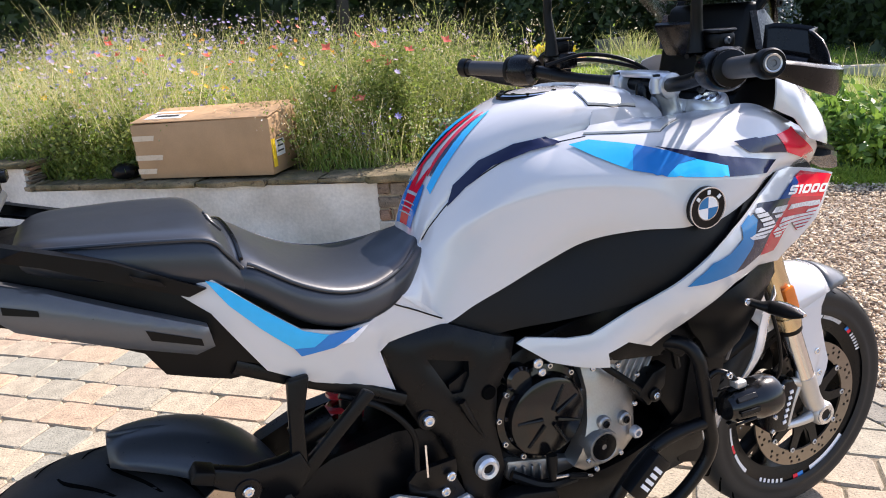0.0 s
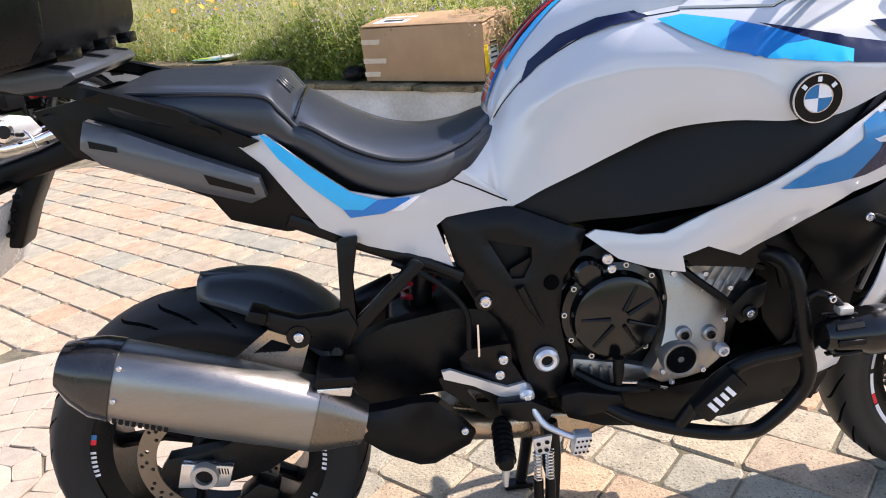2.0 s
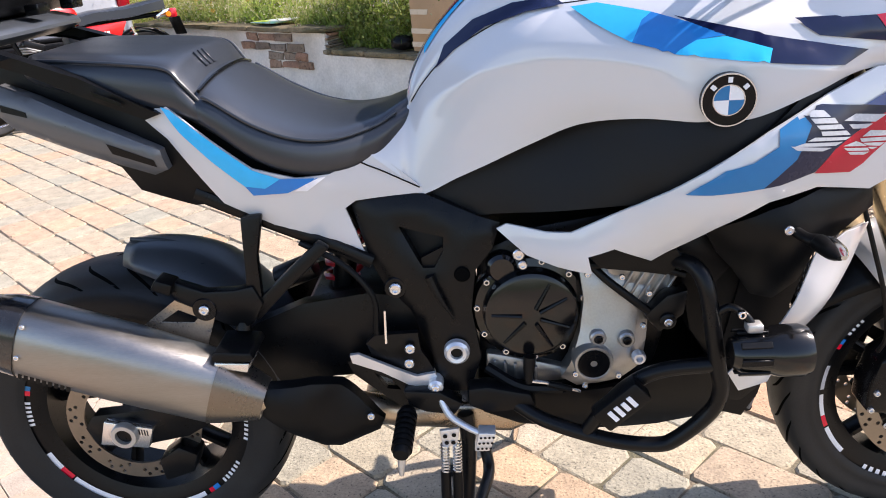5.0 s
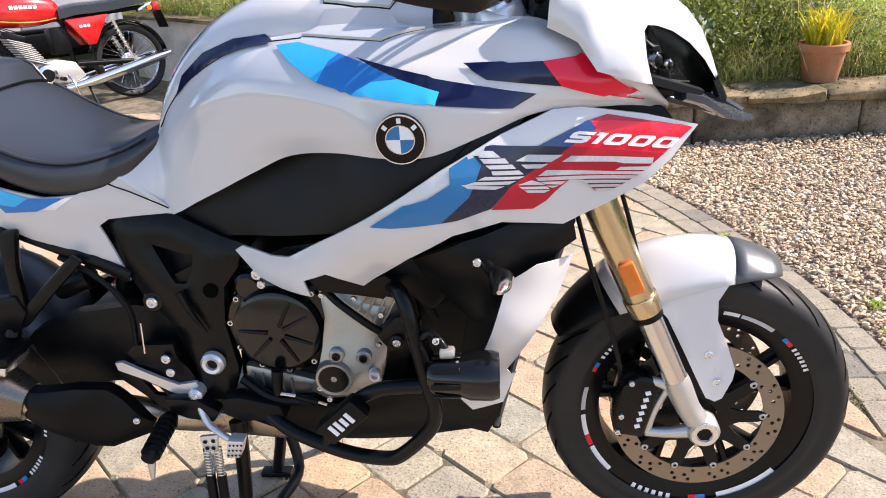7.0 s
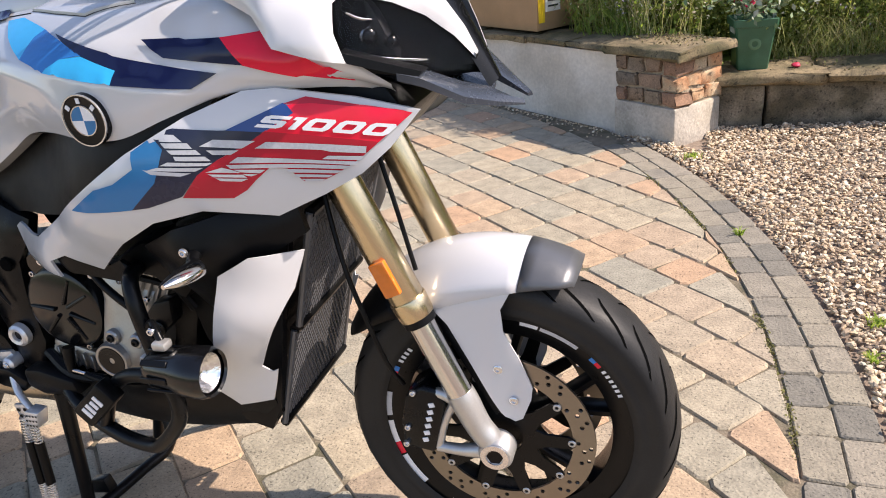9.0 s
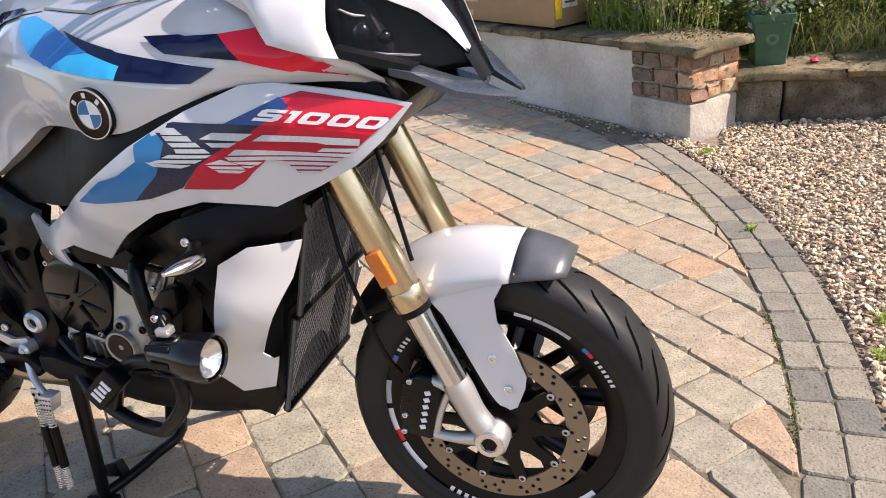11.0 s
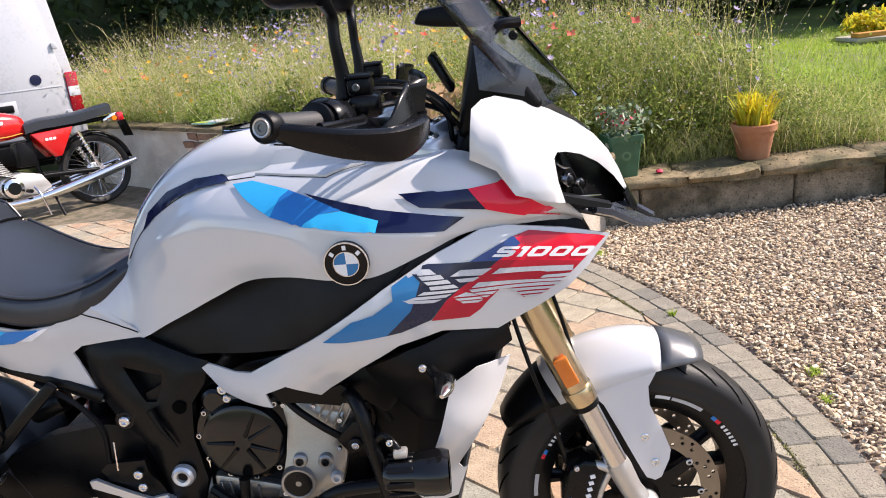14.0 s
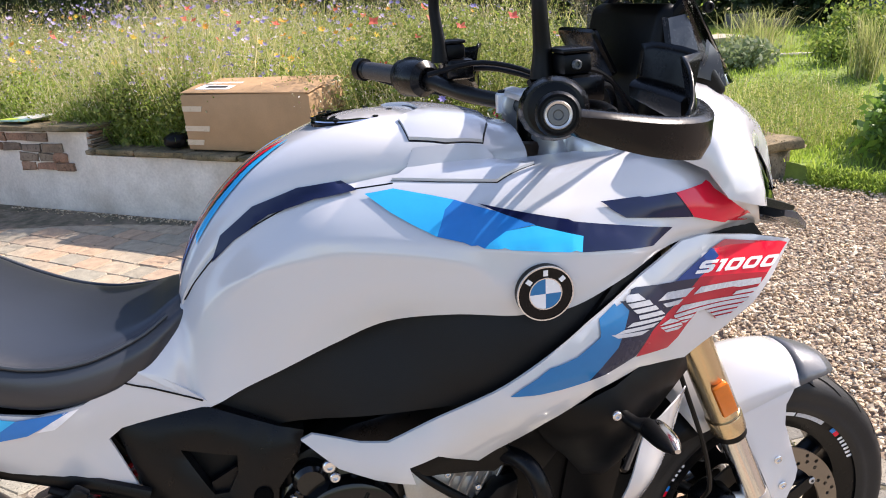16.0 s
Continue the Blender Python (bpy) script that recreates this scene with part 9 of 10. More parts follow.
b[:, 1] = 2.87 + (b[:, 0] - 1.93) * 0.091 + 0.27 + 0.10 * rng.random(n)
v, f, _ = blades(b, rng.uniform(0.08, 0.30, n), rng.uniform(0.002, 0.005, n), rng.uniform(0.5, 1.3, n), 0.55)
stuff("ledge_wisps", v, f, PALEBLADE, "pale wisps of grass leaning over the ledge", "grass")
# weeds in the paving's edge
for x, y, s in ((1.86, 2.36, 1.0), (2.34, 0.93, 0.8), (2.02, 1.52, 0.5), (2.30, 0.75, 0.6)):
    s *= 0.36
    n = int(200 * s)
    b = np.c_[x + rng.normal(size=n) * 0.035 * s, y + rng.normal(size=n) * 0.03 * s, np.zeros(n)]
    v, f, _ = blades(b, rng.uniform(0.012, 0.035, n), rng.uniform(0.003, 0.007, n), rng.uniform(0.4, 1.0, n))
    stuff("weed_tuft", v, f, LAWNBLADE, "small green weeds between edging and gravel", "weeds")
# moss in the joint along the edging
n = 2600
a = rng.uniform(radians(-20), radians(31), n)
keep = np.sin(a * 23) + np.sin(a * 57 + 1) + rng.normal(size=n) * 0.6 > 0.3
a = a[keep]
rr = ARC_R - 0.185 + rng.normal(size=len(a)) * 0.006
b = np.c_[ARC[0] + rr * np.cos(a), ARC[1] + rr * np.sin(a), np.full(len(a), -0.004)]
v, f, _ = blades(b, rng.uniform(0.004, 0.010, len(b)), rng.uniform(0.003, 0.006, len(b)), rng.uniform(0.4, 1.0, len(b)))
stuff("joint_moss", v, f, mat("moss", (0.16, 0.16, 0.04), 0.9, 0, 0.3, 20, spread="island", second=[(0.22, 0.20, 0.07), (0.12, 0.13, 0.03)]), "thin moss in the joint along the edging", "moss")

# ---- red classic motorcycle ----
REDPAINT = mat("red_enamel", (0.50, 0.012, 0.012), 0.2, 0, 0.04, 10, coat=0.6)
REDLAMP = mat("red_lens", (0.45, 0.01, 0.02), 0.15, 0, 0.1, 40, coat=0.5)
STRIPE = mat("gold_stripe", (0.65, 0.30, 0.04), 0.4)
red = thing("classic_motorcycle", "red and chrome classic motorcycle parked before the van", "motorcycle", pose(-1.985, 4.985, 0, 4, 0, 226.5))


def spoke_wheel(name, x, r, w, label):
    c = (x, 0, r)
    ty = part("tyre", weld(lathe([(r - 0.062, -w * 0.55), (r - 0.045, -w * 0.9), (r - 0.02, -w), (r - 0.004, -w * 0.55), (r, 0), (r - 0.004, w * 0.55), (r - 0.02, w), (r - 0.045, w * 0.9), (r - 0.062, w * 0.55)], c, "y", 56)), RUBBER, None)
    rim = part(name, weld(lathe([(r - 0.058, -0.022), (r - 0.066, -0.016), (r - 0.072, 0.0), (r - 0.066, 0.016), (r - 0.058, 0.022)], c, "y", 56)), CHROME, red, label)
    ty.parent = rim
    part("hub", weld(lathe([(0, -0.05), (0.055, -0.05), (0.06, -0.03), (0.035, -0.02), (0.035, 0.03), (0.06, 0.04), (0.0, 0.05)], c, "y", 28)), ALU, rim)
    for k in range(32):
        a = 2 * math.pi * k / 32
        s = 1 if k % 2 else -1
        a2 = a + (0.35 if (k // 2) % 2 else -0.35)
        part("spoke", tube([(x + 0.052 * math.cos(a2), s * 0.03, r + 0.052 * math.sin(a2)), (x + (r - 0.07) * math.cos(a), 0, r + (r - 0.07) * math.sin(a))], 0.0017, 4, smooth=False), CHROME, rim)
    return rim


spoke_wheel("rear_wheel", 0.0, 0.300, 0.045, "chrome spoked rear wheel")
spoke_wheel("front_wheel", 1.24, 0.305, 0.040, "chrome spoked front wheel")


def fender(cx, cz, r, a0, a1, hw, m, name):
    rows = []
    for a in np.linspace(radians(a0), radians(a1), 18):
        rows.append([(cx + (r - 0.02 * abs(y) ** 2) * math.cos(a), hw * y, cz + (r - 0.02 * abs(y) ** 2) * math.sin(a)) for y in np.linspace(-1, 1, 7)])
    o = part(name, rings(rows, False, False), m, red)
    o.modifiers.new("thickness", "SOLIDIFY").thickness = 0.003
    return o


fender(1.24, 0.305, 0.335, 30, 165, 0.055, CHROME, "front_mudguard")
fender(0.0, 0.30, 0.335, 20, 172, 0.060, BLACKG, "rear_mudguard")
for s in (-1, 1):
    part("fork_leg", tube([(1.24, s * 0.075, 0.305), (1.13, s * 0.075, 0.58)], [0.021, 0.020], 14, smooth=False), ALU, red)
    part("fork_shroud", tube([(1.13, s * 0.075, 0.58), (1.02, s * 0.075, 0.86)], [0.026, 0.026], 14, smooth=False), BLACKG, red)
    part("rear_shock", tube([(0.0, s * 0.105, 0.33), (0.10, s * 0.105, 0.64)], 0.014, 10, smooth=False), CHROME, red)
    co = [(0.02 + 0.08 * k / 50 + 0.024 * math.cos(k * 0.9), s * 0.105 + 0.024 * math.sin(k * 0.9), 0.39 + 0.22 * k / 50) for k in range(51)]
    part("shock_spring", tube(co, 0.004, 5, 1, smooth=False), CHROME, red)
    part("front_indicator", tube([(1.06, s * 0.10, 0.80), (1.07, s * 0.15, 0.80), (1.075, s * 0.185, 0.80)], [0.006, 0.020, 0.024], 12, 2), ORANGE, red)
    part("rear_indicator", tube([(-0.20, s * 0.06, 0.70), (-0.21, s * 0.11, 0.70), (-0.212, s * 0.14, 0.70)], [0.006, 0.018, 0.022], 12, 2), ORANGE, red)
    part("handlebar", tube([(1.00, 0, 0.95), (0.99, s * 0.10, 0.955), (0.97, s * 0.22, 1.02), (0.90, s * 0.34, 1.01)], 0.011, 10), CHROME, red)
    part("grip", tube([(0.935, s * 0.28, 1.015), (0.885, s * 0.37, 1.005)], 0.017, 12, smooth=False), BLACKP, red)
    part("mirror_stem", tube([(0.95, s * 0.25, 1.02), (0.96, s * 0.28, 1.14), (0.95, s * 0.32, 1.19)], 0.005, 8), CHROME, red)
    part("mirror_head", box((0.02, 0.10, 0.07), (0.945, s * 0.35, 1.22), 0.012), CHROME, red)
    part("swing_arm", tube([(0.44, s * 0.09, 0.34), (0.0, s * 0.085, 0.30)], 0.020, 10, smooth=False), BLACKM, red)
    part("side_panel", prism([(0.27, 0.47), (0.33, 0.47), (0.47, 0.68), (0.13, 0.69)], s * 0.085, s * 0.125, 0.012), REDPAINT, red)
    for k in range(3):
        part("lettering_mark", box((0.022, 0.002, 0.020), (0.30 + 0.03 * k, s * 0.1265, 0.62)), INK, red)
    sil = part("silencer", tube([(0.90, s * 0.10, 0.30), (0.82, s * 0.12, 0.19), (0.62, s * 0.14, 0.17), (0.30, s * 0.15, 0.21), (-0.10, s * 0.155, 0.285), (-0.30, s * 0.155, 0.325)], [0.020, 0.021, 0.026, 0.038, 0.038, 0.022], 18), CHROME, red, "chrome silencer")
# tank
rows = []
for x, hw, z0, z1 in ((0.46, 0.05, 0.70, 0.78), (0.50, 0.09, 0.68, 0.84), (0.62, 0.125, 0.66, 0.885), (0.78, 0.14, 0.66, 0.905), (0.92, 0.125, 0.68, 0.90), (1.00, 0.08, 0.72, 0.86), (1.02, 0.05, 0.76, 0.82)):
    c, h2 = (z0 + z1) / 2, (z1 - z0) / 2
    rows.append([(x, hw * math.copysign(abs(math.cos(a)) ** 0.75, math.cos(a)), c + h2 * math.copysign(abs(math.sin(a)) ** 0.7, math.sin(a))) for a in np.linspace(0, 2 * math.pi, 25)[:-1]])
rows = [[tuple(p) for p in np.array(q).reshape(-1, 3)] for q in spline([np.array(r_).ravel() for r_ in rows], 4)]
tank = part("fuel_tank", rings(rows), REDPAINT, red, "red enamelled fuel tank with gold pinstripe")
for s in (-1, 1):
    part("pinstripe", tube([(0.52, s * 0.103, 0.70), (0.65, s * 0.131, 0.69), (0.80, s * 0.141, 0.70), (0.92, s * 0.128, 0.72)], 0.004, 6), STRIPE, tank)
    for k in range(6):
        part("lettering_mark", box((0.026, 0.002, 0.026), (0.66 + 0.033 * k, s * 0.1425, 0.80 + 0.002 * k)), INK, tank)
part("tank_cap", weld(lathe([(0, 0.02), (0.03, 0.018), (0.034, 0.0)], (0.82, 0, 0.905), "z", 20)), CHROME, tank)
# ribbed dual seat
rows = []
for i in range(34):
    x = -0.22 + 0.72 * i / 33
    hump = 0.006 * abs(math.sin(i * math.pi / 2.2))
    zt = 0.795 + 0.035 * max(0, (0.10 - x)) / 0.3 + hump - 0.02 * max(0, x - 0.36) / 0.14
    hw = 0.115 - 0.03 * max(0, -x - 0.1) / 0.12
    rows.append([(x, hw * y, zt - 0.025 * abs(y) ** 3) for y in np.linspace(-1, 1, 11)] + [(x, hw * 0.98, zt - 0.09), (x, -hw * 0.98, zt - 0.09)])
part("dual_seat", rings(rows), SEAT, red, "black ribbed dual seat")
part("tail_bracket", prism([(-0.29, 0.70), (-0.24, 0.69), (-0.16, 0.67), (-0.15, 0.70), (-0.22, 0.735), (-0.28, 0.745)], -0.035, 0.035, 0.008), CHROME, red)
part("tail_lamp", box((0.06, 0.11, 0.075), (-0.30, 0, 0.705), 0.014), REDLAMP, red, "red tail lamp")
part("number_plate", box((0.006, 0.20, 0.15), (-0.335, 0, 0.60), 0.002, turn=Matrix.Rotation(radians(14), 4, "Y")), BLACKP, red)
# engine: crankcase, finned barrel, clutch cover
part("crankcase", prism([(0.40, 0.24), (0.46, 0.36), (0.60, 0.40), (0.76, 0.38), (0.82, 0.30), (0.76, 0.22), (0.50, 0.20)], -0.11, 0.11, 0.02), SILVER, red, "polished alloy crankcase")
part("side_cover", weld(lathe([(0, 0.16), (0.05, 0.158), (0.075, 0.148), (0.085, 0.12)], (0.70, 0, 0.29), "y", 32)), CHROME, red)
part("cover_boss", weld(lathe([(0, 0.164), (0.045, 0.163), (0.05, 0.157)], (0.70, 0, 0.29), "y", 28)), BLACKM, red)
for k in range(9):
    part("cylinder_fin", box((0.17, 0.26, 0.008), (0.735 + 0.012 * k, 0, 0.40 + 0.020 * k), 0.002, 1, turn=Matrix.Rotation(radians(-22), 4, "Y")), SILVER, red)
part("cylinder_head", box((0.15, 0.24, 0.05), (0.85, 0, 0.60), 0.01, turn=Matrix.Rotation(radians(-22), 4, "Y")), BLACKM, red)
part("airbox", box((0.14, 0.16, 0.20), (0.52, 0, 0.53), 0.02), BLACKP, red)
part("down_tube", tube([(1.00, 0, 0.80), (0.92, 0, 0.50), (0.86, 0, 0.25), (0.70, 0, 0.19)], 0.018, 10), BLACKM, red)
part("top_tube", tube([(1.02, 0, 0.84), (0.60, 0, 0.70), (0.20, 0, 0.70), (-0.20, 0, 0.71)], 0.018, 10), BLACKM, red)
part("seat_tube", tube([(0.46, 0, 0.68), (0.44, 0, 0.34)], 0.018, 10, smooth=False), BLACKM, red)
part("kick_start", tube([(0.55, 0.13, 0.27), (0.53, 0.18, 0.20), (0.50, 0.19, 0.03)], 0.009, 8), CHROME, red)
part("foot_peg", tube([(0.60, 0.10, 0.25), (0.60, 0.21, 0.25)], 0.016, 10, smooth=False), BLACKP, red)
part("side_stand", tube([(0.42, 0.10, 0.22), (0.40, 0.20, 0.0)], 0.010, 8, smooth=False), BLACKM, red)
hl2 = part("headlamp", weld(lathe([(0, -0.06), (0.06, -0.05), (0.085, 0.0), (0.088, 0.05), (0.08, 0.06)], (1.09, 0, 0.82), "x", 28)), CHROME, red, "round chrome headlamp")
part("lamp_glass", weld(lathe([(0, 0.075), (0.05, 0.07), (0.08, 0.06)], (1.09, 0, 0.82), "x", 28)), GLASS, hl2)
for s in (-1, 1):
    part("gauge", weld(lathe([(0, 0.04), (0.035, 0.04), (0.04, 0.03), (0.036, -0.03), (0, -0.03)], (1.03, s * 0.045, 0.97), "z", 24)), BLACKM, red)
for k in range(3):
    part("cable", tube([(0.98, 0.05 - 0.05 * k, 0.97), (1.06 - 0.02 * k, 0.06 - 0.05 * k, 0.86), (0.98, 0.04, 0.72), (0.88 - 0.05 * k, 0.04, 0.62)], 0.004, 6), BLACKP, red)

# ---- white van, its back towards the drive ----
VANPAINT = mat("van_white", (0.46, 0.475, 0.51), 0.3, 0, 0.03, 4, coat=0.4)
PLATEY = mat("plate_yellow", (0.75, 0.55, 0.03), 0.4, 0, 0.03, 30)
van = thing("van", "white panel van with closed rear doors, parked by the wall", "van", pose(-2.50, 6.03, 0, 0, 0, 128.5))
rows = []
for x, inset, z0, z1 in ((0.0, 0.0, 0.40, 1.92), (0.05, -0.012, 0.36, 1.96), (0.6, -0.015, 0.34, 1.97), (2.4, -0.015, 0.34, 1.97), (2.9, 0.03, 0.34, 1.80), (3.5, 0.06, 0.34, 1.12), (4.25, 0.15, 0.34, 0.90)):
    w0, w1 = inset, 1.80 - inset
    tap = 0.16 if x < 3 else 0.05
    rows.append([(x, w0 + 0.02, z0), (x, w0, z0 + 0.25), (x, w0 + 0.015, min(1.0, z1 - 0.1)), (x, w0 + tap * 0.7, z1 - 0.10), (x, w0 + tap, z1),
                 (x, w1 - tap, z1), (x, w1 - tap * 0.7, z1 - 0.10), (x, w1 - 0.015, min(1.0, z1 - 0.1)), (x, w1, z0 + 0.25), (x, w1 - 0.02, z0)])
vb = rings(rows)
bmesh.ops.recalc_face_normals(vb, faces=vb.faces[:])
bevel(vb, 0.02, 2, 25)
part("body_shell", vb, VANPAINT, van, "white painted steel body")


def door(y0, y1):
    o = [(y0, 0.52), (y1, 0.52), (y1, 1.05), (y1 - (0.10 if y1 > 1 else 0), 1.82), (y0 + (0.10 if y0 < 0.5 else 0), 1.82), (y0, 1.05)]
    bm = bmesh.new()
    a = [bm.verts.new((-0.018, y, z)) for y, z in o]
    b = [bm.verts.new((0.02, y, z)) for y, z in o]
    bm.faces.new(a)
    for i in range(6):
        bm.faces.new((a[i], a[(i + 1) % 6], b[(i + 1) % 6], b[i]))
    bmesh.ops.recalc_face_normals(bm, faces=bm.faces[:])
    bevel(bm, 0.008, 2)
    return idx(bm)


d1 = part("rear_door", door(0.115, 0.890), VANPAINT, van, "white rear door with a handle")
d2 = part("rear_door", door(0.900, 1.685), VANPAINT, van, "white rear door with the plate")
part("door_handle", box((0.03, 0.20, 0.07), (-0.030, 0.70, 0.83), 0.012), BLACKP, d1)
part("handle_recess", box((0.012, 0.26, 0.13), (-0.020, 0.70, 0.83), 0.004), PALE, d1)
part("oval_badge", weld(lathe([(0, -0.006), (0.045, -0.005), (0.05, 0.0)], (-0.020, 0.36, 1.06), "x", 28)), NAVY, d1)
part("door_hinge", box((0.02, 0.05, 0.06), (-0.028, 0.135, 1.35), 0.006), VANPAINT, d1)
part("door_hinge", box((0.02, 0.05, 0.06), (-0.028, 0.135, 0.72), 0.006), VANPAINT, d1)
for z in (0.98, 0.60):
    part("pressed_line", box((0.006, 0.70, 0.012), (-0.019, 0.50, z), 0.002), VANPAINT, d1)
    part("pressed_line", box((0.006, 0.70, 0.012), (-0.019, 1.30, z), 0.002), VANPAINT, d2)
part("plate_recess", box((0.012, 0.64, 0.20), (-0.020, 1.30, 0.76), 0.006), PALE, d2)
npl = part("number_plate", box((0.006, 0.52, 0.11), (-0.030, 1.30, 0.74), 0.002), PLATEY, d2, "plain yellow number plate")
part("plate_band", box((0.003, 0.045, 0.108), (-0.0335, 1.537, 0.74)), ROYAL, npl)
for k in range(6):
    part("plate_mark", box((0.003, 0.036, 0.070), (-0.0345, 1.46 - k * 0.063 - (0.03 if k > 3 else 0), 0.74)), BLACKINK, npl)
part("plate_garnish", box((0.02, 0.60, 0.03), (-0.030, 1.30, 0.845), 0.006), PALE, d2)
for k in range(7):
    part("lettering_mark", box((0.003, 0.030, 0.032), (-0.0195, 1.60 - k * 0.042, 1.02)), PALE, d2)
part("lettering_mark", box((0.003, 0.16, 0.014), (-0.0195, 1.53, 0.965)), PALE, d2)
for y in (0.05, 1.75):
    tl = part("tail_lamp", box((0.05, 0.11, 0.40), (-0.005, y, 0.90), 0.015, 2), REDLAMP, van, "red and clear tail lamp")
    part("lamp_band", box((0.052, 0.10, 0.09), (-0.0075, y, 0.92), 0.004), INK, tl)
bp = part("rear_bumper", box((0.16, 1.84, 0.20), (-0.03, 0.90, 0.42), 0.04, 3), BLACKP, van, "black plastic rear bumper")
part("bumper_step", box((0.10, 0.9, 0.03), (-0.06, 0.90, 0.525), 0.008), BLACKP, bp)
for x in (0.72, 3.45):
    for y in (0.10, 1.70):
        w_ = part("wheel", weld(lathe([(0.0, -0.06), (0.17, -0.07), (0.19, -0.09), (0.20, 0.0), (0.19, 0.09), (0.17, 0.07), (0, 0.06)], (x, y, 0.305), "y", 36)), PALE, van)
        part("tyre", weld(lathe([(0.19, -0.09), (0.26, -0.10), (0.30, -0.08), (0.305, 0), (0.30, 0.08), (0.26, 0.10), (0.19, 0.09)], (x, y, 0.305), "y", 44)), RUBBER, w_)
part("underside", box((4.0, 1.6, 0.16), (2.1, 0.90, 0.33), 0.02), BLACKP, van)

# ---- setts of the drive, laid in rows along the long wall ----
CIRCLE, CIRCLE_R = (-0.78, 0.42), 0.77
pr = random.Random(11)


def sett(quad, joint=0.0020, drop=0.0055, h=0.0, worn=0.0055, cut=0.014):
    """One stone: a slightly uneven top with rounded corners and worn edges, its sides going down into the joint."""
    c = Vector((sum(p[0] for p in quad) / 4, sum(p[1] for p in quad) / 4, 0))
    q = [Vector((p[0], p[1], 0)) for p in quad]
    pts = []
    for i in range(4):
        for nb in (q[i - 1], q[(i + 1) % 4]):
            e = nb - q[i]
            pts.append(q[i] + e * min(0.3, pr.uniform(0.6, 1.4) * cut / max(0.02, e.length)))
    n = 8

    def inset(d, z):
        out = []
        for p in pts:
            e = c - p
            out.append(p + e * min(0.4, d * 1.15 / max(0.02, e.length)) + Vector((0, 0, z)))
        return out
    low = inset(joint, -0.03)
    mid = [p + Vector((pr.uniform(-.001, .001), pr.uniform(-.001, .001), 0)) for p in inset(joint, -drop)]
    top = [p + Vector((0, 0, pr.uniform(-.0012, .0012))) for p in inset(joint + worn, h)]
    v = [p - c for p in low + mid + top]
    f = [tuple(range(2 * n, 3 * n))]
    for i in range(n):
        j = (i + 1) % n
        f += [(i, j, n + j, n + i), (n + i, n + j, 2 * n + j, 2 * n + i)]
    return c, v, f


near, later, far_v, far_f = [], [], [], []


def add_sett(quad, material, near_ok=True):
    c, v, f = sett(quad, h=pr.uniform(-0.002, 0.002))
    d = math.hypot(c.x - 1.0, (c.y - 0.9) * 0.9)
    near.append((d, c, v, f, material))


row_dir, row_nrm = Vector((0.731, -0.682, 0)), Vector((0.682, 0.731, 0))
PITCH = 0.155
for i in range(-34, 44):
    off = 2.077 + 6 * PITCH - PITCH * i
    t = -7.5 + pr.uniform(0, 0.2)
    while t < 6:
        ln = pr.choice((0.15, 0.175, 0.20, 0.22, 0.26))
        q, wob = [], 0.004
        for a, b in ((0, 0), (ln, 0), (ln, -PITCH), (0, -PITCH)):
            p = row_dir * (t + a) + row_nrm * (off + b)
            q.append((p.x + pr.uniform(-wob, wob), p.y + pr.uniform(-wob, wob)))
        t += ln
        cx, cy = sum(p[0] for p in q) / 4, sum(p[1] for p in q) / 4
        rad = max(math.hypot(p[0] - ARC[0], p[1] - ARC[1]) for p in q)
        if cx < -5.5 or cy < -4.2 or cy > 7.2 or cx > 2.4:
            continue
        # behind the long wall nothing is laid
        if (cx - 1.77) * 0.629 + (cy - 2.60) * 0.777 > 0.03:
            continue
        if math.hypot(cx - CIRCLE[0], cy - CIRCLE[1]) < CIRCLE_R - 0.02:
            continue
        if min(math.hypot(p[0] - CIRCLE[0], p[1] - CIRCLE[1]) for p in q) < CIRCLE_R:
            # stones cut to the circle
            q2 = []
            for p in q:
                d = max(0.01, math.hypot(p[0] - CIRCLE[0], p[1] - CIRCLE[1]))
                k = max(1.0, CIRCLE_R / d)
                q2.append((CIRCLE[0] + (p[0] - CIRCLE[0]) * k, CIRCLE[1] + (p[1] - CIRCLE[1]) * k))
            q = q2
        rmin = min(math.hypot(p[0] - ARC[0], p[1] - ARC[1]) for p in q)
        lim = ARC_R - 0.185
        if rmin > lim - 0.012:
            continue
        if rad > lim:
            # cut stones along the edging: draw their outer corners in to the arc
            q2 = []
            for p in q:
                d = math.hypot(p[0] - ARC[0], p[1] - ARC[1])
                k = min(1.0, lim / d)
                q2.append((ARC[0] + (p[0] - ARC[0]) * k, ARC[1] + (p[1] - ARC[1]) * k))
            q = q2
            area = abs(sum(q[m][0] * q[(m + 1) % 4][1] - q[(m + 1) % 4][0] * q[m][1] for m in range(4))) / 2
            if area < 0.002:
                continue
        q = q[::-1] if sum(q[m][0] * q[(m + 1) % 4][1] - q[(m + 1) % 4][0] * q[m][1] for m in range(4)) < 0 else q
        if cy < -1.3:
            later.append(q)
            continue
        add_sett(q, PAVER)
for q in later:
    add_sett(q, PAVER)
near.sort(key=lambda r_: r_[0])
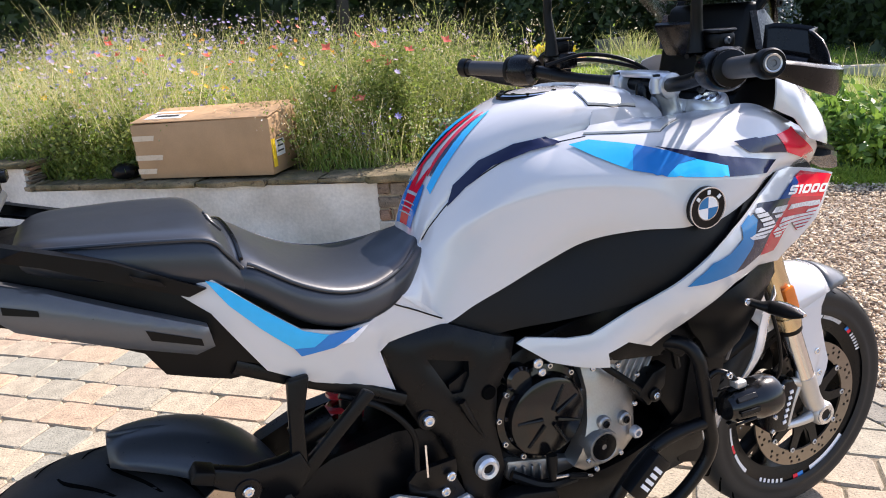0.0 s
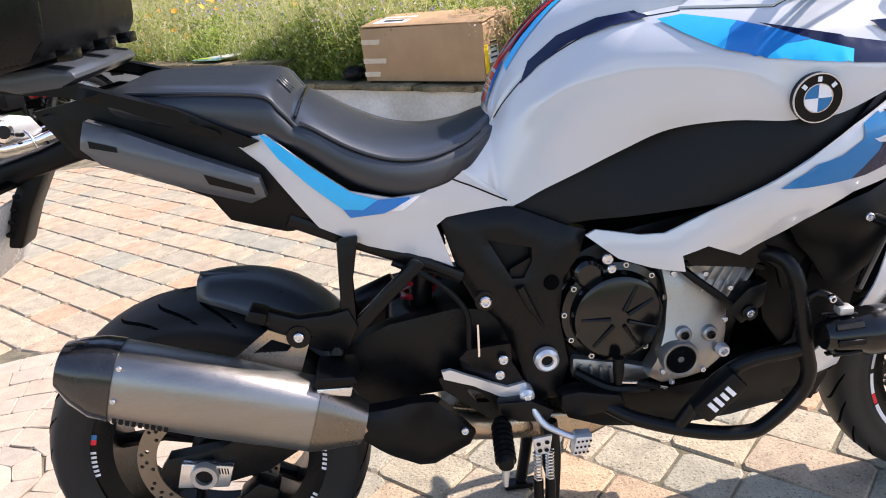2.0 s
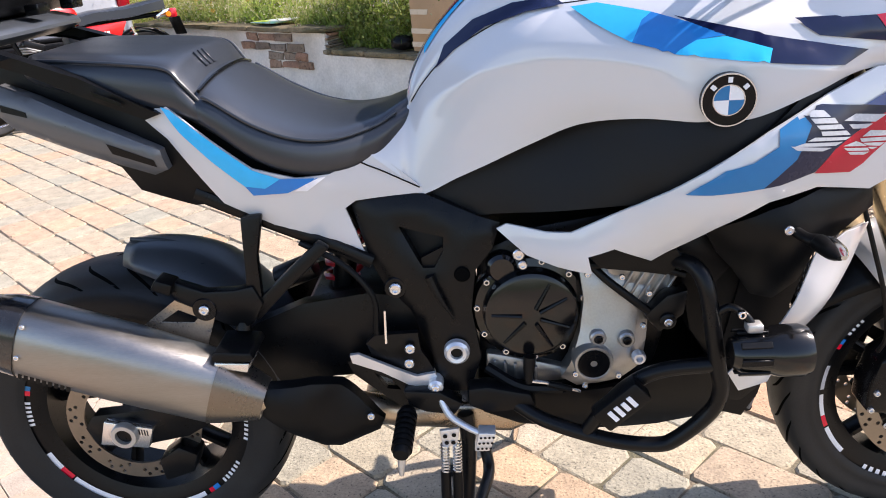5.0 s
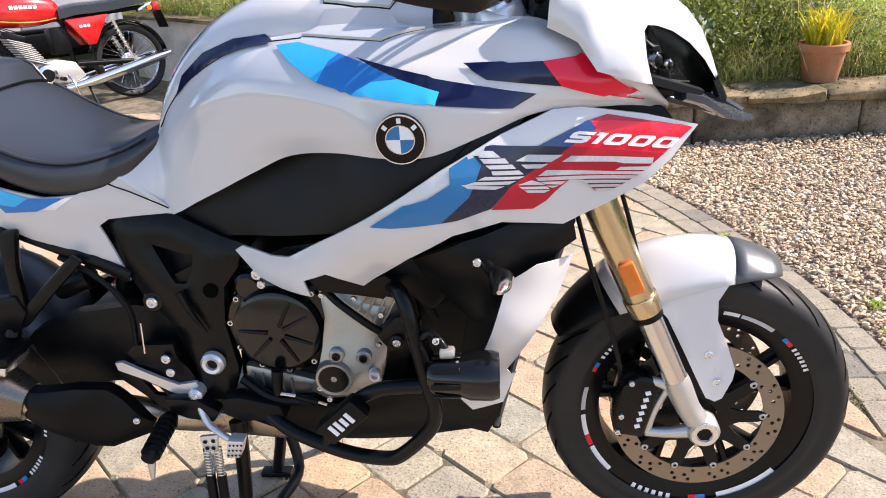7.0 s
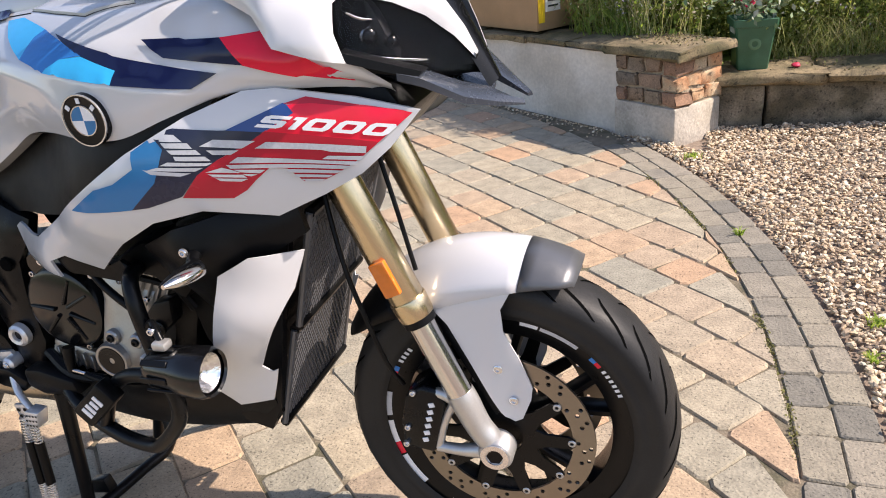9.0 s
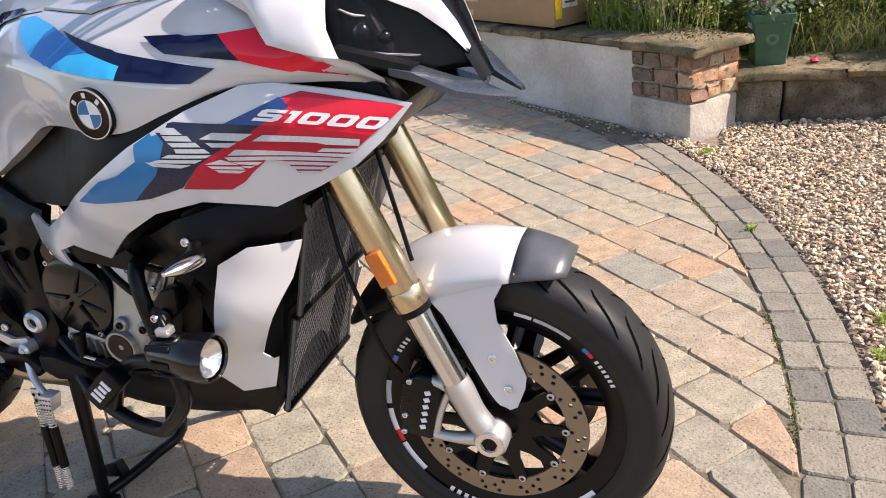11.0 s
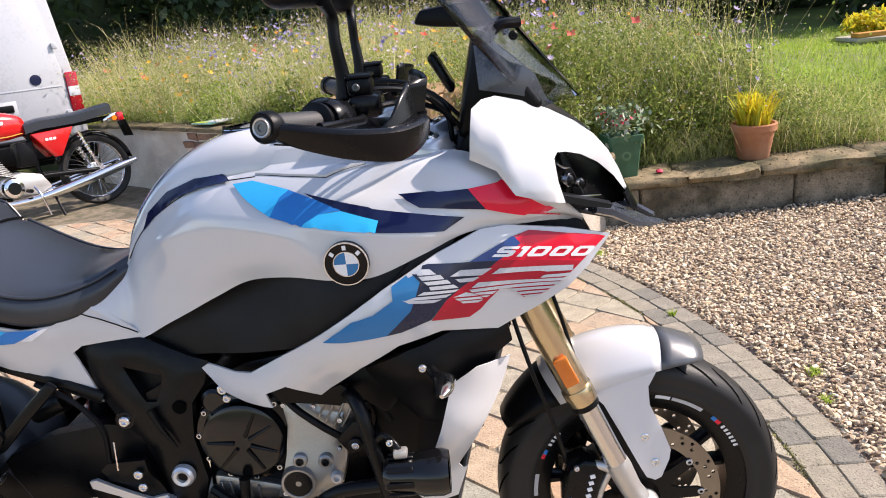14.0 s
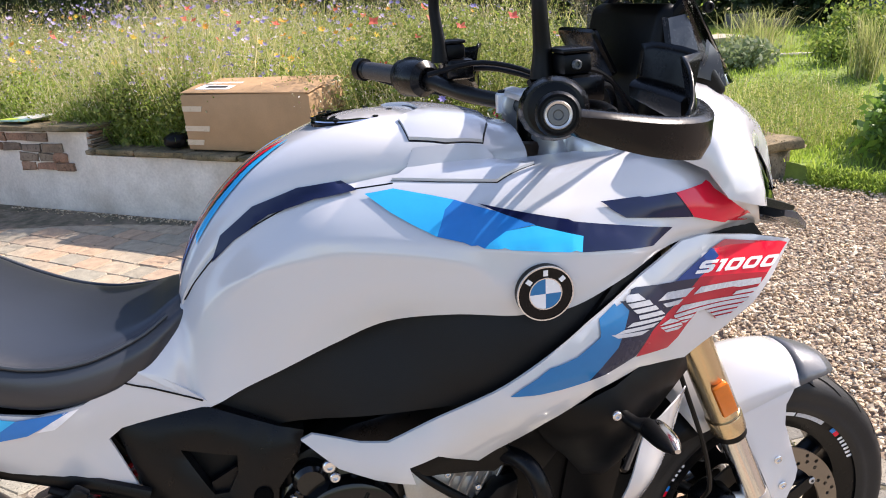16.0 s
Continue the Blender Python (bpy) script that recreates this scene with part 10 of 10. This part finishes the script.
for k, (d, c, v, f, m) in enumerate(near):
    if k < 290:
        me = mesh_raw("sett", [tuple(p) for p in v], f, m)
        o = new("sett", me)
        o.location = c
        o.parent = paving
    else:
        base_i = len(far_v)
        far_v += [tuple(p + c) for p in v]
        far_f += [tuple(i + base_i for i in t) for t in f]
o = tagged(new("setts_beyond", mesh_raw("setts_beyond", far_v, far_f, PAVER_FAR)), "buff and orange stone setts", kind="stuff")
o.parent = paving

# edging: two rings of grey blocks along the arc
for ring_i, (r0, r1) in enumerate(((ARC_R - 0.182, ARC_R - 0.092), (ARC_R - 0.090, ARC_R))):
    a = radians(-70) + 0.01 * ring_i
    while a < radians(31.5):
        da = pr.uniform(0.11, 0.17) / r1
        q = [(ARC[0] + rr * math.cos(e), ARC[1] + rr * math.sin(e)) for rr, e in ((r0, a), (r1, a), (r1, a + da), (r0, a + da))]
        c, v, f = sett(q, 0.0012, 0.004, pr.uniform(-0.001, 0.002), 0.004, 0.010)
        o = new("edging_block", mesh_raw("edging_block", [tuple(p) for p in v], f, EDGING))
        o.location = c
        o.parent = paving
        a += da
# round feature of radial stones
for k, (r0, r1, n) in enumerate(((0.10, 0.18, 8), (0.18, 0.27, 14), (0.27, 0.37, 19), (0.37, 0.47, 25), (0.47, 0.57, 30), (0.57, 0.67, 36), (0.67, 0.77, 41))):
    for i in range(n):
        a, e = 6.2832 * (i + 0.3 * k) / n, 6.2832 * (i + 1 + 0.3 * k) / n
        q = [(CIRCLE[0] + rr * math.cos(t), CIRCLE[1] + rr * math.sin(t)) for rr, t in ((r0, a), (r1, a), (r1, e), (r0, e))]
        c, v, f = sett(q, 0.0008, 0.002, pr.uniform(-0.0006, 0.0006), 0.002, 0.006)
        o = new("circle_stone", mesh_raw("circle_stone", [tuple(p) for p in v], f, PALEPAVE))
        o.location = c
        o.parent = paving
hubb = weld(lathe([(0.0, 0.0), (0.09, 0.0), (0.097, -0.004), (0.098, -0.03)], (CIRCLE[0], CIRCLE[1], 0), "z", 40))
part("circle_hub", hubb, PALEPAVE, paving)
